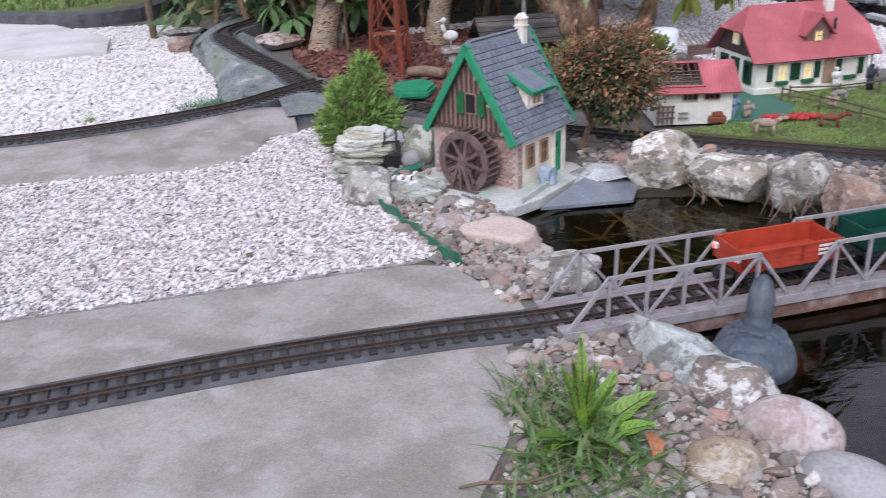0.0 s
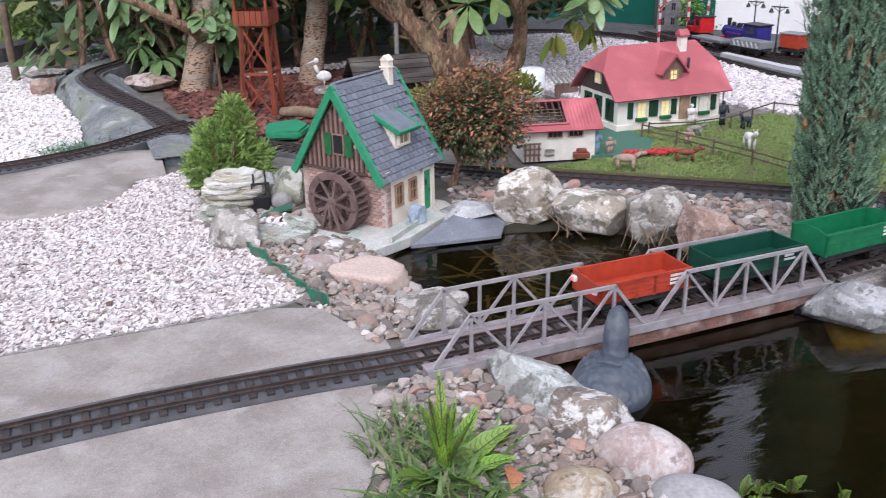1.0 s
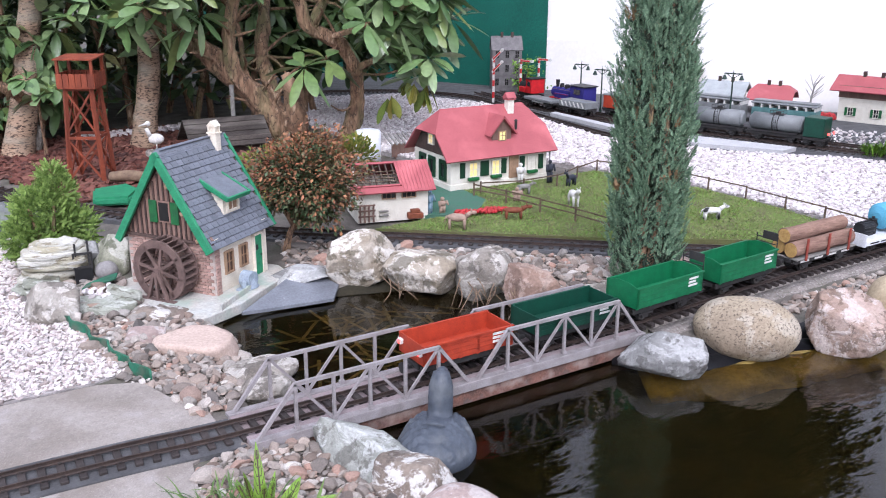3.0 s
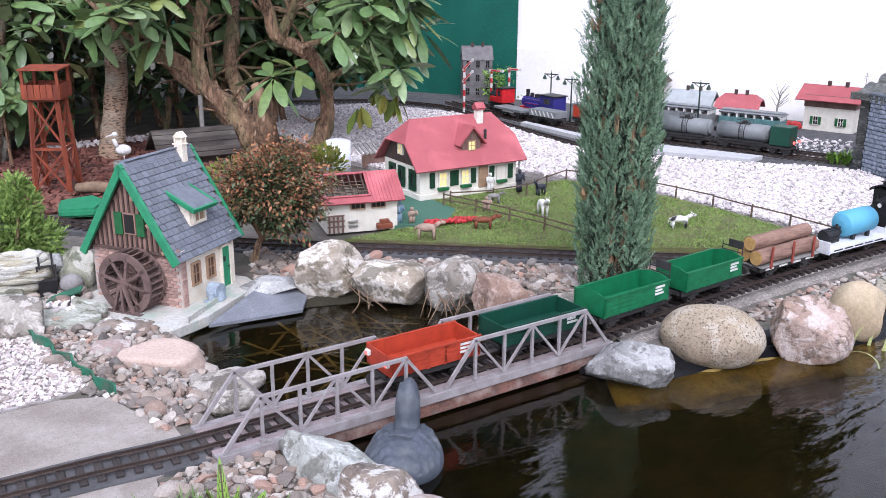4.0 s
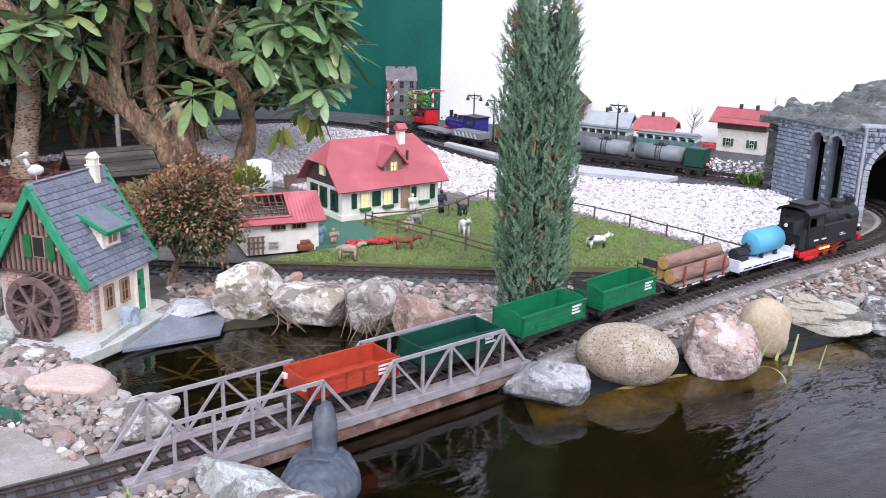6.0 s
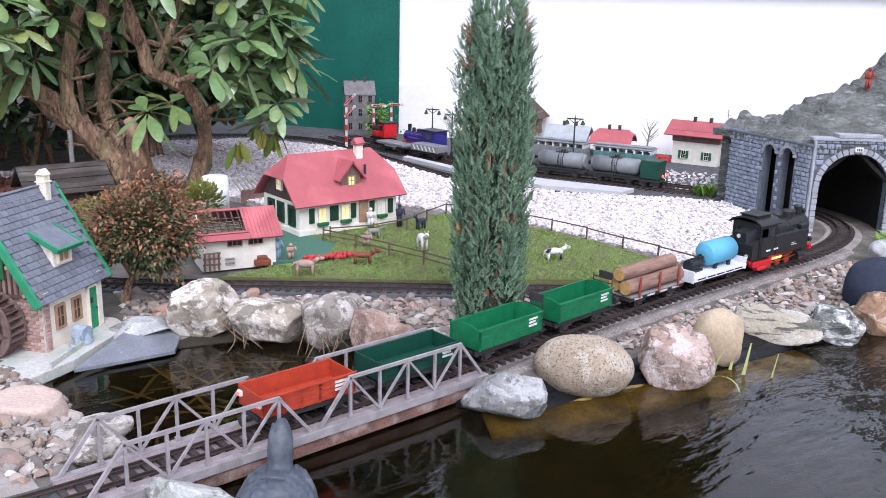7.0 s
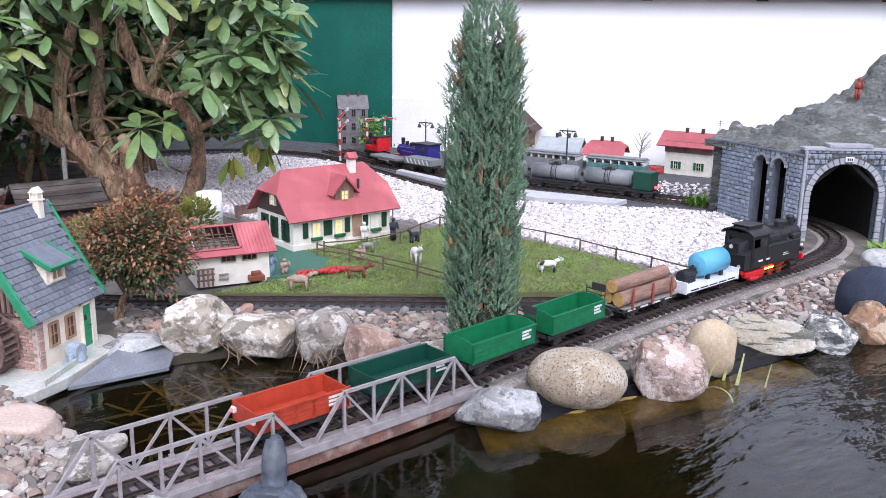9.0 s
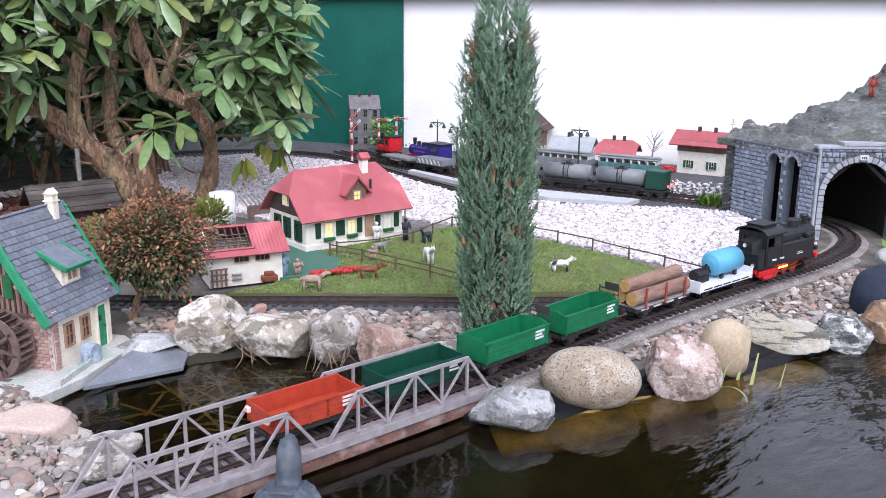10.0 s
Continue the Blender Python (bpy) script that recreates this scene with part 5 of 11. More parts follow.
# ---------- bridge ----------
bridge = thing("girder_bridge", Matrix(), "grey model truss bridge with rusty side beams over the pond", "bridge")
bm = bmesh.new()
bx(bm, 0.0, 0.90, 0.006, 0.119, -0.022, -0.0172, 0.001)
part("deck", bm, M["bridge_deck"], bridge, "dull mauve deck plate")
for y_ in (0.0, 0.119):
    bm = bmesh.new()
    bx(bm, 0.0, 0.90, y_, y_ + 0.0065, -0.050, -0.010, 0.001)
    part("side_beam", bm, M["rust"], bridge, "rusty brown side beam")
    bm = bmesh.new()
    bx(bm, -0.002, 0.902, y_ - 0.004, y_ + 0.011, -0.010, -0.003, 0.001)
    bx(bm, -0.002, 0.902, y_ - 0.006, y_ - 0.001, -0.022, -0.003, 0.001)
    part("ledge", bm, M["bridge_grey"], bridge)
    bm = bmesh.new()
    bx(bm, 0.0, 0.90, y_ + (0.011 if y_ == 0 else -0.026), y_ + (0.032 if y_ == 0 else -0.005), -0.0165, -0.0065, 0.001)
    part("walkway", bm, M["bridge_deck"], bridge, "mauve-grey walkway plank")
    for x0 in (0.0, 0.45):
        yt, H = y_ + 0.003, 0.083
        nodes = [0.083, 0.155, 0.227, 0.300, 0.372]
        bm = bmesh.new()
        bar(bm, (x0 + nodes[0] - 0.003, yt, H), (x0 + nodes[-1] + 0.003, yt, H), 0.0065, 0.0065)
        part("top_chord", bm, M["bridge_grey"], bridge)
        for a, b in ((0.012, nodes[0]), (0.440, nodes[-1])):
            bm = bmesh.new()
            bar(bm, (x0 + a, yt, -0.004), (x0 + b, yt, H), 0.0065, 0.0065)
            part("end_post", bm, M["bridge_grey"], bridge)
        for n_ in nodes:
            bm = bmesh.new()
            bar(bm, (x0 + n_, yt, -0.004), (x0 + n_, yt, H), 0.0055, 0.0055)
            bx(bm, x0 + n_ - 0.005, x0 + n_ + 0.005, yt - 0.004, yt + 0.004, -0.004, 0.004)
            part("upright", bm, M["bridge_grey"], bridge)
        for i, (a, b) in enumerate(zip(nodes, nodes[1:])):
            za, zb = (H, -0.003) if i % 2 == 0 else (-0.003, H)
            bm = bmesh.new()
            bar(bm, (x0 + a, yt, za), (x0 + b, yt, zb), 0.0042, 0.005)
            part("diagonal", bm, M["bridge_grey"], bridge)


# cement kerb of the embankment towards the pond
bm = bmesh.new()
kl = [p for p in catmull(MAIN, 0.02) if 0.93 < p.x < 2.72]
rows_k = []
for i, p in enumerate(kl):
    w1 = 0.010 * noise.noise(Vector((p.x * 16, 2.0, 0)))
    w2 = 0.016 * noise.noise(Vector((p.x * 11, 7.0, 0)))
    h1 = 0.003 * noise.noise(Vector((p.x * 40, 1.0, 0)))
    rows_k.append([bm.verts.new((p.x, p.y + dy, z)) for dy, z in ((-0.046, -0.05), (-0.047, -0.0145 + h1), (-0.075, -0.0155 - h1), (-0.088 + w1, -0.020 + h1), (-0.112 + w2, -0.05))])
for a, b in zip(rows_k, rows_k[1:]):
    for k in range(4):
        bm.faces.new((a[k], b[k], b[k + 1], a[k + 1]))
single("track_kerb", bm, M["kerb"], "rough grey cement edge along the track", "kerb", kind="structure", smooth=True)


# ---------- house wall ----------
WALL = (Vector((3.2, 3.25, 0)), Vector((1.15, -2.15, 0)).normalized())
wm = Matrix.Translation(WALL[0]) @ pose(0, 0, 0, 0, 0, math.degrees(math.atan2(WALL[1].y, WALL[1].x)))
bm = bmesh.new()
bx(bm, -3.0, 5.0, 0.02, 0.30, 0.30, 0.93, 0.0)
single("wall_white", bm, M["wall_white"], "white rendered house wall behind the layout", "wall", kind="structure", m=wm)
bm = bmesh.new()
bx(bm, -3.0, 5.0, 0.005, 0.30, -0.2, 0.30, 0.004)
single("wall_foot", bm, M["wall_foot"], "dirty pale plinth of the house wall", "wall", kind="structure", m=wm)
bm = bmesh.new()
n_ = 40
pv = []
for i in range(n_ + 1):
    x = -3.0 + 3.0 * i / n_
    y = -0.006 - 0.0015 * math.sin(i * 1.3) - 0.002 * math.sin(i * 0.6)
    pv.append([bm.verts.new((x, y, z)) for z in (-0.05, 0.91)] + [bm.verts.new((x, y + 0.003, z)) for z in (-0.05, 0.91)])
for a, b in zip(pv, pv[1:]):
    bm.faces.new((a[0], b[0], b[1], a[1]))
    bm.faces.new((a[2], a[3], b[3], b[2]))
    bm.faces.new((a[1], b[1], b[3], a[3]))
bm.faces.new((pv[-1][0], pv[-1][2], pv[-1][3], pv[-1][1]))
single("green_sheet", bm, M["wall_green"], "dark green plastic sheet hung on the wall", "sheet", m=wm)
bm = bmesh.new()
bx(bm, -3.0, 5.0, -0.035, 0.35, 0.93, 0.97)
bx(bm, -3.0, 5.0, -0.050, -0.035, 0.918, 0.99)
for i in range(12):
    bx(bm, -2.8 + i * 0.62, -2.74 + i * 0.62, -0.035, 0.05, 0.91, 0.93)
eave = single("roof_eave", bm, M["dark_wood"], "weathered dark wooden eave above the white wall", "eave", kind="structure", m=wm)


# ---------- tunnel and mountain ----------
tunnel = thing("tunnel_mountain", Matrix(), "grey model mountain with stone-block tunnel portal", "tunnel")
PA, PB = Vector((2.872, 0.300, 0)), Vector((3.138, 0.062, 0))       # foot of the portal, from its arched flank to its far end
pdir = (PB - PA).normalized()
pm = Matrix.Translation(PA) @ pose(0, 0, 0, 0, 0, math.degrees(math.atan2(pdir.y, pdir.x)))
PW = (PB - PA).length


def arch_wall(bm, w, h, cx, half, spring, thick, n=16):
    """A wall of width w and height h with an arched opening, face at y = 0, going back to y = thick."""
    arc = [(cx - half * math.cos(math.pi * i / n), spring + half * math.sin(math.pi * i / n)) for i in range(n + 1)]
    outer = [(cx - half, -0.03)] + arc + [(cx + half, -0.03), (w, -0.03), (w, h)]
    top = [(w * (1 - i / n), h) for i in range(1, n)]
    ring_in = [(cx - half, -0.03)] + arc + [(cx + half, -0.03)]
    ring_out = [(0, -0.03)] + [(w * i / n, h) for i in range(n + 1)] + [(w, -0.03)]
    for k in range(len(ring_in) - 1):
        a, b, c, d = ring_in[k], ring_in[k + 1], ring_out[k + 1], ring_out[k]
        for y0, flip in ((0, False), (thick, True)):
            q = [bm.verts.new((p[0], y0, p[1])) for p in (a, b, c, d)]
            bm.faces.new(q if not flip else list(reversed(q)))
        for p, r in ((a, b), (d, c)):
            q = [bm.verts.new(v) for v in ((p[0], 0, p[1]), (r[0], 0, r[1]), (r[0], thick, r[1]), (p[0], thick, p[1]))]
            bm.faces.new(q)
    bmesh.ops.remove_doubles(bm, verts=bm.verts, dist=1e-5)


PORTAL_H, ARCH_X, ARCH_R, ARCH_Z = 0.330, 0.168, 0.131, 0.152
bm = bmesh.new()
arch_wall(bm, PW, PORTAL_H, ARCH_X, ARCH_R, ARCH_Z, 0.035)
portal = part("portal", bm, M["portal_joint"], tunnel, "dark joints of the portal wall")
portal.matrix_basis = pm
for i in range(19):                                             # voussoirs
    a0, a1 = math.pi * i / 19 + 0.012, math.pi * (i + 1) / 19 - 0.012
    bm = bmesh.new()
    pts = [(ARCH_X - r * math.cos(a), -0.010, ARCH_Z + r * math.sin(a)) for r, a in ((ARCH_R, a0), (ARCH_R, a1), (ARCH_R + 0.022, a1), (ARCH_R + 0.022, a0))]
    prism(bm, pts, (0, 0.014, 0))
    part("voussoir", bm, M["portal_pale"], portal)
for s_ in (-1, 1):                                              # dressed jambs below the ring
    for k in range(8):
        bm = bmesh.new()
        x_ = ARCH_X + s_ * (ARCH_R + 0.011)
        bx(bm, x_ - 0.011, x_ + 0.011, -0.010, 0.004, -0.03 + k * 0.0228, -0.0086 + k * 0.0228, 0.0015)
        part("jamb_stone", bm, M["portal_pale"], portal)
stone_bm = bmesh.new()
prism(stone_bm, [(-0.5, 0.004, -0.5), (0.5, 0.004, -0.5), (0.5, 0.004, 0.5), (-0.5, 0.004, 0.5)], (0, -0.006, 0))
face_ = min(stone_bm.faces, key=lambda f: f.calc_center_median().y)
for depth_, k_ in ((0.0045, 0.86), (0.0022, 0.60)):                # pillowed face
    q_ = bmesh.ops.inset_individual(stone_bm, faces=[face_], thickness=0.0)
    for v in face_.verts:
        v.co.x, v.co.z, v.co.y = v.co.x * k_, v.co.z * k_, v.co.y - depth_
so_ = finish("stone_block", stone_bm, M["grey_stone"])
BLOCK = so_.data
bpy.data.objects.remove(so_)


def blocks(parent, x0, x1, z0, z1, skip, w=0.026, h=0.0155, y=0.0, seed=1):
    rr = random.Random(seed)
    z, row = z0, 0
    while z < z1 - 0.006:
        x = x0 - (row % 2) * w * 0.5
        while x < x1:
            ww = w * rr.uniform(0.75, 1.25)
            a, b = max(x, x0), min(x + ww, x1)
            if b - a > 0.006 and not skip((a + b) / 2, z + h / 2, (b - a) / 2):
                o = new("stone_block", BLOCK)
                o.parent = parent
                o.matrix_basis = Matrix.Translation(((a + b) / 2, y, z + h / 2)) @ Matrix.Diagonal((b - a - 0.0022, rr.uniform(0.75, 1.25), h - 0.0020, 1))
            x += ww
        z += h
        row += 1


def in_arch(cx, half, spring):
    def f(x, z, hw):
        if z < spring:
            return abs(x - cx) < half + hw * 0.8
        return math.hypot(x - cx, z - spring) < half + min(hw, 0.008)
    return f


blocks(portal, 0.012, PW - 0.018, -0.01, PORTAL_H, in_arch(ARCH_X, ARCH_R + 0.024, ARCH_Z), 0.027, 0.0205, seed=2)
bm = bmesh.new()
bx(bm, -0.006, PW + 0.006, -0.014, 0.04, PORTAL_H, PORTAL_H + 0.012, 0.002)
bx(bm, ARCH_X - 0.082, ARCH_X + 0.082, -0.016, 0.04, PORTAL_H + 0.012, PORTAL_H + 0.026, 0.002)
part("coping", bm, M["portal_pale"], portal, "pale coping course")
for x_, w_ in ((0.0, 0.011), (PW - 0.018, 0.018)):
    bm = bmesh.new()
    bx(bm, x_, x_ + w_, -0.014, 0.0, -0.02, PORTAL_H, 0.003)
    part("pilaster", bm, M["portal_pale"], portal)
bm = bmesh.new()
bx(bm, ARCH_X - 0.016, ARCH_X + 0.016, -0.018, -0.010, 0.290, 0.308, 0.001)
plq = part("plaque", bm, M["lettering"], portal, "small pale plaque with unreadable marks")
bm = bmesh.new()
for k in range(3):
    bx(bm, ARCH_X - 0.010 + k * 0.0075, ARCH_X - 0.006 + k * 0.0075, -0.0195, -0.0175, 0.295, 0.303)
part("marks", bm, M["black"], plq)
# flank with two arched openings
FA, FB = Vector((3.018, 0.735, 0)), Vector((2.872, 0.300, 0))
fdir = (FB - FA).normalized()
fm = Matrix.Translation(FA) @ pose(0, 0, 0, 0, 0, math.degrees(math.atan2(fdir.y, fdir.x)))
FW = (FB - FA).length
FLANK_H = 0.304
segs = ((0.0, 0.190, None), (0.190, 0.290, 0.240), (0.290, 0.390, 0.340), (0.390, FW, None))
for s0, s1, cx in segs:
    bm = bmesh.new()
    if cx is None:
        bx(bm, s0, s1, 0, 0.035, -0.03, FLANK_H)
    else:
        arch_wall(bm, s1 - s0, FLANK_H, cx - s0, 0.033, 0.250, 0.035, 10)
        for v in bm.verts:
            v.co.x += s0
    fl = part("flank_wall", bm, M["portal_joint"], tunnel)
    fl.matrix_basis = fm
    blocks(fl, s0, s1, -0.02, FLANK_H, (lambda *a: False) if cx is None else in_arch(cx, 0.036, 0.250), 0.025, 0.0172, seed=int(s0 * 100) + 5)
    if cx is not None:
        bm = bmesh.new()
        for i in range(9):
            a0, a1 = math.pi * i / 9 + 0.03, math.pi * (i + 1) / 9 - 0.03
            prism(bm, [(cx - r * math.cos(a), -0.011, 0.250 + r * math.sin(a)) for r, a in ((0.033, a0), (0.033, a1), (0.045, a1), (0.045, a0))], (0, 0.014, 0))
        part("arch_ring", bm, M["portal_pale"], fl)
bm = bmesh.new()
bx(bm, -0.01, FW + 0.012, -0.012, 0.04, FLANK_H, FLANK_H + 0.010, 0.002)
fc = part("coping", bm, M["portal_joint"], tunnel)
fc.matrix_basis = fm
# rough mountain above and behind, hollow inside
bm = bmesh.new()
nx, ny = 150, 140
hills = {}
MX0, MX1, MY0, MY1 = 2.70, 4.05, -0.55, 0.85
for i in range(nx + 1):
    for j in range(ny + 1):
        x, y = MX0 + (MX1 - MX0) * i / nx, MY0 + (MY1 - MY0) * j / ny
        dA = (Vector((x, y, 0)) - PA).dot(Vector((-pdir.y, pdir.x, 0)))
        dB = (Vector((x, y, 0)) - FA).dot(Vector((-fdir.y, fdir.x, 0)))
        d = min(dA, dB)
        back = max(0.0, min(1.0, dA / 0.30)) * max(0.0, min(1.0, (dB + 0.02) / 0.10))
        z = 0.306 + back * (max(0.0, 0.52 * (0.70 - y)) + 0.85 * max(0.0, 0.40 - y) + 1.6 * max(0.0, 0.20 - y)) + (0.12 + 0.88 * back) * (0.05 * noise.fractal(Vector((x * 6, y * 6, 3)), 1.0, 2.0, 3) + 0.040 * abs(noise.noise(Vector((x * 9, y * 12, 1)))) + 0.014 * noise.noise(Vector((x * 26, y * 26, 1))))
        lay = z * 26 + 1.6 * noise.noise(Vector((x * 5, y * 5, 7)))         # flaking layers
        z += (0.15 + 0.85 * back) * (0.55 * (math.floor(lay) + min(1.0, (lay - math.floor(lay)) * 2.6) - lay) / 26 + 0.007 * noise.noise(Vector((x * 48, y * 48, 5))))
        z = min(z, 0.95 + 0.03 * noise.noise(Vector((x * 9, y * 9, 2))))
        hills[i, j] = (d, Vector((x, y, max(z, 0.300))))
hv = {}
for i in range(nx):
    for j in range(ny):
        q = [(i, j), (i + 1, j), (i + 1, j + 1), (i, j + 1)]
        if min(hills[k][0] for k in q) > -0.012:
            for k in q:
                if k not in hv:
                    hv[k] = bm.verts.new(hills[k][1])
            bm.faces.new([hv[k] for k in q])
ext = bmesh.ops.extrude_face_region(bm, geom=list(bm.faces))
for e in ext["geom"]:
    if isinstance(e, bmesh.types.BMVert):
        e.co.z -= 0.03
part("mountain", bm, M["mountain"], tunnel, "rough grey plaster rock", smooth=False)
# inside of the tunnel, its darkness painted near-black, closed towards the back
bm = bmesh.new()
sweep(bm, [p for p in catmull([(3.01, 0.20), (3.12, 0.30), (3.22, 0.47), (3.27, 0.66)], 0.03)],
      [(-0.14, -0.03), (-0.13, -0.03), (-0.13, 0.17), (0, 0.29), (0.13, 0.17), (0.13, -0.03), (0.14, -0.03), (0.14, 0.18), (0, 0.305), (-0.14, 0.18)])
part("lining", bm, M["shade_black"], tunnel, "tunnel lining with its shade painted near-black")
bm = bmesh.new()
bx(bm, 3.14, 4.05, -0.56, -0.52, -0.1, 0.5)
bx(bm, 4.01, 4.05, -0.52, 0.85, -0.1, 0.32)
bx(bm, 3.10, 4.01, 0.79, 0.83, -0.1, 0.30)
part("back_walls", bm, M["mountain"], tunnel)
bm = bmesh.new()
bx(bm, 3.14, 3.18, -0.52, 0.05, -0.1, 0.36)
part("end_wall", bm, M["mountain"], tunnel)


# ---------- water mill ----------
def window(parent, x, z, w, h, y, frame_mat, pane_mat, fw=0.004, bars=(1, 1), name="window", depth=0.006):
    """A framed window on the wall face at y, looking towards -y."""
    bm = bmesh.new()
    for a, b, c, d in ((x - w / 2 - fw, x - w / 2, z - fw, z + h + fw), (x + w / 2, x + w / 2 + fw, z - fw, z + h + fw), (x - w / 2, x + w / 2, z - fw, z), (x - w / 2, x + w / 2, z + h, z + h + fw)):
        bx(bm, a, b, y - depth, y + 0.002, c, d)
    bmesh.ops.remove_doubles(bm, verts=bm.verts, dist=1e-5)
    ob = part(name, bm, frame_mat, parent)
    for k in range(bars[0]):
        bm = bmesh.new()
        xx = x - w / 2 + w * (k + 1) / (bars[0] + 1)
        bx(bm, xx - fw * 0.3, xx + fw * 0.3, y - depth * 0.6, y + 0.001, z, z + h)
        part("glazing_bar", bm, frame_mat, ob)
    for k in range(bars[1]):
        bm = bmesh.new()
        zz = z + h * (k + 1) / (bars[1] + 1)
        bx(bm, x - w / 2, x + w / 2, y - depth * 0.55, y + 0.001, zz - fw * 0.3, zz + fw * 0.3)
        part("glazing_bar", bm, frame_mat, ob)
    bm = bmesh.new()
    bx(bm, x - w / 2, x + w / 2, y - 0.002, y + 0.001, z, z + h)
    part("pane", bm, pane_mat, ob)
    return ob


def turned(ob, m):
    ob.matrix_basis = m
    return ob


MILL = pose(0.193, 0.752, -0.022, 0, 0, 34)
mill = thing("water_mill", MILL, "model water mill with slate roof, green trim and wooden wheel", "model building")
ML, MW, ME, MR = 0.215, 0.262, 0.146, 0.352       # length, gable width, wall height, ridge height
bm = bmesh.new()
prism(bm, [(0, 0, 0), (0, MW, 0), (0, MW, ME), (0, MW / 2, MR - 0.022), (0, 0, ME)], (ML, 0, 0))
body = part("wall", bm, M["cream"], mill, "cream rendered walls")
# brick gable foot, each brick proud of its mortar
bm = bmesh.new()
bx(bm, -0.004, 0.0, 0.0, MW, 0, ME - 0.006)
bx(bm, -0.004, 0.016, -0.004, 0.0, 0, ME - 0.002)
gable = part("brick_face", bm, M["mortar"], mill, "pinkish brick lower gable")
bb_ = bmesh.new()
bx(bb_, -0.0025, 0.001, -0.0085, 0.0085, -0.0034, 0.0034)
bo_ = finish("brick", bb_, M["brick"])
BRICK = bo_.data
bpy.data.objects.remove(bo_)
for r in range(15):
    for c in range(14):
        y = 0.010 + c * 0.0183 + (r % 2) * 0.009
        if y < MW - 0.011:
            o = new("brick", BRICK)
            o.parent = gable
            o.matrix_basis = pose(-0.004, y, 0.005 + r * 0.0088)
for r in range(15):
    o = new("brick", BRICK)
    o.parent = gable
    o.matrix_basis = pose(0.007, -0.004, 0.005 + r * 0.0088, 0, 0, 90)
# upper gable boards
bm = bmesh.new()
prism(bm, [(-0.008, -0.004, ME - 0.008), (-0.008, MW + 0.004, ME - 0.008), (-0.008, MW + 0.004, ME), (-0.008, MW / 2, MR - 0.026), (-0.008, -0.004, ME)], (0.008, 0, 0))
gb = part("gable_boarding", bm, M["timber"], mill, "brown vertical boards of the gable")
for k in range(17):
    y = 0.010 + k * 0.0151
    top = ME + (MR - 0.034 - ME) * (1 - abs(y - MW / 2) / (MW / 2))
    bm = bmesh.new()
    bx(bm, -0.0115, -0.008, y - 0.0022, y + 0.0022, ME - 0.008, top)
    part("batten", bm, M["dark_wood"], gb)
bm = bmesh.new()
bx(bm, -0.014, -0.004, -0.008, MW + 0.008, ME - 0.013, ME - 0.006, 0.001)
part("sill_beam", bm, M["dark_wood"], gb)
bm = bmesh.new()
bx(bm, -0.013, -0.009, MW / 2 - 0.018, MW / 2 + 0.018, 0.178, 0.232)
gw_ = part("gable_window", bm, M["timber"], mill)
# no real hole: a black panel paints the dark of the loft opening
bm = bmesh.new()
bx(bm, -0.0145, -0.0125, MW / 2 - 0.014, MW / 2 + 0.014, 0.182, 0.228)
part("opening", bm, M["shade_black"], gw_)
for y0 in (MW / 2 - 0.046, MW / 2 + 0.020):
    bm = bmesh.new()
    bx(bm, -0.016, -0.012, y0, y0 + 0.024, 0.176, 0.232, 0.001)
    part("shutter", bm, M["green_dark"], gw_, "green shutter")
for x_ in (0.055, 0.115):
    window(mill, x_, 0.050, 0.024, 0.050, 0.0, M["window_frame"], M["pane_brown"], 0.005, (1, 1))
bm = bmesh.new()
bx(bm, 0.160, 0.192, -0.005, 0.001, 0.004, 0.112, 0.001)
dr = part("door", bm, M["green_trim"], mill, "green plank door")
bm = bmesh.new()
bx(bm, 0.166, 0.174, -0.0065, -0.004, 0.072, 0.086)
bx(bm, 0.184, 0.188, -0.0085, -0.004, 0.054, 0.057)
part("latch", bm, M["black_matt"], dr)
bm = bmesh.new()
bx(bm, 0.155, 0.160, -0.008, 0.001, 0.002, 0.119)
bx(bm, 0.192, 0.197, -0.008, 0.001, 0.002, 0.119)
bx(bm, 0.155, 0.197, -0.008, 0.001, 0.112, 0.119)
part("door_frame", bm, M["cream"], dr)
for x_ in (0.0, 0.198):
    bm = bmesh.new()
    bx(bm, x_ + 0.001, x_ + 0.016, -0.004, 0.0, 0.0, ME)
    part("corner_strip", bm, M["cream"], mill)
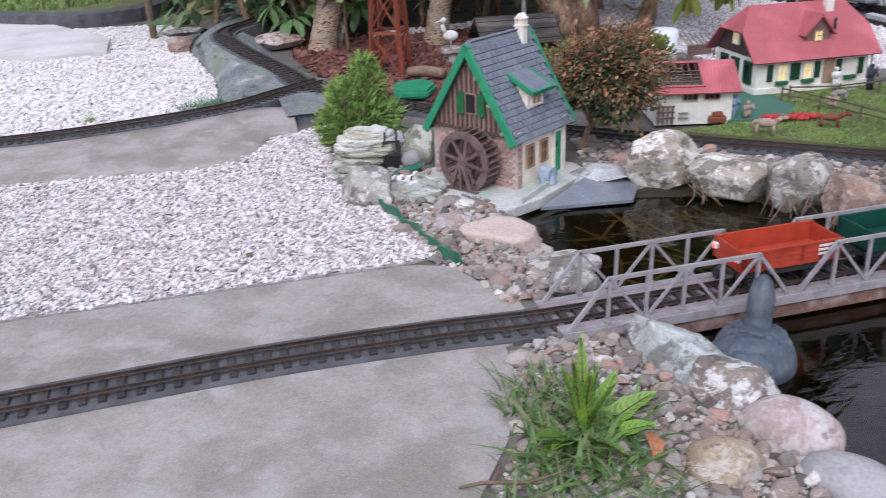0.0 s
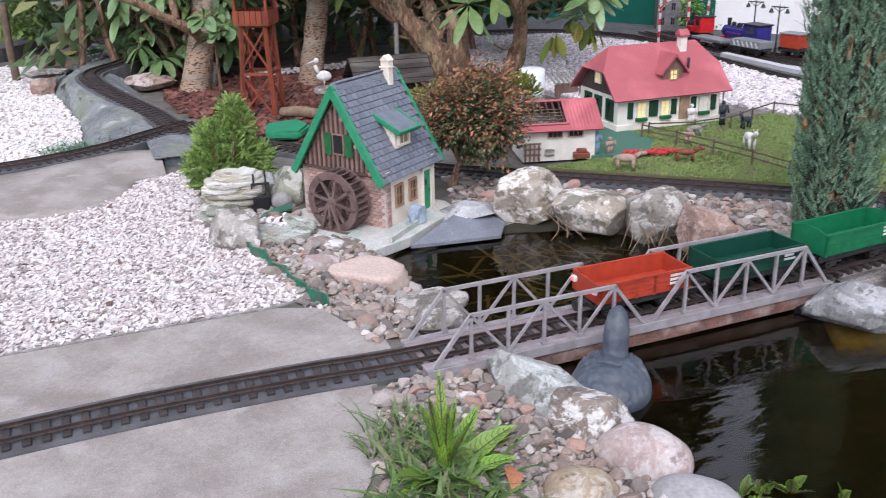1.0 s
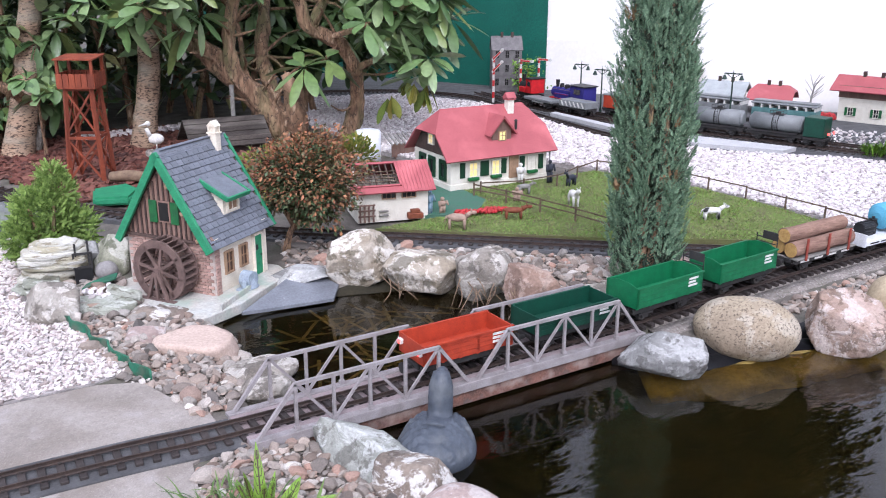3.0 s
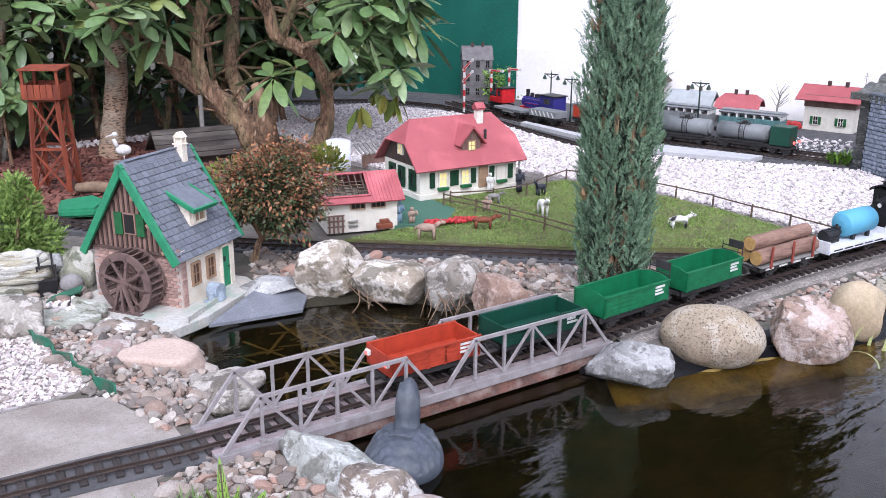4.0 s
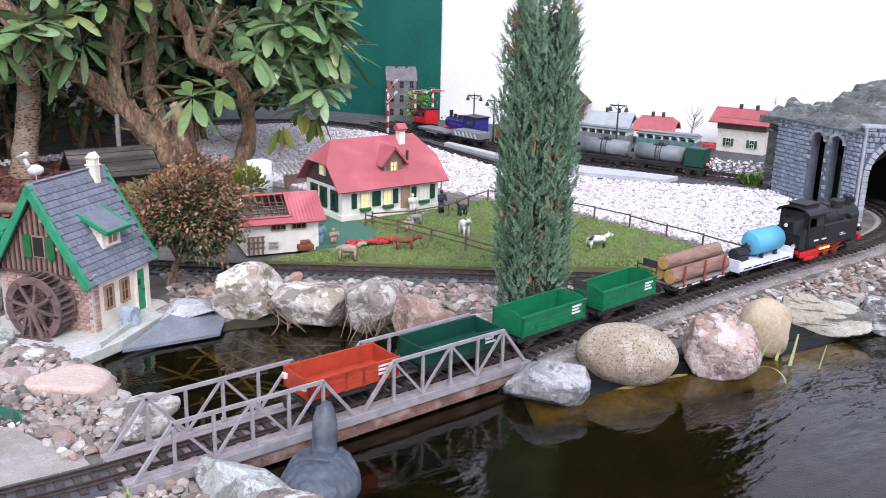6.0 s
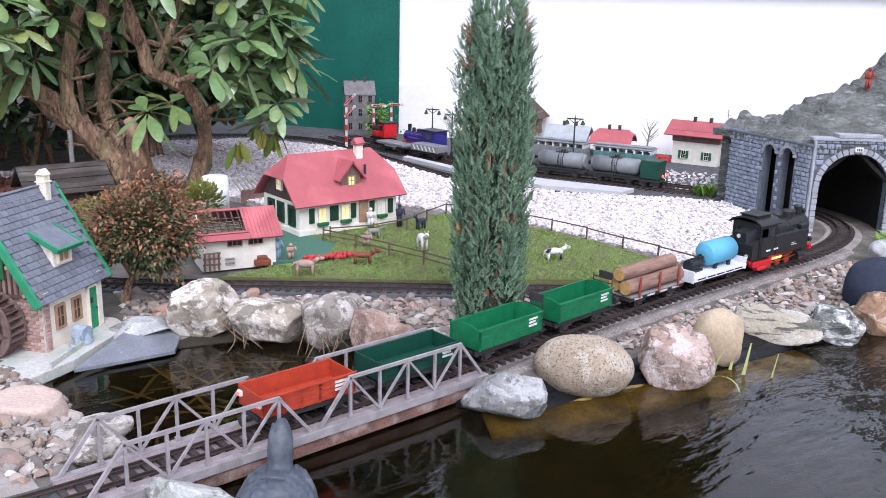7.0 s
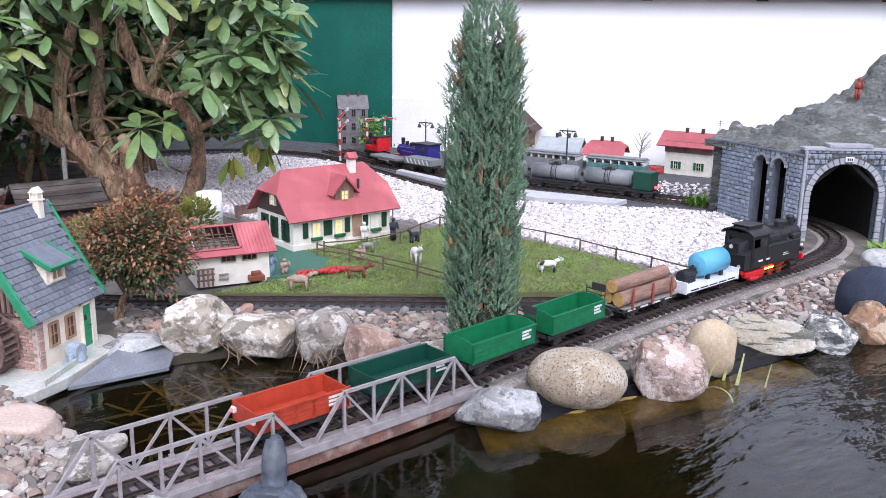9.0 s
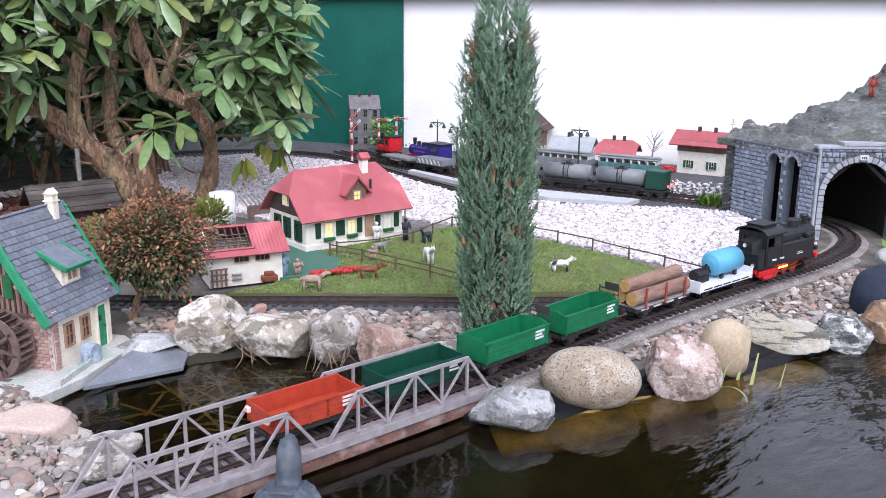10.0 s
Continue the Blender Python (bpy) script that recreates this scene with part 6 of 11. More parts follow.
# roof: two pitched boards, slates on them
OV, OF = 0.024, 0.026                              # eaves and gable overhang
pitch = math.atan2(MR - ME, MW / 2)
RL = ML + 2 * OF
run = (MW / 2) / math.cos(pitch) + OV
sl_bm = bmesh.new()
prism(sl_bm, [(-0.0095, 0, 0.0), (0.0095, 0, 0.0), (0.0095, 0.0225, 0.0035), (-0.0095, 0.0225, 0.0035)], (0, -0.0008, 0.0024))
sl_o = finish("slate", sl_bm, M["slate"])
SLATE = sl_o.data
bpy.data.objects.remove(sl_o)
for side in (0, 1):
    bm = bmesh.new()
    bx(bm, -OF, ML + OF, -run, 0.0, -0.008, -0.001)
    ob = part("roof", bm, M["dark_wood"], mill)
    base = Matrix.Translation((0, MW / 2, MR)) if side == 0 else Matrix.Translation((ML, MW / 2, MR)) @ pose(0, 0, 0, 0, 0, 180)
    ob.matrix_basis = base @ pose(0, 0, 0, math.degrees(pitch), 0, 0)
    for r in range(16):
        for c in range(14):
            x = -OF + 0.010 + c * 0.0203 + (r % 2) * 0.010
            if x < ML + OF - 0.004:
                o = new("slate", SLATE)
                o.parent = ob
                o.matrix_basis = pose(x, -run + r * 0.0172 - 0.002, -0.0022, random.uniform(-1.2, 1.2), 0, random.uniform(-2.0, 2.0) + 180) @ Matrix.Translation((0, -0.0215, 0)) @ Matrix.Diagonal((1, 1, 1, 1))
    bm = bmesh.new()
    bx(bm, -OF - 0.005, -OF + 0.005, -run - 0.004, 0.002, -0.016, 0.005, 0.001)
    part("barge_board", bm, M["green_trim"], ob, "bright green barge board")
    bm = bmesh.new()
    bx(bm, ML + OF - 0.004, ML + OF + 0.005, -run - 0.004, 0.002, -0.014, 0.005, 0.001)
    part("barge_board", bm, M["green_trim"], ob, "bright green barge board")
    bm = bmesh.new()
    for k in range(3):
        yy = -run * (0.30 + 0.28 * k)
        bx(bm, -OF - 0.004, 0.0, yy - 0.005, yy + 0.005, -0.024, -0.012, 0.001)
    part("purlin_end", bm, M["window_frame"], ob)
bm = bmesh.new()
prism(bm, [(-OF - 0.004, MW / 2 - 0.011, MR - 0.012), (-OF - 0.004, MW / 2, MR + 0.007), (-OF - 0.004, MW / 2 + 0.011, MR - 0.012)], (RL + 0.008, 0, 0))
part("ridge", bm, M["slate"], mill)
# dormer
bm = bmesh.new()
prism(bm, [(0.078, 0.022, 0.176), (0.078, 0.022, 0.240), (0.078, 0.098, 0.276), (0.078, 0.085, 0.262)], (0.068, 0, 0))
dorm = part("dormer", bm, M["cream"], mill, "cream dormer with slate top and green edges")
window(dorm, 0.112, 0.196, 0.036, 0.030, 0.022, M["cream"], M["window_frame"], 0.004, (1, 0))
bm = bmesh.new()
dmz = math.atan2(0.036, 0.076)
bx(bm, 0.066, 0.158, -0.022, 0.092, 0.0, 0.004)
dr_ = part("dormer_roof", bm, M["slate"], dorm)
dr_.matrix_basis = Matrix.Translation((0, 0.022, 0.241)) @ pose(0, 0, 0, math.degrees(dmz), 0, 0)
for x_ in (0.064, 0.154):
    bm = bmesh.new()
    bx(bm, x_, x_ + 0.006, -0.026, 0.088, -0.006, 0.007, 0.001)
    o = part("dormer_edge", bm, M["green_trim"], dorm, "green edging board")
    o.matrix_basis = Matrix.Translation((0, 0.022, 0.241)) @ pose(0, 0, 0, math.degrees(dmz), 0, 0)
bm = bmesh.new()
bx(bm, 0.064, 0.160, -0.028, -0.022, -0.006, 0.006, 0.001)
o = part("dormer_edge", bm, M["green_trim"], dorm)
o.matrix_basis = Matrix.Translation((0, 0.022, 0.241)) @ pose(0, 0, 0, math.degrees(dmz), 0, 0)
# chimney
bm = bmesh.new()
bx(bm, 0.180, 0.202, MW / 2 - 0.022, MW / 2 + 0.004, 0.27, 0.368, 0.002)
ch = part("chimney", bm, M["cream"], mill, "cream chimney with little gabled cap")
bm = bmesh.new()
for x_ in (0.181, 0.197):
    for y_ in (MW / 2 - 0.021, MW / 2 - 0.001):
        bx(bm, x_, x_ + 0.004, y_, y_ + 0.004, 0.368, 0.386)
bx(bm, 0.178, 0.204, MW / 2 - 0.024, MW / 2 + 0.006, 0.366, 0.369)
bx(bm, 0.185, 0.197, MW / 2 - 0.017, MW / 2 - 0.001, 0.368, 0.386)
prism(bm, [(0.1785, MW / 2 - 0.023, 0.385), (0.1785, MW / 2 + 0.005, 0.385), (0.1785, MW / 2 - 0.009, 0.399)], (0.025, 0, 0))
part("chimney_cap", bm, M["cream"], ch)
# wheel on the gable side
WR, WC = 0.078, Vector((-0.046, 0.112, 0.072))
bm = bmesh.new()
cy(bm, WC + Vector((-0.034, 0, 0)), WC + Vector((0.04, 0, 0)), 0.007, 0.007, 12)
cy(bm, WC + Vector((-0.028, 0, 0)), WC + Vector((-0.016, 0, 0)), 0.014, 0.014, 16)
wheel = part("water_wheel", bm, M["wheel_wood"], mill, "dark brown wooden water wheel")
for x_ in (-0.026, 0.022):
    bm = bmesh.new()
    ring = []
    for k in range(40):
        a = 2 * math.pi * k / 40
        ring.append([bm.verts.new(WC + Vector((x_ + dx, r * math.cos(a), r * math.sin(a)))) for r, dx in ((WR, 0), (WR, 0.005), (WR - 0.019, 0.005), (WR - 0.019, 0))])
    for k in range(40):
        a, b = ring[k], ring[(k + 1) % 40]
        for q in range(4):
            bm.faces.new((a[q], a[(q + 1) % 4], b[(q + 1) % 4], b[q]))
    part("rim", bm, M["wheel_wood"], wheel)
for k in range(8):
    a = 2 * math.pi * k / 8 + 0.2
    bm = bmesh.new()
    for x_ in (-0.0235, 0.0245):
        bar(bm, WC + Vector((x_, 0, 0)), WC + Vector((x_, (WR - 0.006) * math.cos(a), (WR - 0.006) * math.sin(a))), 0.005, 0.007)
    part("spoke", bm, M["wheel_wood"], wheel)
for k in range(28):
    a = 2 * math.pi * k / 28
    bm = bmesh.new()
    p0, p1 = WC + Vector((0, (WR - 0.02) * math.cos(a), (WR - 0.02) * math.sin(a))), WC + Vector((0, (WR + 0.001) * math.cos(a + 0.12), (WR + 0.001) * math.sin(a + 0.12)))
    d = p1 - p0
    prism(bm, [p0 + Vector((-0.022, 0, 0)), p0 + Vector((0.022, 0, 0)), p1 + Vector((0.022, 0, 0)), p1 + Vector((-0.022, 0, 0))], Vector((0, -d.z, d.y)).normalized() * 0.0025)
    part("paddle", bm, M["wheel_wood"], wheel)
for dy in (-0.026, 0.0, 0.026):
    bm = bmesh.new()
    bar(bm, WC + Vector((-0.036, dy * 0.2, 0)), (WC.x - 0.036, WC.y + dy * 1.2, -0.002), 0.007, 0.008)
    part("wheel_trestle", bm, M["wheel_wood"], mill)
bm = bmesh.new()
bx(bm, WC.x - 0.045, WC.x - 0.028, WC.y - 0.055, WC.y + 0.055, -0.006, 0.004, 0.001)
part("trestle_foot", bm, M["wheel_wood"], mill)
# yard platform of the mill
bm = bmesh.new()
prism(bm, [(-0.150, -0.062, -0.026), (-0.02, -0.085, -0.026), (0.22, -0.070, -0.026), (0.26, -0.01, -0.026), (0.25, 0.28, -0.026), (-0.01, 0.29, -0.026), (-0.150, 0.27, -0.026)], (0, 0, 0.029))
bmesh.ops.bevel(bm, geom=list(bm.edges), offset=0.003, segments=1, affect="EDGES")
plat = single("mill_platform", bm, M["plate_pale"], "pale painted base plate jutting over the pond", "base plate", m=MILL)
bm = bmesh.new()
for k in range(26):
    x = -0.078 + k * 0.0068
    bx(bm, x, x + 0.005, -0.074 + k * 0.0009, -0.068 + k * 0.0009, 0.001, 0.014 + 0.004 * random.random())
single("hedge_strip", bm, M["plate_pale"], "low moulded greenish border on the mill plate", "border", m=MILL)
bm = bmesh.new()
cy(bm, (0.080, -0.042, 0.0), (0.080, -0.032, 0.040), 0.022, 0.017, 16)
bx(bm, 0.050, 0.068, -0.050, -0.036, 0.0, 0.032, 0.004)
cy(bm, (0.080, -0.054, 0.026), (0.080, -0.024, 0.026), 0.021, 0.021, 18)
bx(bm, 0.046, 0.104, -0.056, -0.022, 0.0, 0.008, 0.003)
single("grindstone", bm, M["millstone"], "small bluish millstone figure by the mill door", "millstone", m=MILL)
gate = thing("sluice_gate", pose(-0.062, 1.028, -0.022, 0, 0, -6), "small black sluice gate in the rocks", "sluice gate")
for x_, top in ((-0.018, 0.106), (0.013, 0.112)):
    bm = bmesh.new()
    bx(bm, x_, x_ + 0.005, -0.003, 0.003, -0.01, top, 0.001)
    part("post", bm, M["black_matt"], gate)
bm = bmesh.new()
for x0, x1, z0, z1 in ((-0.024, 0.024, 0.040, 0.046), (-0.024, 0.024, 0.076, 0.082), (-0.024, -0.019, 0.046, 0.076), (0.019, 0.024, 0.046, 0.076)):
    bx(bm, x0, x1, -0.0055, -0.0032, z0, z1)
part("gate_frame", bm, M["black_matt"], gate)
bm = bmesh.new()
bx(bm, -0.022, 0.022, -0.0052, -0.0032, 0.0, 0.039)
part("gate_leaf", bm, M["black"], gate)
bm = bmesh.new()
prism(bm, [(-0.086, 0.942, -0.012), (0.000, 0.958, -0.006), (0.012, 0.984, 0.0), (-0.022, 0.980, -0.004), (-0.070, 0.966, -0.010)], (0, 0, 0.006))
bmesh.ops.bevel(bm, geom=list(bm.edges), offset=0.0015, segments=1, affect="EDGES")
single("green_board", bm, M["edging_green"], "broken green board lying between the rocks", "board")
bm = bmesh.new()
bx(bm, -0.048, 0.048, -0.008, 0.008, -0.03, 0.020, 0.004)
for v in bm.verts:
    v.co += Vector((0, 0.003, 0.002)) * noise.noise(v.co * 60)
single("edge_block", bm, S["strata_green"], "low mossy green edge block beside the mill wheel", "edge block", m=pose(-0.008, 0.832, -0.004, 0, 4, -52))
bm = bmesh.new()
prism(bm, [(0.22, 0.655, -0.045), (0.30, 0.655, -0.050), (0.455, 0.635, -0.050), (0.50, 0.70, -0.042), (0.47, 0.79, -0.026), (0.385, 0.765, -0.022)], (0, 0, 0.008))
bmesh.ops.triangulate(bm, faces=[f for f in bm.faces if len(f.verts) > 4])
single("slate_slab", bm, M["slate_plate"], "flat bluish slate slab at the waterline", "slate slab")


# ---------- farmhouse ----------
FARM = pose(1.222, 1.288, -0.004, 0, 0, -2.5)
farm = thing("farmhouse", FARM, "model farmhouse with red roof, cream walls and dark shutters", "model building")
HL, HD, HE, HR = 0.412, 0.262, 0.115, 0.268
bm = bmesh.new()
bx(bm, -0.004, HL + 0.004, -0.004, HD + 0.004, -0.012, 0.020, 0.002)
part("plinth", bm, M["white_render"], farm)
bm = bmesh.new()
bx(bm, 0, HL, 0, HD, 0.018, HE)
part("wall", bm, M["white_render"], farm, "cream plaster walls")
bm = bmesh.new()
hy = HD / 2
prism(bm, [(-0.002, 0.0, HE), (-0.002, HD, HE), (-0.002, hy + 0.06, HR - 0.065), (-0.002, hy - 0.06, HR - 0.065)], (HL + 0.004, 0, 0))
gab = part("gable", bm, M["dark_wood"], farm, "dark boarded gable")
wr_ = turned(window(farm, 0.0, 0.0, 0.03, 0.032, 0.0, M["white_render"], M["yellow_lit"], 0.004), pose(-0.003, hy, 0.148, 0, 0, -90))
# roof with clipped gable ends
o_, g_ = 0.030, 0.030
zE, zK = HE - 0.006, HR - 0.075
kf = (zK - zE) / (HR - zE)
yF, yB = -o_, HD + o_
yFk, yBk = yF + (hy - yF) * kf, yB - (yB - hy) * kf
bm = bmesh.new()


def shell(bm, quads, t=0.006):
    """Thin roof planes with thickness."""
    for q in quads:
        n = (Vector(q[1]) - Vector(q[0])).cross(Vector(q[2]) - Vector(q[0])).normalized()
        if n.z < 0:
            n.negate()
        prism(bm, [Vector(p) - n * t for p in q], n * t)


A = [(-g_, yF, zE), (HL + g_, yF, zE), (HL + g_, yFk, zK), (HL + g_ - 0.06, hy, HR), (-g_ + 0.06, hy, HR), (-g_, yFk, zK)]
B = [(-g_, yB, zE), (HL + g_, yB, zE), (HL + g_, yBk, zK), (HL + g_ - 0.06, hy, HR), (-g_ + 0.06, hy, HR), (-g_, yBk, zK)]
C1 = [(-g_, yFk, zK), (-g_, yBk, zK), (-g_ + 0.06, hy, HR)]
C2 = [(HL + g_, yFk, zK), (HL + g_, yBk, zK), (HL + g_ - 0.06, hy, HR)]
shell(bm, [A, B, C1, C2])
part("roof", bm, M["red_roof"], farm, "matt red roof with clipped gables")
for x_, w_, mt in ((0.048, 0.0, 0), (0.092, 0.030, 1), (0.138, 0.0, 0), (0.186, 0.030, 1)):
    if mt:
        window(farm, x_, 0.042, 0.030, 0.048, 0.0, M["white_render"], M["yellow_lit"], 0.003, (1, 1))
for x_ in (0.048, 0.133, 0.147, 0.222, 0.302, 0.385):
    bm = bmesh.new()
    bx(bm, x_ - 0.010, x_ + 0.010, -0.006, 0.001, 0.040, 0.094, 0.001)
    part("shutter", bm, M["shutter_dark"], farm, "dark green shutter")
window(farm, 0.344, 0.042, 0.034, 0.048, 0.0, M["white_render"], M["white_render"], 0.003, (1, 1))
bm = bmesh.new()
bx(bm, 0.245, 0.285, -0.005, 0.001, 0.018, 0.100, 0.001)
part("door", bm, M["window_frame"], farm, "brown front door")
for x_ in (0.09, 0.186, 0.344):
    bm = bmesh.new()
    bx(bm, x_ - 0.022, x_ + 0.022, -0.016, -0.002, 0.028, 0.040, 0.002)
    part("flower_box", bm, M["green_dark"], farm)
for y_ in (0.05, 0.13, 0.20):
    turned(window(farm, 0, 0, 0.024, 0.05, 0, M["shutter_dark"], M["glass_dark"], 0.012, (0, 0)), pose(0.0, y_, 0.040, 0, 0, -90))
# dormer and chimney
bm = bmesh.new()
prism(bm, [(0.185, 0.020, 0.150), (0.265, 0.020, 0.150), (0.265, 0.020, 0.195), (0.225, 0.020, 0.238), (0.185, 0.020, 0.195)], (0, 0.10, 0))
dmr = part("dormer", bm, M["timber"], farm, "brown boarded dormer")
window(dmr, 0.225, 0.158, 0.026, 0.030, 0.020, M["window_frame"], M["yellow_lit"], 0.003)
bm = bmesh.new()
shell(bm, [[(0.164, 0.004, 0.178), (0.164, 0.125, 0.178), (0.225, 0.125, 0.246), (0.225, 0.004, 0.246)], [(0.286, 0.004, 0.178), (0.286, 0.125, 0.178), (0.225, 0.125, 0.246), (0.225, 0.004, 0.246)]])
part("dormer_roof", bm, M["red_roof"], dmr)
bm = bmesh.new()
bx(bm, 0.300, 0.328, hy - 0.034, hy - 0.008, 0.22, 0.285, 0.002)
chm = part("chimney", bm, M["white_render"], farm, "white chimney with red cap")
bm = bmesh.new()
bx(bm, 0.296, 0.332, hy - 0.038, hy - 0.004, 0.285, 0.290)
prism(bm, [(0.294, hy - 0.040, 0.292), (0.294, hy - 0.002, 0.292), (0.294, hy - 0.021, 0.312)], (0.040, 0, 0))
part("chimney_cap", bm, M["red_roof"], chm)
bm = bmesh.new()
cy(bm, (0.305, 0.05, 0.17), (0.305, 0.05, 0.215), 0.005, 0.005, 8)
cy(bm, (0.305, 0.05, 0.215), (0.305, 0.05, 0.222), 0.008, 0.002, 8)
part("stove_pipe", bm, M["black_matt"], farm)
bm = bmesh.new()
cy(bm, (HL + 0.006, -0.012, 0.0), (HL + 0.006, -0.012, 0.105), 0.003, 0.003, 8)
part("downpipe", bm, M["figure_grey"], farm)

# ---------- low barn with open rafters ----------
BARN = pose(0.770, 1.118, -0.004, 0, 0, -15)
barn = thing("barn", BARN, "low white model barn with red roof partly stripped to its rafters", "model building")
BL, BD, BE, BR = 0.228, 0.17, 0.102, 0.164
bm = bmesh.new()
for y0, y1 in ((0.0, 0.006), (BD - 0.006, BD)):
    bx(bm, 0, BL, y0, y1, -0.01, BE)
for x0 in (0.0, BL - 0.006):
    prism(bm, [(x0, 0.006, -0.01), (x0, BD - 0.006, -0.01), (x0, BD - 0.006, BE), (x0, BD / 2, BR - 0.010), (x0, 0.006, BE)], (0.006, 0, 0))
part("wall", bm, M["white_render"], barn)
bm = bmesh.new()
bx(bm, 0.006, BL - 0.006, 0.006, BD - 0.006, 0.052, 0.058)
part("loft_floor", bm, M["dark_wood"], barn, "dark loft floor")
pb = math.atan2(BR - BE + 0.012, BD / 2 + 0.025)
RUN = (BD / 2 + 0.025) / math.cos(pb)
slope = Matrix.Translation((0, BD / 2, BR)) @ pose(0, 0, 0, math.degrees(pb), 0, 0)
back = Matrix.Translation((BL, BD / 2, BR)) @ pose(0, 0, 0, math.degrees(pb), 0, 180)
bm = bmesh.new()
bx(bm, 0.138, BL + 0.02, -RUN, 0.0, -0.005, 0.0)
bx(bm, -0.02, 0.138, -RUN, -RUN + 0.028, -0.005, 0.0)
bx(bm, -0.02, -0.002, -RUN + 0.028, 0.0, -0.005, 0.0)
bx(bm, -0.002, 0.138, -0.008, 0.0, -0.005, 0.0)
turned(part("roof", bm, M["red_roof"], barn, "matt red sheet left round the open rafters"), slope)
bm = bmesh.new()
bx(bm, -0.02, BL + 0.02, -RUN, 0.0, -0.005, 0.0)
turned(part("roof", bm, M["red_roof"], barn), back)
for k in range(9):
    bm = bmesh.new()
    bx(bm, 0.146 + k * 0.0115, 0.1472 + k * 0.0115, -RUN + 0.002, -0.004, 0.0, 0.0016)
    turned(part("seam", bm, M["red_roof"], barn), slope)
for k in range(7):
    bm = bmesh.new()
    bx(bm, 0.004 + k * 0.0205, 0.0085 + k * 0.0205, -RUN + 0.026, -0.006, -0.010, -0.004)
    turned(part("rafter", bm, M["dark_wood"], barn), slope)
for k in range(5):
    bm = bmesh.new()
    bx(bm, -0.002, 0.138, -RUN + 0.034 + k * 0.014, -RUN + 0.0365 + k * 0.014, -0.004, -0.001)
    turned(part("batten", bm, M["fence_wood"], barn), slope)
for a, b, c, d in ((0.136, 0.142, -RUN + 0.024, -0.002), (-0.006, 0.142, -RUN + 0.024, -RUN + 0.030)):
    bm = bmesh.new()
    bx(bm, a, b, c, d, 0.0, 0.004)
    turned(part("roof_edge", bm, M["red_roof"], barn), slope)
for x_ in (0.10, 0.165):
    window(barn, x_, 0.066, 0.042, 0.016, 0.0, M["window_frame"], M["glass_dark"], 0.0025, (2, 0))
bm = bmesh.new()
for z_ in (0.010, 0.024):
    bx(bm, 0.068, 0.098, -0.010, 0.0, z_, z_ + 0.004, 0.001)
part("trough", bm, M["figure_grey"], barn, "small grey wall shelves")
for k in range(4):
    bm = bmesh.new()
    bx(bm, 0.004 + k * 0.014, 0.009 + k * 0.014, -0.012, -0.006, -0.006, 0.050)
    part("stall_post", bm, M["timber"], barn)
for z_ in (0.012, 0.030, 0.047):
    bm = bmesh.new()
    bx(bm, 0.0, 0.054, -0.014, -0.011, z_, z_ + 0.005)
    part("stall_rail", bm, M["timber"], barn)
bm = bmesh.new()
bx(bm, 0.095, 0.145, -0.028, -0.006, 0.0, 0.018, 0.002)
single("crate", bm, M["figure_brown"], "low brown crate by the barn wall", "crate", m=BARN @ pose(0.06, -0.004, 0))
bm = bmesh.new()
bx(bm, 0.105, 0.135, -0.026, -0.008, 0.018, 0.030, 0.002)
single("crate", bm, M["figure_brown"], "small brown crate standing on another crate", "crate", m=BARN @ pose(0.06, -0.004, 0))
bm = bmesh.new()
cy(bm, (1.165, 1.80, -0.02), (1.165, 1.80, 0.132), 0.051, 0.051, 28)
ball(bm, (1.165, 1.80, 0.132), (0.051, 0.051, 0.010), 3)
single("white_silo", bm, M["white_paint"], "white round silo behind the barn", "silo", smooth=True)


# small wooden shelter behind the farm
hut = thing("wooden_shelter", pose(1.335, 1.90, -0.012, 0, 0, -10), "small open brown wooden shelter with slatted grey roof", "model building")
bm = bmesh.new()
bx(bm, 0, 0.10, 0.02, 0.026, 0, 0.055, 0.001)
bx(bm, 0.094, 0.10, 0.026, 0.08, 0, 0.05, 0.001)
part("wall", bm, M["timber"], hut)
for x_ in (0.002, 0.094):
    bm = bmesh.new()
    bx(bm, x_, x_ + 0.005, -0.012, -0.007, 0, 0.062)
    part("post", bm, M["timber"], hut)
for k in range(7):
    bm = bmesh.new()
    bar(bm, (-0.012 + k * 0.020, -0.025, 0.060), (-0.012 + k * 0.020, 0.085, 0.088), 0.008, 0.003)
    part("roof_slat", bm, M["figure_grey"], hut)


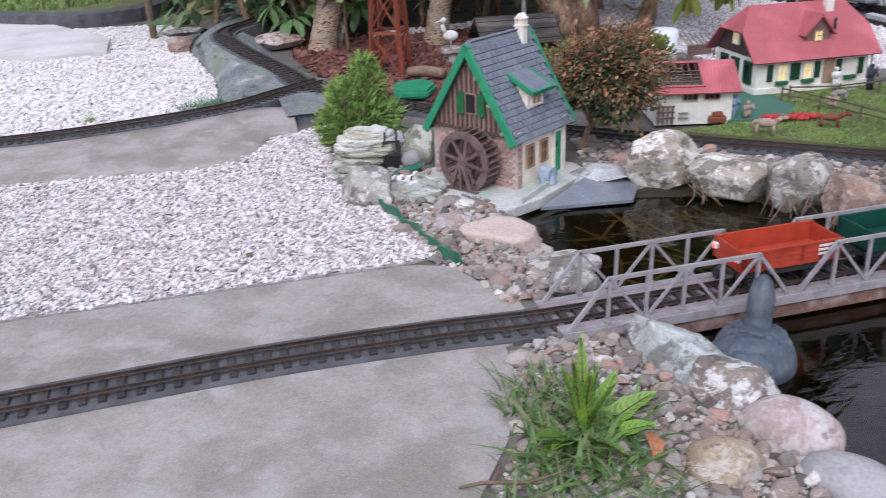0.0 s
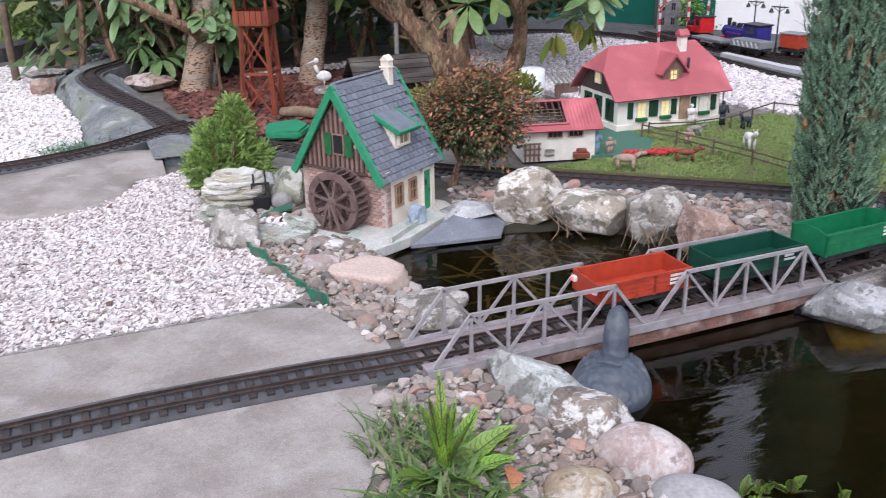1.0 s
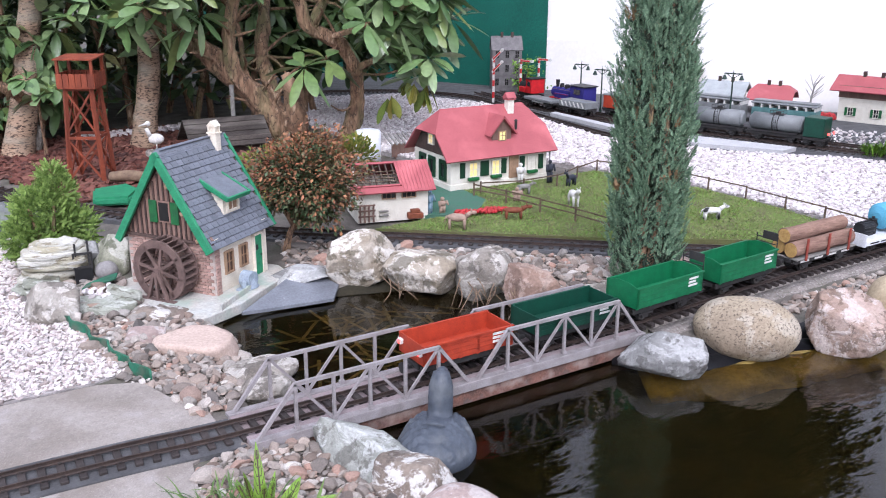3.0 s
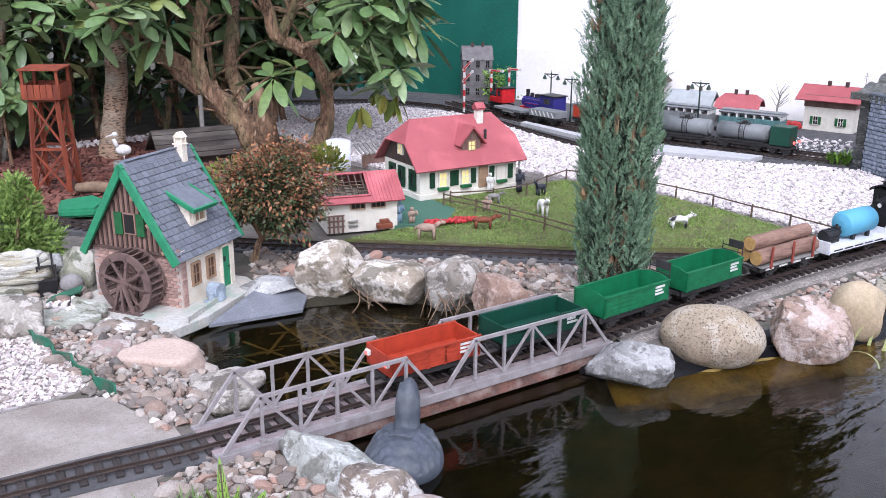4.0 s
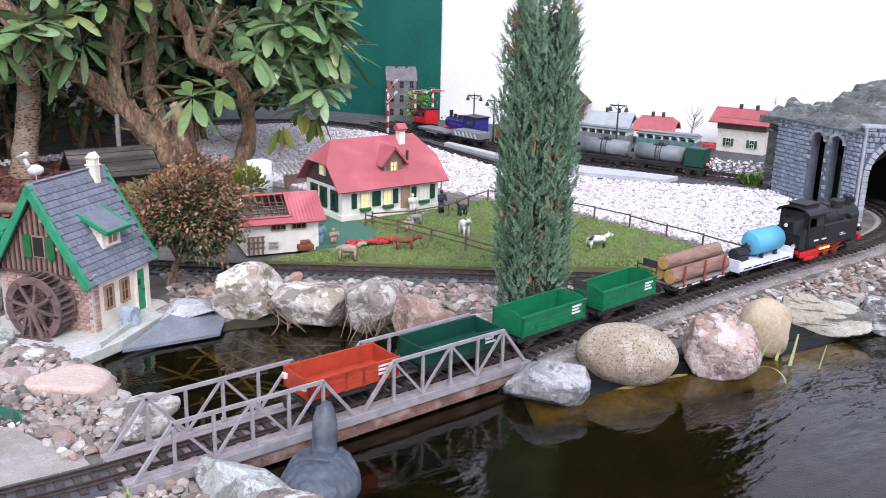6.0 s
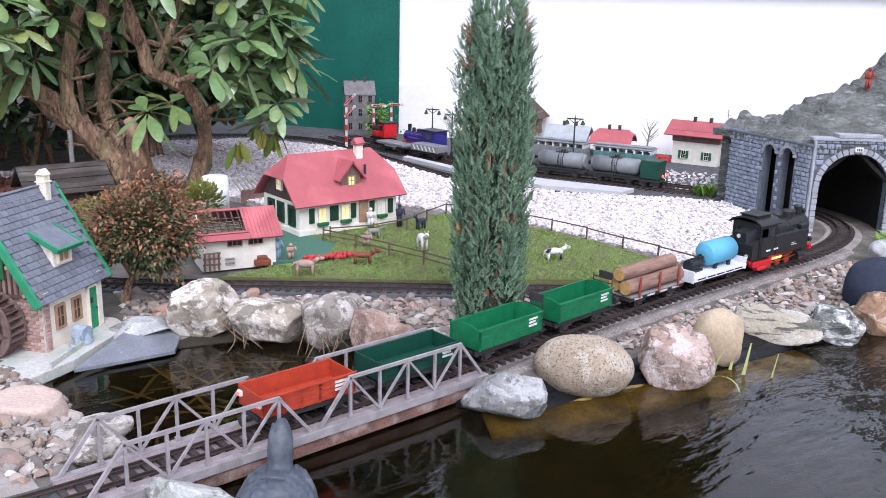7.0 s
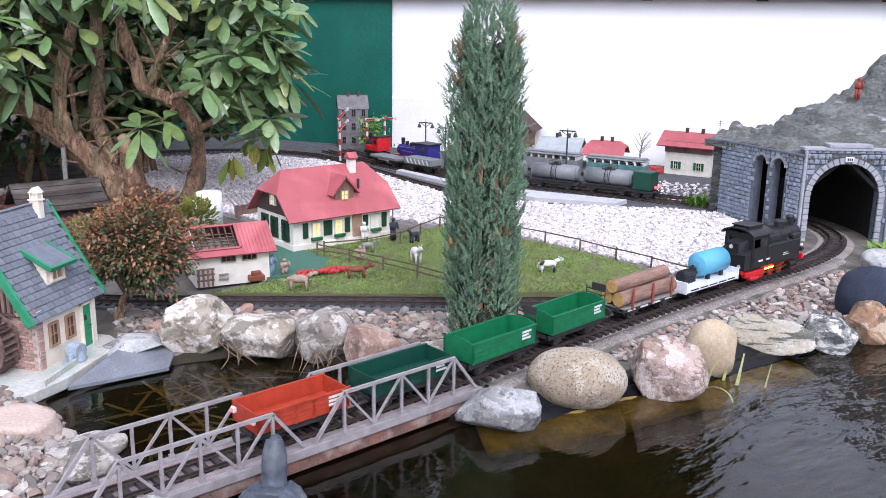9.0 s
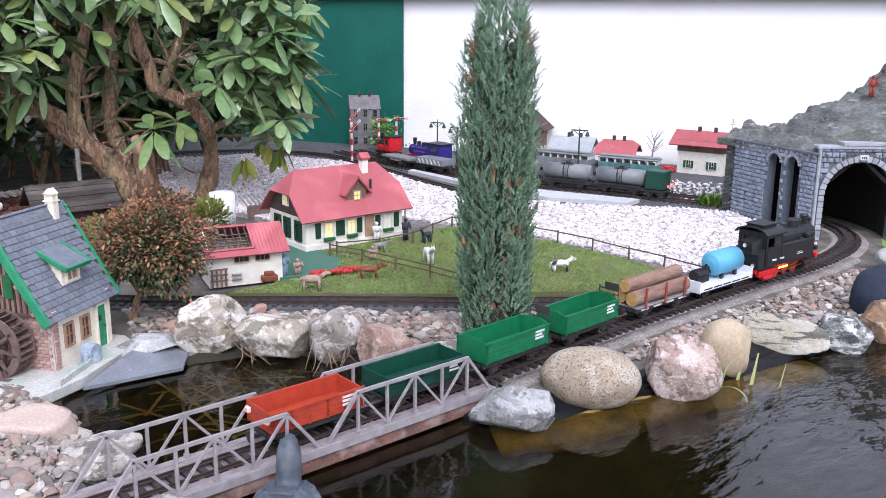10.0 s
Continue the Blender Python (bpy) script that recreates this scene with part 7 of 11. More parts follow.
# ---------- lookout tower ----------
tower = thing("lookout_tower", pose(0.205, 2.20, -0.02, 0, 0, -30), "tall red-brown wooden model lookout tower", "model tower")
TB, TT, TH = 0.062, 0.046, 0.345
for sx in (-1, 1):
    for sy in (-1, 1):
        bm = bmesh.new()
        bar(bm, (sx * TB, sy * TB, 0), (sx * TT, sy * TT, TH), 0.013, 0.013)
        part("leg", bm, M["tower_red"], tower)
for lv, (z0, z1) in enumerate(((0.0, 0.17), (0.17, 0.345))):
    w0, w1 = TB + (TT - TB) * z0 / TH, TB + (TT - TB) * z1 / TH
    for k in range(4):
        c, s = (1, 0, -1, 0)[k], (0, 1, 0, -1)[k]

        def rot(x, y, z):
            return (x * c - y * s, x * s + y * c, z)
        for fl in (1, -1):
            bm = bmesh.new()
            bar(bm, rot(-w0 * fl, -w0, z0 + 0.01), rot(w1 * fl, -w1, z1 - 0.01), 0.006, 0.007)
            part("brace", bm, M["tower_red"], tower)
        bm = bmesh.new()
        bar(bm, rot(-w1, -w1, z1 - 0.004), rot(w1, -w1, z1 - 0.004), 0.008, 0.010)
        part("cross_beam", bm, M["tower_red"], tower)
bm = bmesh.new()
bx(bm, -0.066, 0.066, -0.066, 0.066, TH, TH + 0.010, 0.001)
part("platform", bm, M["tower_red"], tower)
for k in range(4):
    for i in range(6):
        bm = bmesh.new()
        x = -0.066 + i * 0.022
        c, s = (1, 0, -1, 0)[k], (0, 1, 0, -1)[k]
        bx(bm, x + 0.001, x + 0.021, -0.068, -0.063, TH + 0.006, TH + 0.054, 0, pose(0, 0, 0, 0, 0, 90 * k))
        part("board", bm, M["tower_red"], tower)
for sx in (-1, 1):
    for sy in (-1, 1):
        bm = bmesh.new()
        bx(bm, sx * 0.060 - 0.005, sx * 0.060 + 0.005, sy * 0.060 - 0.005, sy * 0.060 + 0.005, TH, TH + 0.105)
        part("post", bm, M["tower_red"], tower)
bm = bmesh.new()
prism(bm, [(-0.071, -0.072, TH + 0.102), (-0.071, 0.072, TH + 0.108), (-0.071, 0.072, TH + 0.113), (-0.071, -0.072, TH + 0.107)], (0.142, 0, 0))
part("roof", bm, M["tower_red"], tower)


# ---------- lawn, beds and edging ----------
LAWN = [(0.78, 1.02), (1.061, 0.785), (1.3, 0.588), (1.547, 0.415), (1.751, 0.275), (2.007, 0.205), (2.02, 0.40), (2.03, 0.66), (2.01, 0.88), (1.88, 1.27), (1.65, 1.27), (1.27, 1.28), (1.26, 1.12), (1.13, 1.0), (1.0, 1.03)]
slab("lawn", LAWN, -0.06, -0.006, M["grass_base"], "bright green moss and grass meadow of the farm", "lawn")
slab("yard", [(0.98, 1.06), (1.13, 0.995), (1.26, 1.12), (1.27, 1.30), (1.23, 1.62), (1.02, 1.62), (1.03, 1.25)], -0.06, -0.004, M["yard_green"], "worn green mat of the farmyard", "yard")
rg = np.random.RandomState(8)
gx_, gy_, _r = scatter(LAWN, 0.0062, 21)
extra = [scatter(LAWN, 0.0075, 22)[:2]]
gx_, gy_ = np.concatenate([gx_, extra[0][0]]), np.concatenate([gy_, extra[0][1]])
nb = len(gx_)
tuft = 0.6 + 0.6 * np.array([noise.noise(Vector((a * 9, b * 9, 0))) for a, b in zip(gx_, gy_)])
hgt = rg.uniform(0.0025, 0.0065, nb) * np.clip(0.2 + 1.3 * tuft, 0.25, 2.2)
an, wd = rg.uniform(0, 6.28, nb), rg.uniform(0.0014, 0.0028, nb)
lean = rg.normal(0, 0.0065, (nb, 2))
gvv = np.stack([np.stack([gx_ - wd * np.cos(an), gy_ - wd * np.sin(an), np.full(nb, -0.007)], 1), np.stack([gx_ + wd * np.cos(an), gy_ + wd * np.sin(an), np.full(nb, -0.007)], 1),
                np.stack([gx_ + lean[:, 0], gy_ + lean[:, 1], -0.006 + hgt], 1)], 1).reshape(-1, 3)
tagged(raw_mesh("grass", gvv.tolist(), (np.arange(nb * 3).reshape(-1, 3)).tolist(), M["grass"]), "short uneven bright green grass", "grass", kind="stuff")

chips("bark_mulch", [(0.02, 1.95), (0.30, 1.62), (0.62, 1.45), (0.95, 1.75), (1.25, 2.2), (1.3, 2.9), (0.6, 3.2), (-0.1, 3.0), (-0.12, 2.5)], 0.021, 0.0125, level(-0.02), M["mulch"], "reddish brown bark mulch under the trees", "bark mulch", 31, flat=0.35)
chips("path_gravel", [(0.30, 2.96), (0.85, 2.98), (1.3, 3.02), (1.3, 3.12), (0.8, 3.12), (0.3, 3.08)], 0.024, 0.012, level(-0.012), M["white_chips"], "pale stones of a path below the trees", "gravel", 33)

bm = bmesh.new()
line = catmull([(-0.075, 0.345, -0.004), (-0.11, 0.52, -0.002), (-0.135, 0.64, 0.0), (-0.175, 0.80, 0.002), (-0.21, 0.90, 0.0)], 0.02)
sweep(bm, [p + Vector((0.007 * math.sin(i * 1.3), 0.005 * math.cos(i * 1.9), 0.005 * math.sin(i * 0.8))) for i, p in enumerate(line)], [(-0.0015, -0.03), (0.0015, -0.03), (0.002, 0.004), (-0.002, 0.004)])
single("lawn_edging", bm, M["edging_green"], "wavy green plastic edging strip in the gravel", "edging")
bm = bmesh.new()
prism(bm, [(0.11, 1.74, -0.01), (0.22, 1.70, -0.01), (0.28, 1.80, -0.01), (0.26, 1.90, -0.01), (0.14, 1.88, -0.01)], (0, 0, 0.03))
bmesh.ops.bevel(bm, geom=list(bm.edges), offset=0.008, segments=2, affect="EDGES")
single("plastic_tray", bm, M["green_trim"], "upturned green plastic tray lying in the bed", "tray")

# cement rock face holding up the climbing track
bm = bmesh.new()
top_l = catmull([(-0.36, 1.85, 0.014), (-0.285, 1.955, 0.022), (-0.315, 2.16, 0.042), (-0.42, 2.47, 0.068), (-0.475, 2.70, 0.086), (-0.455, 2.92, 0.088), (-0.36, 3.12, 0.088), (-0.24, 3.32, 0.088)], 0.03)
foot_l = catmull([(-0.56, 1.77, -0.03), (-0.51, 1.88, -0.03), (-0.475, 2.12, -0.03), (-0.475, 2.38, -0.03), (-0.515, 2.80, -0.03), (-0.55, 3.0, -0.03), (-0.58, 3.2, -0.03), (-0.60, 3.45, -0.03)], 0.03)
prof = []
for i in range(71):
    a, b = foot_l[int(i * (len(foot_l) - 1) / 70)], top_l[int(i * (len(top_l) - 1) / 70)]
    row = []
    for k in range(13):
        f = k / 12
        p = a.lerp(b, f)
        nzv = 0.034 * noise.noise(Vector((p.x * 12, p.y * 10, f * 2.5))) + 0.012 * noise.noise(Vector((p.x * 30, p.y * 30, f * 8)))
        row.append(bm.verts.new(p + Vector((nzv * math.sin(math.pi * f), nzv * 0.4 * math.sin(math.pi * f), 0.016 * math.sin(math.pi * f) + nzv * 0.8 * math.sin(math.pi * f)))))
    row.append(bm.verts.new(b + Vector((0.16, 0.02, -0.012))))
    row.append(bm.verts.new(b + Vector((0.30, 0.04, -0.13))))
    prof.append(row)
for a, b in zip(prof, prof[1:]):
    for k in range(14):
        bm.faces.new((a[k], b[k], b[k + 1], a[k + 1]))
single("rock_face", bm, M["rock_dark"], "sloping greenish grey cement rock face below the track", "rock face", smooth=True)
bm = bmesh.new()
bx(bm, -0.245, -0.13, 1.60, 1.90, -0.07, 0.010, 0.004)
single("culvert_block", bm, M["portal_joint"], "dark slate block carrying the junction", "block")
bm = bmesh.new()
bx(bm, -0.275, -0.10, 1.585, 1.94, 0.010, 0.0165, 0.003)
single("slate_ledge", bm, M["rock_dark"], "flat grey slate ledge on the dark block", "slate slab")
# sandy mound beyond the bend of the track
bm = bmesh.new()
mound = [[bm.verts.new((-0.62 + 1.05 * i / 30, 3.35 + 0.9 * j / 24, -0.05 + 0.17 * math.sin(math.pi * i / 30) ** 0.6 * math.sin(math.pi * j / 24) ** 0.6 + 0.02 * noise.noise(Vector((i * 0.4, j * 0.4, 2))))) for j in range(25)] for i in range(31)]
for a, b in zip(mound, mound[1:]):
    for j in range(24):
        bm.faces.new((a[j], b[j], b[j + 1], a[j + 1]))
single("soil_mound", bm, M["sandy_soil"], "sandy brown heap of soil behind the track bend", "soil", smooth=True)


# ---------- foliage builders ----------
def leaf_cloud(name, places, mat, parent, length, width, seed, droop=0.2, fold=0.25, aim=None, rows=2):
    """Leaves with a folded blade; places: (position, out direction)."""
    rr = random.Random(seed)
    vv, ff = [], []
    for p, d in places:
        d = d.normalized()
        side = d.cross(Vector((rr.gauss(0, 0.4), rr.gauss(0, 0.4), 1))).normalized()
        up = side.cross(d).normalized()
        L, W = length * rr.uniform(0.65, 1.2), width * rr.uniform(0.75, 1.2)
        b = len(vv)
        pts = [(0.0, 0.06), (0.10, 0.12), (0.28, 0.62), (0.52, 1.0), (0.76, 0.90), (0.92, 0.52), (1.0, 0.0)] if rows == 2 else [(0.0, 0.1), (0.5, 1.0), (1.0, 0.0)]
        for f, w in pts:
            c = p + d * L * f - Vector((0, 0, droop * L * f * f))
            if w == 0.0:
                vv.append(c)
            else:
                vv += [c - side * W * w + up * W * fold * w, c, c + side * W * w + up * W * fold * w]
        n = len(pts) - 1
        for k in range(n - 1):
            q = b + 3 * k
            ff += [(q, q + 1, q + 4, q + 3), (q + 1, q + 2, q + 5, q + 4)]
        q = b + 3 * (n - 1)
        ff += [(q, q + 1, q + 3), (q + 1, q + 2, q + 3)]
    return raw_mesh(name, [v[:] for v in vv], ff, mat, parent, smooth=True)


def tube(bm, pts, radii, n=10, rough=0.0, seed=0, step=0.03, ridge=0.0):
    """A bent, tapered limb."""
    line, k = catmull(pts, step), len(radii) - 1
    rows = []
    for i, p in enumerate(line):
        f = i / max(1, len(line) - 1) * k
        j = min(int(f), k - 1)
        r = radii[j] + (radii[j + 1] - radii[j]) * (f - j)
        d = (line[min(i + 1, len(line) - 1)] - line[max(i - 1, 0)]).normalized()
        u = d.orthogonal().normalized() if i == 0 else (u - d * u.dot(d)).normalized()
        w = d.cross(u)
        rows.append([bm.verts.new(p + (u * math.cos(a) + w * math.sin(a)) * r * (1 + rough * noise.noise(Vector((p.x * 14 + math.cos(a), p.y * 14 + math.sin(a), p.z * 14 + seed))) + ridge * (noise.noise(Vector((math.cos(a) * 3.2, math.sin(a) * 3.2, i * 0.16 + seed * 7))) + 0.5 * noise.noise(Vector((math.cos(a) * 7, math.sin(a) * 7, i * 0.4 + seed * 7))))))
                     for a in [2 * math.pi * q / n for q in range(n)]])
    for a, b in zip(rows, rows[1:]):
        for q in range(n):
            bm.faces.new((a[q], a[(q + 1) % n], b[(q + 1) % n], b[q]))
    bm.faces.new(rows[0])
    bm.faces.new(list(reversed(rows[-1])))
    return line


# ---------- rhododendron tree ----------
rhodo = thing("rhododendron_tree", Matrix(), "old rhododendron with twisted brown limbs and leathery leaves", "tree")
BOUGHS = [([(1.13, 2.40, -0.08), (1.094, 2.436, 0.026), (0.989, 2.503, 0.179), (0.83, 2.549, 0.347), (0.666, 2.596, 0.51), (0.557, 2.654, 0.632), (0.40, 2.70, 0.82)], [0.10, 0.075, 0.055, 0.05, 0.042, 0.038, 0.03]),
         ([(1.06, 2.45, 0.08), (1.022, 2.462, 0.132), (0.89, 2.49, 0.302), (0.873, 2.497, 0.46), (0.9, 2.473, 0.618), (0.95, 2.40, 0.86)], [0.05, 0.042, 0.034, 0.030, 0.028, 0.022]),
         ([(1.06, 2.52, 0.06), (1.075, 2.56, 0.196), (1.08, 2.66, 0.355), (1.14, 2.76, 0.552), (1.175, 2.842, 0.80)], [0.045, 0.040, 0.034, 0.032, 0.026]),
         ([(1.33, 2.36, -0.08), (1.36, 2.374, 0.012), (1.417, 2.383, 0.142), (1.385, 2.334, 0.287), (1.309, 2.309, 0.42), (1.17, 2.305, 0.495), (1.124, 2.307, 0.589), (1.07, 2.33, 0.80)], [0.055, 0.045, 0.038, 0.036, 0.036, 0.034, 0.028, 0.02]),
         ([(1.168, 2.305, 0.495), (1.22, 2.306, 0.596), (1.32, 2.313, 0.82)], [0.028, 0.024, 0.018]),
         ([(0.70, 2.58, 0.48), (0.60, 2.45, 0.50), (0.48, 2.40, 0.60), (0.36, 2.38, 0.72)], [0.018, 0.014, 0.010, 0.007]),
         ([(1.38, 2.33, 0.30), (1.47, 2.20, 0.38), (1.56, 2.06, 0.44), (1.62, 1.98, 0.55)], [0.018, 0.013, 0.010, 0.006]),
         ([(1.25, 2.30, 0.45), (1.32, 2.16, 0.50), (1.42, 2.04, 0.56), (1.55, 1.96, 0.66)], [0.016, 0.012, 0.010, 0.006]),
         ([(1.30, 2.31, 0.42), (1.20, 2.22, 0.38), (1.13, 2.16, 0.36)], [0.012, 0.009, 0.006]),
         ([(1.0, 2.49, 0.16), (0.98, 2.62, 0.30), (1.0, 2.75, 0.5), (0.9, 2.8, 0.7)], [0.02, 0.014, 0.012, 0.01])]
for i, (pts, rad) in enumerate(BOUGHS):
    bm = bmesh.new()
    tube(bm, pts, [r * 0.86 for r in rad], 30, 0.42, i, 0.014, 0.11)
    part("trunk" if i in (0, 3) else "limb", bm, M["bark"], rhodo, smooth=True)
bm = bmesh.new()
tube(bm, [(1.10, 2.34, 0.06), (1.079, 2.29, 0.119), (1.081, 2.315, 0.223), (1.058, 2.335, 0.295)], [0.050, 0.046, 0.042, 0.036], 14, 0.35, 9)
stub = part("cut_stub", bm, M["bark"], rhodo, "torn branch stub", smooth=True)
bm = bmesh.new()
tube(bm, [(1.085, 2.288, 0.20), (1.070, 2.312, 0.262), (1.052, 2.335, 0.315)], [0.012, 0.033, 0.020], 14, 0.3, 19)
part("cut_face", bm, M["cut_wood"], stub, "pale sawn wood", smooth=True)


def whorls(centres, seed, spread=0.9):
    rr = random.Random(seed)
    out = []
    for c in centres:
        tip = Vector(c)
        ax = Vector((rr.gauss(0, 0.35), rr.gauss(-0.35, 0.3), rr.uniform(0.1, 1.0))).normalized()
        u = ax.orthogonal().normalized()
        w = ax.cross(u)
        n = rr.randint(8, 11)
        a0 = rr.uniform(0, 6)
        for k in range(n):
            a = a0 + 2 * math.pi * k / n + rr.uniform(-0.25, 0.25)
            d = (u * math.cos(a) + w * math.sin(a)) * spread + ax * rr.uniform(-0.15, 0.55)
            out.append((tip + d * 0.008, d))
    return out


rr = random.Random(77)
tips = [(1.426, 2.006, 0.514), (1.582, 1.94, 0.627), (1.159, 2.141, 0.379), (1.27, 1.994, 0.531), (1.522, 1.93, 0.382), (1.65, 1.957, 0.532), (1.497, 1.988, 0.30), (1.391, 2.072, 0.625), (1.075, 2.182, 0.345), (1.55, 2.0, 0.46), (1.36, 2.05, 0.44), (0.675, 2.40, 0.667), (0.72, 2.384, 0.552), (0.64, 2.40, 0.498), (0.80, 2.365, 0.71), (0.91, 2.33, 0.735), (0.60, 2.42, 0.60)]
for _ in range(38):        # near side of the crown, above the farm
    tips.append((rr.uniform(1.36, 1.68), rr.uniform(1.95, 2.30), rr.uniform(0.52, 1.1)))
for _ in range(10):
    tips.append((rr.uniform(1.0, 1.36), rr.uniform(1.95, 2.35), rr.uniform(0.84, 1.15)))
for _ in range(12):
    tips.append((rr.uniform(1.45, 1.66), rr.uniform(1.95, 2.15), rr.uniform(0.36, 0.62)))
for _ in range(76):        # upper crown over the limbs
    x = rr.uniform(0.1, 1.2)
    tips.append((x, 2.95 - 0.55 * x + rr.uniform(-0.25, 0.35), rr.uniform(0.62 if x < 0.62 else 0.86, 1.16)))
for _ in range(9):
    x = rr.uniform(0.25, 0.62)
    tips.append((x, 2.75 - 0.45 * x + rr.uniform(-0.2, 0.1), rr.uniform(0.54, 0.64)))
for _ in range(66):        # shaded far side of the crown
    f = rr.random()
    tips.append((1.15 + 0.85 * f + rr.uniform(-0.1, 0.1), 3.0 - 0.32 * f + rr.uniform(-0.15, 0.15), rr.uniform(0.42, 0.98)))
crown = leaf_cloud("crown", whorls(tips, 5), M["big_leaves"], rhodo, 0.142, 0.0250, 6, droop=0.34, fold=-0.16)
tagged(crown, "whorls of long leathery green leaves")
tips = [(rr.uniform(1.35, 1.62), rr.uniform(1.98, 2.1), rr.uniform(0.18, 0.33)) for _ in range(6)]
pl_ = []
for t_ in tips:
    for k in range(4):
        a = rr.uniform(0, 6.28)
        pl_.append((Vector(t_), Vector((0.4 * math.cos(a), 0.4 * math.sin(a), -0.9))))
tagged(leaf_cloud("old_leaves", pl_, M["yellow_leaves"], rhodo, 0.10, 0.018, 7, droop=0.1), "hanging yellowish old leaves")

# thin bare twigs among the limbs
rr = random.Random(61)
for k in range(46):
    pts, rad = BOUGHS[rr.choice((0, 1, 2, 3, 4, 9))]
    p0 = Vector(pts[rr.randint(1, len(pts) - 2)])
    d_ = Vector((rr.gauss(0, 0.8), rr.gauss(-0.2, 0.5), rr.uniform(-0.2, 0.9))).normalized() * rr.uniform(0.12, 0.30)
    bm = bmesh.new()
    tube(bm, [p0, p0 + d_ * 0.5 + Vector((rr.gauss(0, 0.025), 0, rr.gauss(0, 0.025))), p0 + d_], [0.008, 0.006, 0.003], 6, 0.2, k)
    part("twig", bm, M["bark"], rhodo, smooth=True)

# other trunks and the thicket behind
for nm, pts, rad in (("cherry_tree", [(0.515, 2.70, -0.09), (0.55, 2.72, 0.10), (0.585, 2.75, 0.25), (0.612, 2.791, 0.421), (0.66, 2.85, 0.75), (0.72, 2.9, 1.2)], [0.062, 0.050, 0.046, 0.044, 0.042, 0.04]),
                     ("cherry_tree", [(0.02, 2.80, -0.09), (0.045, 2.825, 0.03), (0.08, 2.862, 0.152), (0.145, 2.945, 0.431), (0.215, 3.025, 0.75), (0.28, 3.08, 1.2)], [0.075, 0.056, 0.050, 0.047, 0.045, 0.04])):
    tr_ = thing(nm, Matrix(), "young cherry trunk with banded peeling bark", "tree", "cherry trunks")
    bm = bmesh.new()
    tube(bm, pts, rad, 14, 0.12, 3)
    part("trunk", bm, M["cherry_bark"], tr_, smooth=True)
    bm = bmesh.new()
    x0, y0 = pts[2][0], pts[2][1]
    if x0 < 0.3:
        tube(bm, [(0.09, 2.84, 0.20), (0.036, 2.748, 0.253), (-0.084, 2.714, 0.322), (-0.188, 2.673, 0.388), (-0.366, 2.665, 0.46), (-0.5, 2.66, 0.6)], [0.026, 0.022, 0.018, 0.015, 0.012, 0.008], 8, 0.15, 4)
        tube(bm, [(-0.02, 2.73, 0.29), (-0.03, 2.72, 0.42), (0.02, 2.74, 0.6)], [0.016, 0.012, 0.01], 8, 0.15, 5)
    else:
        tube(bm, [(0.60, 2.78, 0.38), (0.70, 2.74, 0.5), (0.78, 2.72, 0.7)], [0.016, 0.012, 0.008], 8, 0.15, 5)
    part("limb", bm, M["bark"], tr_, smooth=True)
thick = thing("thicket", Matrix(), "dense dark evergreen thicket behind the trees", "shrubs")
for k in range(22):
    bm = bmesh.new()
    x = rr.uniform(-0.45, 1.7)
    y = 3.35 + rr.uniform(-0.25, 0.3) - 0.05 * x
    tube(bm, [(x, y, -0.05), (x + rr.uniform(-0.1, 0.1), y, 0.4), (x + rr.uniform(-0.25, 0.25), y - 0.1, 1.1)], [0.018, 0.014, 0.008], 6, 0.1, k)
    part("stem", bm, M["bark"], thick)
pl_ = []
for _ in range(3600):
    x = rr.uniform(-0.60, 1.55)
    y = rr.uniform(3.05, 3.9)
    z = rr.uniform(0.02, 1.5) if x < 1.2 else rr.uniform(0.28, 1.5)
    if x > 0.35 and z < 0.10:
        continue
    a = rr.uniform(0, 6.28)
    pl_.append((Vector((x, y, z)), Vector((0.7 * math.cos(a), 0.7 * math.sin(a) - 0.3, rr.uniform(-0.6, 0.3)))))
leaf_cloud("foliage", pl_, M["dark_leaves"], thick, 0.13, 0.026, 9, droop=0.25, rows=1)
pl_ = []
for _ in range(1900):
    x = rr.uniform(-0.95, 1.95)
    y = rr.uniform(3.95, 4.7) if x < 1.3 else rr.uniform(3.9, 4.2)
    pl_.append((Vector((x, y, rr.uniform(0.12 if x > -0.4 else 0.45, 1.9))), Vector((rr.gauss(0, 1), rr.gauss(-0.4, 1), rr.uniform(-0.8, 0.2)))))
leaf_cloud("deep_foliage", pl_, M["dark_leaves"], thick, 0.22, 0.055, 19, droop=0.25, rows=1)
pl_ = []
for _ in range(950):
    x = rr.uniform(1.20, 1.95)
    pl_.append((Vector((x, 3.15 - 0.35 * (x - 1.25) + rr.uniform(-0.2, 0.2), rr.uniform(0.19 + 0.12 * rr.random(), 0.98))), Vector((rr.gauss(0, 1), rr.gauss(-0.5, 1), rr.uniform(-0.8, 0.2)))))
leaf_cloud("side_foliage", pl_, M["dark_leaves"], thick, 0.12, 0.026, 29, droop=0.3)
hang = thing("leafy_shrub", Matrix(), "low rhododendron shrub with drooping dark green leaves", "shrub")
for k in range(6):
    bm = bmesh.new()
    tube(bm, [(0.02 + 0.03 * k, 3.1, -0.04), (-0.05 + 0.05 * k, 3.05, 0.12), (-0.15 + 0.1 * k, 2.98, 0.3)], [0.012, 0.01, 0.006], 6, 0.1, k)
    part("stem", bm, M["bark"], hang)
tips = [(rr.uniform(-0.22, 0.35), rr.uniform(2.88, 3.1), rr.uniform(0.10, 0.50)) for _ in range(46)]
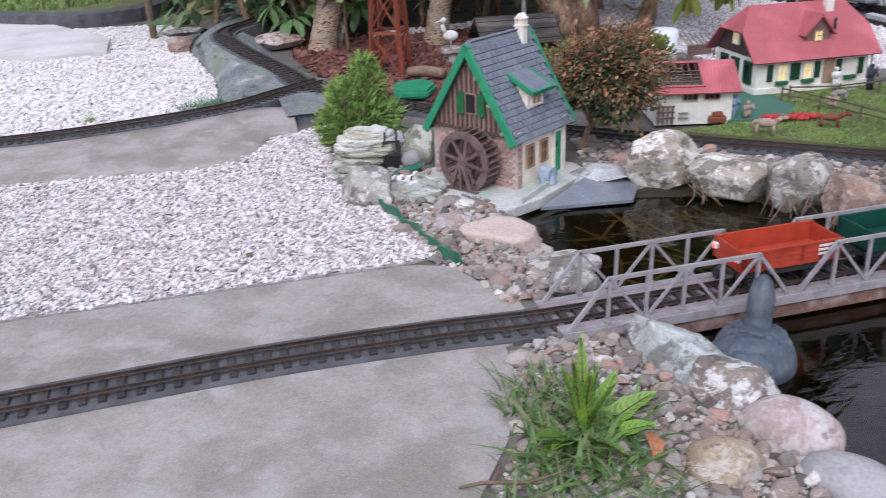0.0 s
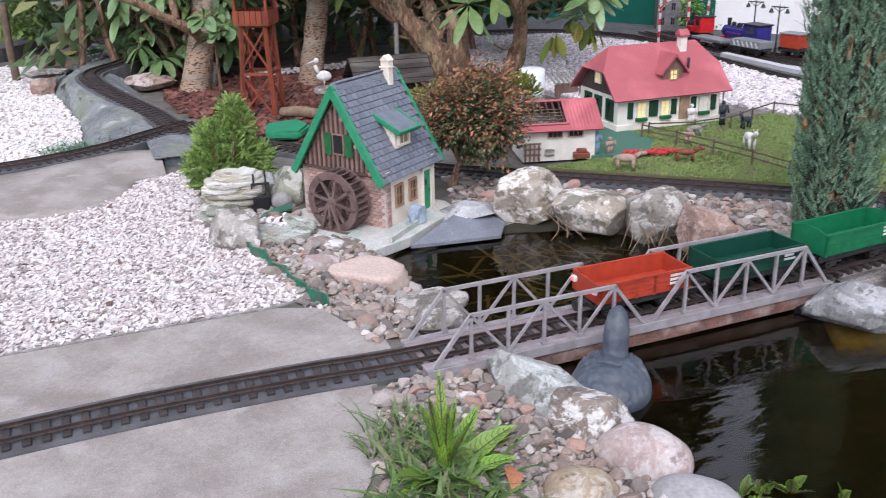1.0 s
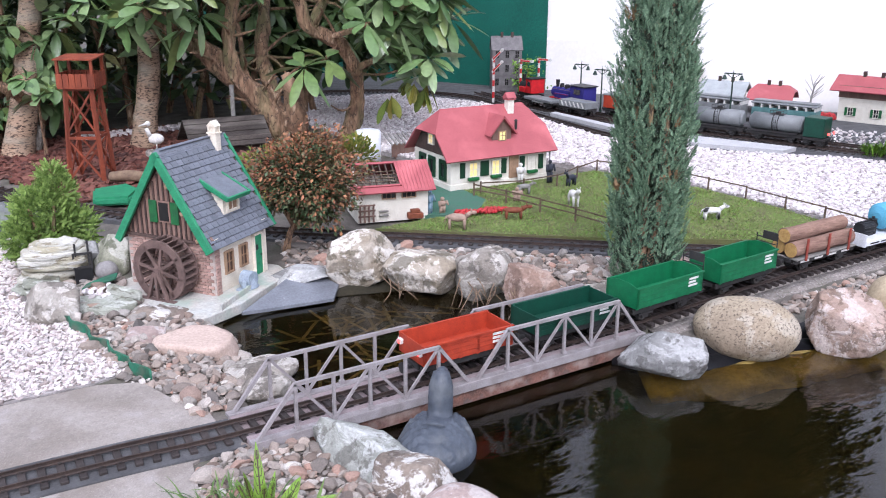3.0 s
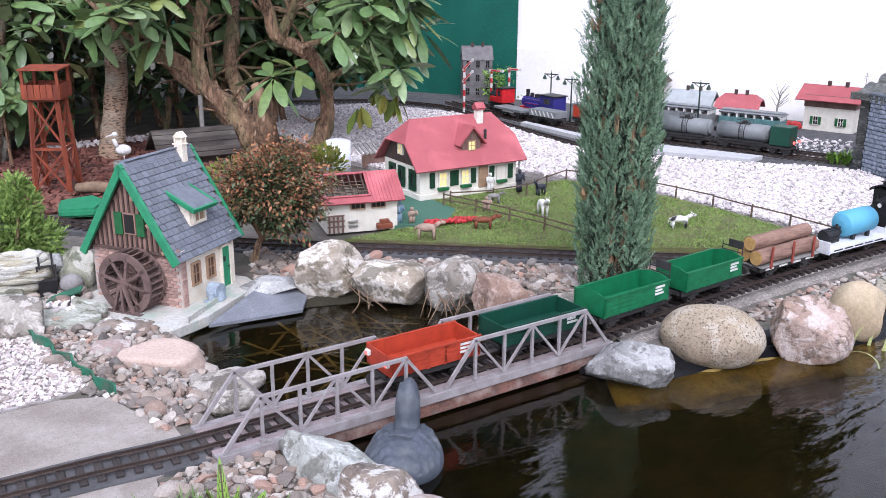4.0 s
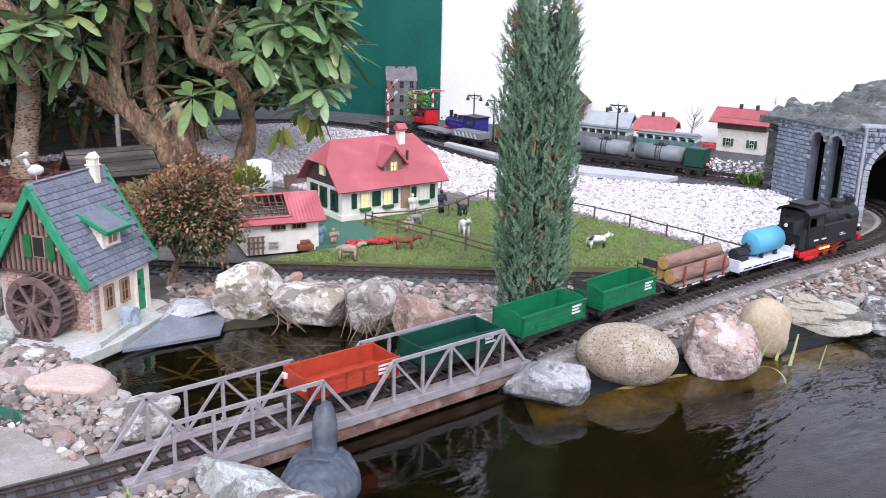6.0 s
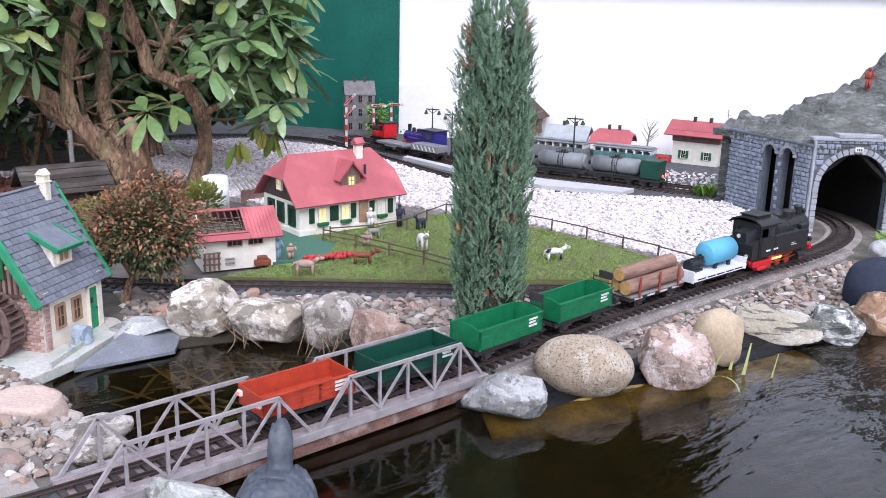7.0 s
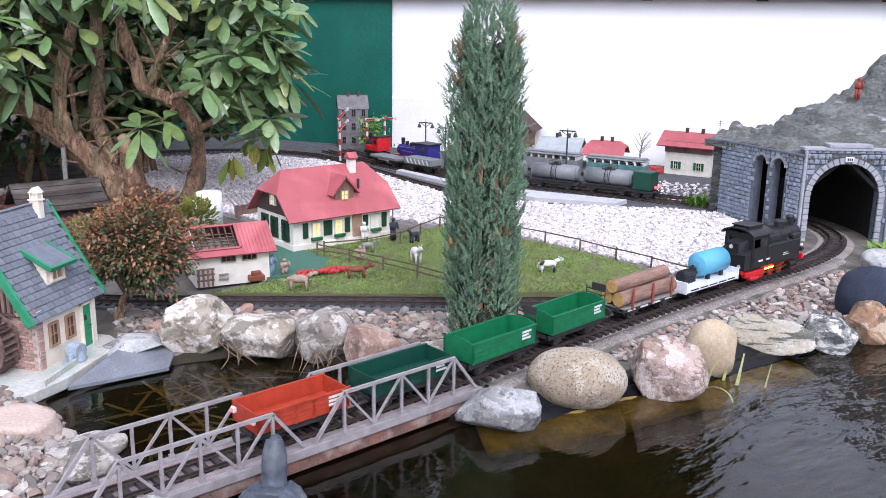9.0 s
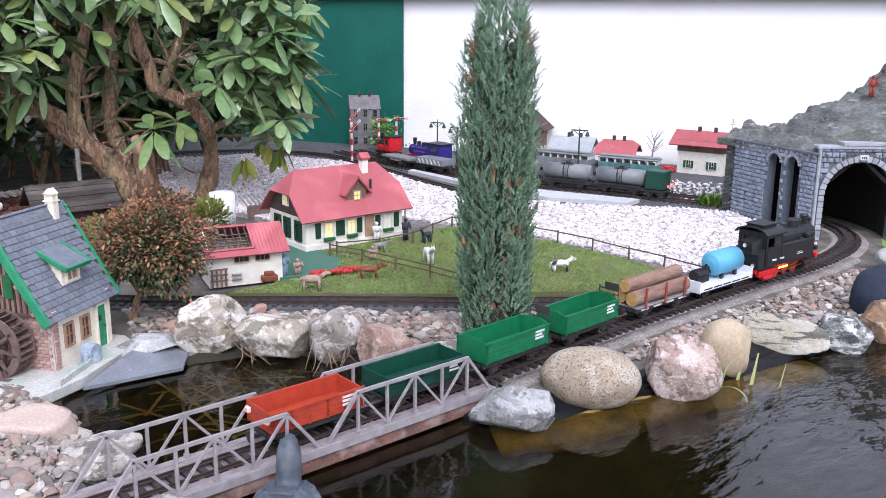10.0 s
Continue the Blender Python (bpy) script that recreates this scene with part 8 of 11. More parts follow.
leaf_cloud("foliage", whorls(tips, 15), M["big_leaves"], hang, 0.10, 0.020, 16, droop=0.55, fold=0.3)
hang2 = thing("leafy_shrub", Matrix(), "leathery green shoot beside the lookout tower", "shrub")
bm = bmesh.new()
tube(bm, [(0.13, 2.72, -0.03), (0.12, 2.68, 0.12), (0.11, 2.62, 0.22)], [0.008, 0.006, 0.004], 6, 0.1, 2)
part("stem", bm, M["bark"], hang2)
leaf_cloud("foliage", whorls([(0.11, 2.60, 0.24), (0.16, 2.62, 0.28), (0.08, 2.64, 0.31)], 25), M["big_leaves"], hang2, 0.085, 0.024, 26, droop=0.4, fold=0.3)


# ---------- conifers ----------
def sprays(name, spots, mat, parent, size, seed, per=18, leaf=0.010, w=0.0017, up=0.75):
    """Feathery scale-leaf sprays: a curved stem with paired leaflets."""
    rr = np.random.RandomState(seed)
    vv, ff = [], []
    for p, out in spots:
        d = (out * (1 - up) + Vector((0, 0, up)) + Vector(rr.normal(0, 0.16, 3))).normalized()
        side = d.cross(Vector(rr.normal(0, 1, 3))).normalized()
        nrm = d.cross(side)
        L = size * rr.uniform(0.6, 1.25)
        bend = out * rr.uniform(-0.1, 0.35) * L
        for k in range(per):
            f = (k + 1) / per
            c = p + d * L * f + bend * f * f
            s = 1 if k % 2 else -1
            ll = leaf * (1.15 - 0.75 * f) * rr.uniform(0.7, 1.3)
            ld = (side * s * 0.8 + d * 0.75 + nrm * rr.uniform(-0.35, 0.35)).normalized()
            lw = nrm.cross(ld).normalized() * w
            b = len(vv)
            vv += [c - lw, c + lw, c + ld * ll * 0.6 + lw * 1.2, c + ld * ll, c + ld * ll * 0.6 - lw * 1.2]
            ff.append((b, b + 1, b + 2, b + 3, b + 4))
    return raw_mesh(name, [v[:] for v in vv], ff, mat, parent)


CYP = Vector((1.143, 0.254, -0.03))
cypress = thing("columnar_cypress", Matrix.Translation(CYP), "tall narrow blue-green cypress with some dry brown tips", "conifer")
for k in range(9):
    bm = bmesh.new()
    a = k * 0.75
    tube(bm, [(0.012 * math.cos(a), 0.012 * math.sin(a), 0), (0.05 * math.cos(a), 0.05 * math.sin(a), 0.25), (0.055 * math.cos(a), 0.055 * math.sin(a), 0.5), (0.04 * math.cos(a), 0.04 * math.sin(a), 0.76)], [0.012, 0.009, 0.006, 0.003], 6, 0.2, k)
    part("stem", bm, M["bark"], cypress)


def cyp_r(z):
    return float(np.interp(z, [0.0, 0.05, 0.12, 0.3, 0.5, 0.62, 0.72, 0.80, 0.86], [0.062, 0.088, 0.101, 0.105, 0.102, 0.097, 0.089, 0.074, 0.058]))


rr = random.Random(4)
spots, inner, dry = [], [], []
for k in range(96):                       # upright plumes, packed side by side, each ending in a loose tip
    a = k * 2.39996 + rr.uniform(-0.2, 0.2)
    z0 = -0.05 + 0.72 * (k + 0.5) / 96
    deep = rr.choice((0.64, 0.80, 0.92))
    length = min(rr.uniform(0.20, 0.30), 0.90 + rr.uniform(-0.06, 0.02) - z0)
    for q in range(74):
        f = rr.random() ** 0.85
        z = z0 + length * f
        fat = 0.017 * (1 - 0.80 * f) + 0.002
        rad = cyp_r(max(0.0, z)) * (deep + 0.06 * f) * (0.92 + 0.16 * noise.noise(Vector((math.cos(a) * 2, math.sin(a) * 2, z * 3))))
        b = rr.uniform(0, 6.283)
        o = Vector((math.cos(a), math.sin(a), 0))
        side = Vector((-o.y, o.x, 0))
        p = o * (rad + fat * 0.6 * math.cos(b)) + side * fat * math.sin(b) + Vector((0, 0, max(0.004, z)))
        out = (o * (0.5 + math.cos(b)) + side * math.sin(b)).normalized()
        isdry = noise.noise(Vector((a * 1.3, z * 6, 4.0))) > 0.46 and rr.random() < 0.75
        (dry if isdry else spots).append((p, out))
# filler sprays, coloured darker to paint the shade between the plumes
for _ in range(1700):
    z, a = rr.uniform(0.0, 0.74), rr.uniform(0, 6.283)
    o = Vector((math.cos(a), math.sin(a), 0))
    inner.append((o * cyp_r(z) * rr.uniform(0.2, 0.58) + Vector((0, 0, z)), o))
sprays("foliage", spots, M["conifer"], cypress, 0.031, 1, per=18, leaf=0.0062, w=0.00085, up=0.74)
sprays("inner_foliage", inner, M["conifer_shaded"], cypress, 0.050, 3, per=12, leaf=0.013, w=0.0018)
sprays("dry_foliage", dry, M["conifer_dry"], cypress, 0.031, 2, per=18, leaf=0.0062, w=0.00085, up=0.74)

BUSH = Vector((-0.115, 1.31, -0.02))
bush = thing("dwarf_conifer", Matrix.Translation(BUSH + Vector((0.018, 0, 0))) @ Matrix.Diagonal((0.84, 0.84, 0.84, 1)), "bushy bright green dwarf conifer beside the mill", "conifer")
for k in range(5):
    bm = bmesh.new()
    a = k * 1.26
    tube(bm, [(0, 0, -0.02), (0.05 * math.cos(a), 0.05 * math.sin(a), 0.12), (0.07 * math.cos(a), 0.07 * math.sin(a), 0.2)], [0.012, 0.008, 0.004], 6, 0.2, k)
    part("stem", bm, M["bark"], bush)
spots = []
for cx_, cy_, cz_, r_, n_ in ((0.0, 0.0, 0.10, 0.115, 900), (-0.075, 0.0, 0.075, 0.070, 380), (0.085, 0.0, 0.085, 0.075, 420), (-0.03, 0.0, 0.17, 0.065, 330), (0.045, 0.02, 0.20, 0.062, 330), (0.035, 0.02, 0.265, 0.036, 170), (-0.05, -0.03, 0.03, 0.08, 260), (0.05, -0.04, 0.03, 0.08, 260)):
    for _ in range(n_):
        o = Vector((rr.gauss(0, 1), rr.gauss(0, 1), rr.gauss(0, 1))).normalized()
        spots.append((Vector((cx_, cy_, cz_)) + o * r_ * rr.uniform(0.55, 0.95), o))
sprays("foliage", spots, M["dwarf_conifer"], bush, 0.026, 3, per=13, leaf=0.0085, w=0.0016, up=0.28)

# ---------- red-leaved shrub ----------
RS = Vector((0.47, 0.985, -0.03))
shrub = thing("red_leaved_shrub", Matrix.Translation(RS), "round reddish bronze small-leaved shrub beside the mill", "shrub")
bm = bmesh.new()
tube(bm, [(0, 0, -0.02), (0.012, 0, 0.05), (0.04, -0.01, 0.11), (0.06, -0.02, 0.17)], [0.014, 0.011, 0.009, 0.006], 8, 0.3, 1)
for k in range(9):
    a = k * 0.7
    tube(bm, [(0.03, -0.005, 0.08), (0.045 + 0.05 * math.cos(a), -0.01 + 0.05 * math.sin(a), 0.15), (0.055 + 0.11 * math.cos(a), -0.01 + 0.11 * math.sin(a), 0.24)], [0.006, 0.004, 0.002], 6, 0.2, k)
part("trunk", bm, M["bark"], shrub)
pl_ = []
while len(pl_) < 14500:
    o = Vector((rr.gauss(0, 1), rr.gauss(0, 1), rr.gauss(0, 1))).normalized()
    lump = 0.90 + 0.42 * noise.noise(o * 2.6 + Vector((3, 1, 2)))
    p = Vector((0.062, -0.03, 0.225)) + Vector((o.x * 0.158, o.y * 0.158, o.z * 0.138)) * lump * rr.uniform(0.40, 1.05)
    pl_.append((p, o + Vector((rr.gauss(0, 0.6), rr.gauss(0, 0.6), rr.gauss(0.2, 0.6)))))
new_ = [q for q in pl_ if (q[0] - Vector((0.062, -0.03, 0.20))).length > 0.115 and rr.random() < 0.55 + 2.2 * (q[0].z - 0.22)]
taken = {id(q) for q in new_}
old_ = [q for q in pl_ if id(q) not in taken]
leaf_cloud("foliage", old_, M["shrub_green"], shrub, 0.0130, 0.0042, 13, droop=0.2, rows=1)
tagged(leaf_cloud("new_foliage", new_, M["red_leaves"], shrub, 0.0135, 0.0042, 12, droop=0.2, rows=1), "coppery red young leaves")
for c_, n_, nm in ((Vector((1.02, 1.63, 0.075)), 900, "golden shrub beside the barn"), (Vector((0.62, 1.50, 0.10)), 350, "golden shrub behind the mill")):
    ys = thing("golden_shrub", Matrix.Translation(c_), "small yellow-green " + nm, "shrub")
    for k in range(5):
        bm = bmesh.new()
        tube(bm, [(0, 0, -c_.z - 0.03), (0.02 * math.cos(k), 0.02 * math.sin(k), -0.02), (0.05 * math.cos(k * 1.3), 0.05 * math.sin(k * 1.3), 0.06)], [0.006, 0.005, 0.003], 6, 0.1, k)
        part("stem", bm, M["bark"], ys)
    pl_ = []
    for _ in range(n_):
        o = Vector((rr.gauss(0, 1), rr.gauss(0, 1), rr.gauss(0, 1))).normalized()
        pl_.append((o * 0.085 * rr.uniform(0.5, 1.0), o + Vector((0, 0, 0.4))))
    leaf_cloud("foliage", pl_, M["yellow_leaves"], ys, 0.022, 0.006, 14, droop=0.1, rows=1)

# ---------- fern, weeds, reeds ----------
def dock_leaf(parent, a, tilt, L, W, bend, seed):
    """A long wavy leaf with a dark midrib and side veins."""
    rr = random.Random(seed)
    out, side = Vector((math.cos(a), math.sin(a), 0)), Vector((-math.sin(a), math.cos(a), 0))
    n = 14
    spine, wid = [], []
    p, ang = Vector((0, 0, 0)), tilt
    for k in range(n + 1):
        f = k / n
        spine.append((p.copy(), ang))
        wid.append(W * (0.10 + (0.9 * math.sin(math.pi * min(1.0, 0.06 + f * 0.97)) ** 0.75 if f > 0.16 else 0.0)) * (0.0 if k == n else 1.0))
        p += (out * math.sin(ang) + Vector((0, 0, math.cos(ang)))) * L / n
        ang += bend / n
    ph = rr.uniform(0, 6)
    twist = rr.uniform(-0.5, 0.5)

    def at(k, u):
        c, an = spine[k]
        nr = out * math.cos(an) - Vector((0, 0, math.sin(an)))
        sd = side * math.cos(twist) + nr * math.sin(twist)
        w = wid[k]
        return c + sd * w * u - nr * (0.30 * w * abs(u) + 0.12 * w * u * u * math.sin(k * 1.9 + ph + (2 if u > 0 else 0))), -nr

    cols = (-1.0, -0.5, 0.0, 0.5, 1.0)
    vv, ff = [], []
    for k in range(n + 1):
        vv += [at(k, u)[0] for u in cols]
    for k in range(n):
        for q in range(4):
            b = k * 5 + q
            ff.append((b, b + 1, b + 6, b + 5))
    lf = raw_mesh("leaf", [v[:] for v in vv], ff, M["dock_leaf"], parent, smooth=True)
    vv, ff = [], []

    def strip(p0, p1, w0, w1, up_):
        d = (p1 - p0)
        s_ = d.cross(up_).normalized()
        for sg in (1, -1):
            b = len(vv)
            o = up_ * 0.0005 * sg
            vv.extend([p0 - s_ * w0 + o, p0 + s_ * w0 + o, p1 + s_ * w1 + o, p1 - s_ * w1 + o])
            ff.append((b, b + 1, b + 2, b + 3))

    for k in range(n - 1):
        p0, u0 = at(k, 0.0)
        p1, _u = at(k + 1, 0.0)
        strip(p0, p1, 0.0012, 0.0011, u0)
        if k > 2:
            for u in (-0.85, 0.85):
                q0, uq = at(k, u * 0.5)
                q1, _u = at(min(k + 1, n - 1), u)
                strip(p0, q0, 0.0006, 0.0005, uq)
                strip(q0, q1, 0.0005, 0.0003, uq)
    raw_mesh("venation", [v[:] for v in vv], ff, M["dock_vein"], lf)


dock = thing("dock_plant", pose(-0.085, -0.272, -0.03), "yellow-green leafy dock with dark-veined upright leaves", "plant")
rr = random.Random(9)
for k in range(17):
    inner = k < 8
    dock_leaf(dock, rr.uniform(0, 6.28) if not inner else 2 * math.pi * k / 8 + rr.uniform(-0.3, 0.3), rr.uniform(0.03, 0.24) if inner else rr.uniform(0.75, 1.25),
              rr.uniform(0.12, 0.19) if inner else rr.uniform(0.09, 0.15), rr.uniform(0.0078, 0.0110) if inner else rr.uniform(0.012, 0.017),
              rr.uniform(0.1, 0.6) if inner else rr.uniform(0.3, 0.9), 300 + k)


def blades(name, m, label, category, n, height, spread, width, mat, seed, lean=0.5):
    rr = random.Random(seed)
    vv, ff = [], []
    for _ in range(n):
        a = rr.uniform(0, 6.28)
        r = spread * math.sqrt(rr.random())
        p = Vector((r * math.cos(a), r * math.sin(a), 0))
        b_ = rr.uniform(0, 6.28)
        o = Vector((math.cos(b_), math.sin(b_), 0))
        s = Vector((-o.y, o.x, 0)) * width * rr.uniform(0.6, 1.2)
        H = height * rr.uniform(0.5, 1.2)
        le = lean * rr.uniform(0.2, 1.3) * H
        b = len(vv)
        for f in (0, 0.4, 0.75):
            c = p + Vector((0, 0, H * (f - 0.25 * f * f))) + o * le * f * f
            vv += [c - s * (1 - 0.6 * f), c + s * (1 - 0.6 * f)]
        vv.append(p + Vector((0, 0, H * 0.72)) + o * le)
        ff += [(b, b + 1, b + 3, b + 2), (b + 2, b + 3, b + 5, b + 4), (b + 4, b + 5, b + 6)]
    ob = tagged(raw_mesh(name, [v[:] for v in vv], ff, mat), label, category)
    ob.matrix_basis = m
    return ob


blades("grass_tuft", pose(-0.10, -0.17, -0.03), "grassy weeds beside the dock plant", "weeds", 220, 0.055, 0.075, 0.0024, M["weed"], 3, 1.0)
blades("grass_tuft", pose(-0.09, -0.29, -0.03), "leafy green weeds under the dock plant", "weeds", 200, 0.06, 0.085, 0.0055, M["weed"], 13, 1.4)
blades("grass_tuft", pose(-0.13, -0.40, -0.03), "tangled grass and weeds at the slab edge", "weeds", 380, 0.05, 0.12, 0.002, M["weed"], 4, 1.4)
rr = random.Random(91)
for px_, py_, n_ in ((0.306, -0.444, 4), (0.336, -0.452, 6), (0.372, -0.466, 5), (0.420, -0.512, 4)):
    pond_plant = thing("pond_plant", pose(px_, py_, -0.058), "small yellow-green broad-leaved plant at the near pond edge", "plant", "plants at the near pond edge")
    for k in range(n_):
        dock_leaf(pond_plant, rr.uniform(0, 6.28), rr.uniform(0.1, 0.35) if k < 2 else rr.uniform(0.9, 1.3), rr.uniform(0.026, 0.040), rr.uniform(0.007, 0.010), rr.uniform(0.2, 0.6), 700 + k + int(px_ * 1000))
blades("weed_clump", pose(-0.52, 1.90, -0.02), "low blue-green weeds below the track", "weeds", 160, 0.05, 0.09, 0.003, M["conifer"], 6, 1.3)
blades("weed_clump", pose(-0.90, 1.88, -0.02), "small green tuft in the white gravel", "weeds", 60, 0.035, 0.03, 0.002, M["grass"], 7, 1.0)
blades("weed_clump", pose(3.10, 0.90, -0.02), "small green shrub at the tunnel flank", "weeds", 90, 0.08, 0.05, 0.006, M["fern"], 8, 0.8)
blades("weed_clump", pose(2.80, -0.06, -0.02), "broad pale green leaves beside the tunnel mouth", "weeds", 24, 0.09, 0.04, 0.016, M["fern"], 18, 0.9)
bm = bmesh.new()
tube(bm, [(-0.285, -0.325, -0.013), (-0.24, -0.335, -0.006), (-0.205, -0.345, -0.012), (-0.14, -0.35, 0.0)], [0.0022, 0.003, 0.0026, 0.0015], 6, 0.3, 3)
tube(bm, [(-0.24, -0.335, -0.006), (-0.22, -0.31, 0.004), (-0.205, -0.30, 0.002)], [0.002, 0.0016, 0.001], 6, 0.3, 4)
single("fallen_twig", bm, M["twig"], "dry brown twig lying on the concrete", "twig", smooth=True)
bm = bmesh.new()
grid_ = [[bm.verts.new((0.012 * (u - 2) / 2 * math.sin(math.pi * (0.12 + 0.8 * w_ / 5)), 0.05 * w_ / 5, 0.004 * (u - 2) ** 2 / 4 + 0.010 * math.sin(w_ * 0.9))) for u in range(5)] for w_ in range(6)]
for a_, b_ in zip(grid_, grid_[1:]):
    for u in range(4):
        bm.faces.new((a_[u], a_[u + 1], b_[u + 1], b_[u]))
single("dead_leaf", bm, M["dead_leaf"], "curled orange-brown dead leaf under the dock plant", "leaf", m=pose(-0.02, -0.36, -0.006, 20, 10, -15), smooth=True)
for x_, y_, h_, w_, bend_ in ((1.474, -0.262, 0.075, 0.004, 0.0), (1.472, -0.30, 0.085, 0.0045, 0.0), (1.51, -0.352, 0.065, 0.002, 0.0), (1.40, -0.262, 0.055, 0.003, 0.4), (1.336, -0.275, 0.05, 0.003, 1.0), (1.19, -0.98, 0.09, 0.005, 0.2)):
    vv, ff = [], []
    for k in range(11):
        f = k / 10
        ang = f * (0.25 + bend_ * 2.9)
        c = Vector((0.03 * bend_ * (1 - math.cos(ang)) * 1.2 + 0.01 * f, -0.02 * bend_ * f, h_ * (math.sin(ang) / max(0.25 + bend_ * 1.2, 0.3) if bend_ > 0.3 else f)))
        vv += [c + Vector((w_ * (1 - 0.6 * f), 0, 0)), c - Vector((w_ * (1 - 0.6 * f), 0, 0)), c + Vector((0, 0.0015, 0))]
    for k in range(10):
        q = 3 * k
        ff += [(q, q + 2, q + 5, q + 3), (q + 2, q + 1, q + 4, q + 5), (q + 1, q, q + 3, q + 4)]
    ob = tagged(raw_mesh("reed", [v[:] for v in vv], ff, M["reed"]), "pale yellow-green reed standing in the water", "reed", "reeds at the bank")
    ob.matrix_basis = pose(x_, y_, -0.058, 0, 0, -50)
bm = bmesh.new()
rr = random.Random(33)
for k in range(44):
    cx_, cy_ = ((0.62, 0.60), (0.76, 0.45), (0.83, 0.36))[k % 3]
    p = Vector((cx_ + rr.uniform(-0.03, 0.06), cy_ + rr.uniform(-0.02, 0.04), rr.uniform(-0.02, 0.015)))
    q = Vector((p.x + rr.uniform(-0.07, 0.05), p.y - rr.uniform(0.02, 0.07), -0.052))
    mid = (p + q) / 2 + Vector((rr.uniform(-0.01, 0.01), -0.01, rr.uniform(0.0, 0.02)))
    tube(bm, [p, mid, q], [0.0016, 0.0014, 0.0009], 5, 0.1, k, 0.012)
tagged(finish("dead_stalks", bm, M["dry_stalk"]), "dry brown plant stalks at the waterline", "stalks", kind="stuff")
bm = bmesh.new()
for k in range(70):
    a = rr.uniform(0, 6.28)
    p = Vector((rr.uniform(0.22, 0.72), rr.uniform(0.22, 0.60), -0.075 - rr.uniform(0, 0.05)))
    d_ = Vector((math.cos(a), math.sin(a), 0)) * rr.uniform(0.03, 0.09)
    bar(bm, p - d_, p + d_, 0.008, 0.001)
tagged(finish("sunken_leaves", bm, M["sunken"]), "long brownish leaves lying under the water", "water plants", kind="stuff")
bm = bmesh.new()
sweep(bm, catmull([(0.80, -0.01, -0.05), (0.90, -0.125, -0.05), (1.06, -0.158, -0.05), (1.23, -0.19, -0.05), (1.40, -0.243, -0.05), (1.75, -0.297, -0.05), (2.0, -0.36, -0.05)], 0.03), [(-0.06, 0.012), (-0.06, 0.016), (-0.016, 0.004), (0.006, -0.02), (0.006, -0.024), (-0.018, -0.001)])
single("pond_liner", bm, M["liner"], "black pond liner showing between stones and water", "pond liner", kind="structure", smooth=True)
bm = bmesh.new()
sweep(bm, catmull([(0.80, -0.12, -0.06), (0.95, -0.20, -0.06), (1.2, -0.25, -0.06), (1.40, -0.305, -0.06), (1.75, -0.355, -0.06)], 0.03), [(-0.080, 0.008), (-0.062, 0.006), (-0.042, 0.003), (-0.022, -0.002), (0.0, -0.010), (0.030, -0.05), (-0.07, -0.07)])
for v in bm.verts:
    v.co += Vector((0, 0.020, 0.0085)) * noise.noise(v.co * 11) + Vector((0, 0.006, 0.003)) * noise.noise(v.co * 45) - Vector((0, 0, 0.003))
single("algae_shelf", bm, M["algae"], "yellow-brown algae-covered shelf under the water", "pond shelf", kind="structure", smooth=True)

# ---------- tall trees beyond the house wall, seen mirrored in the pond ----------
def tall_tree(x, y, h, r, seed):
    ob = thing("thuja_tree", pose(x, y, -0.05), "tall dark dense thuja beyond the wall", "tree", "tall trees beyond the wall")
    rr = random.Random(seed)
    bm = bmesh.new()
    tube(bm, [(0, 0, 0), (0.03, 0, h * 0.5), (0, 0, h * 0.95)], [0.16, 0.10, 0.02], 8, 0.1, seed)
    part("trunk", bm, M["bark"], ob)
    spots = []
    for _ in range(1500):
        f = rr.random() ** 0.8
        a = rr.uniform(0, 2 * math.pi)
        q = r * (1.0 if f < 0.6 else 1 - (f - 0.6) / 0.42 * 0.9) * rr.uniform(0.45, 1.08) * (0.85 + 0.3 * noise.noise(Vector((math.cos(a), math.sin(a), f * 6 + seed))))
        spots.append((Vector((q * math.cos(a), q * math.sin(a), 0.15 + f * (h - 0.2))), Vector((math.cos(a), math.sin(a), 0.5))))
    leaf_cloud("crown", spots, M["dark_leaves"], ob, 0.55, 0.16, seed, droop=0.3, rows=1)


for k, (az_, h_, r_) in enumerate(((6, 8.2, 1.1), (15, 9.0, 1.0), (24, 8.4, 1.1), (31.5, 8.8, 0.85), (40.5, 4.5, 0.6), (49.5, 8.6, 0.8), (54, 8.2, 0.75))):
    tall_tree(1.0 + 9.2 * math.sin(radians(az_)), -0.5 + 9.2 * math.cos(radians(az_)), h_, r_, 40 + k)
chips("stray_gravel", [(3.02, 1.12), (3.25, 0.92), (3.62, 1.15), (3.45, 1.55), (3.18, 1.60)], 0.032, 0.0075, level(-0.016), M["white_chips"], "stray white stones on the dark station ground", "gravel", 35)


# ---------- train ----------
MAINLINE = catmull(MAIN, 0.005)


def on_track(x, wheelbase=0.16):
    """The pose on the main line of a vehicle centred at x."""
    a = min(MAINLINE, key=lambda p: abs(p.x - x + wheelbase / 2))
    b = min(MAINLINE, key=lambda p: abs(p.x - x - wheelbase / 2))
    c, d = (a + b) / 2, b - a
    return Matrix.Translation(c) @ pose(0, 0, 0, 0, 0, math.degrees(math.atan2(d.y, d.x)))


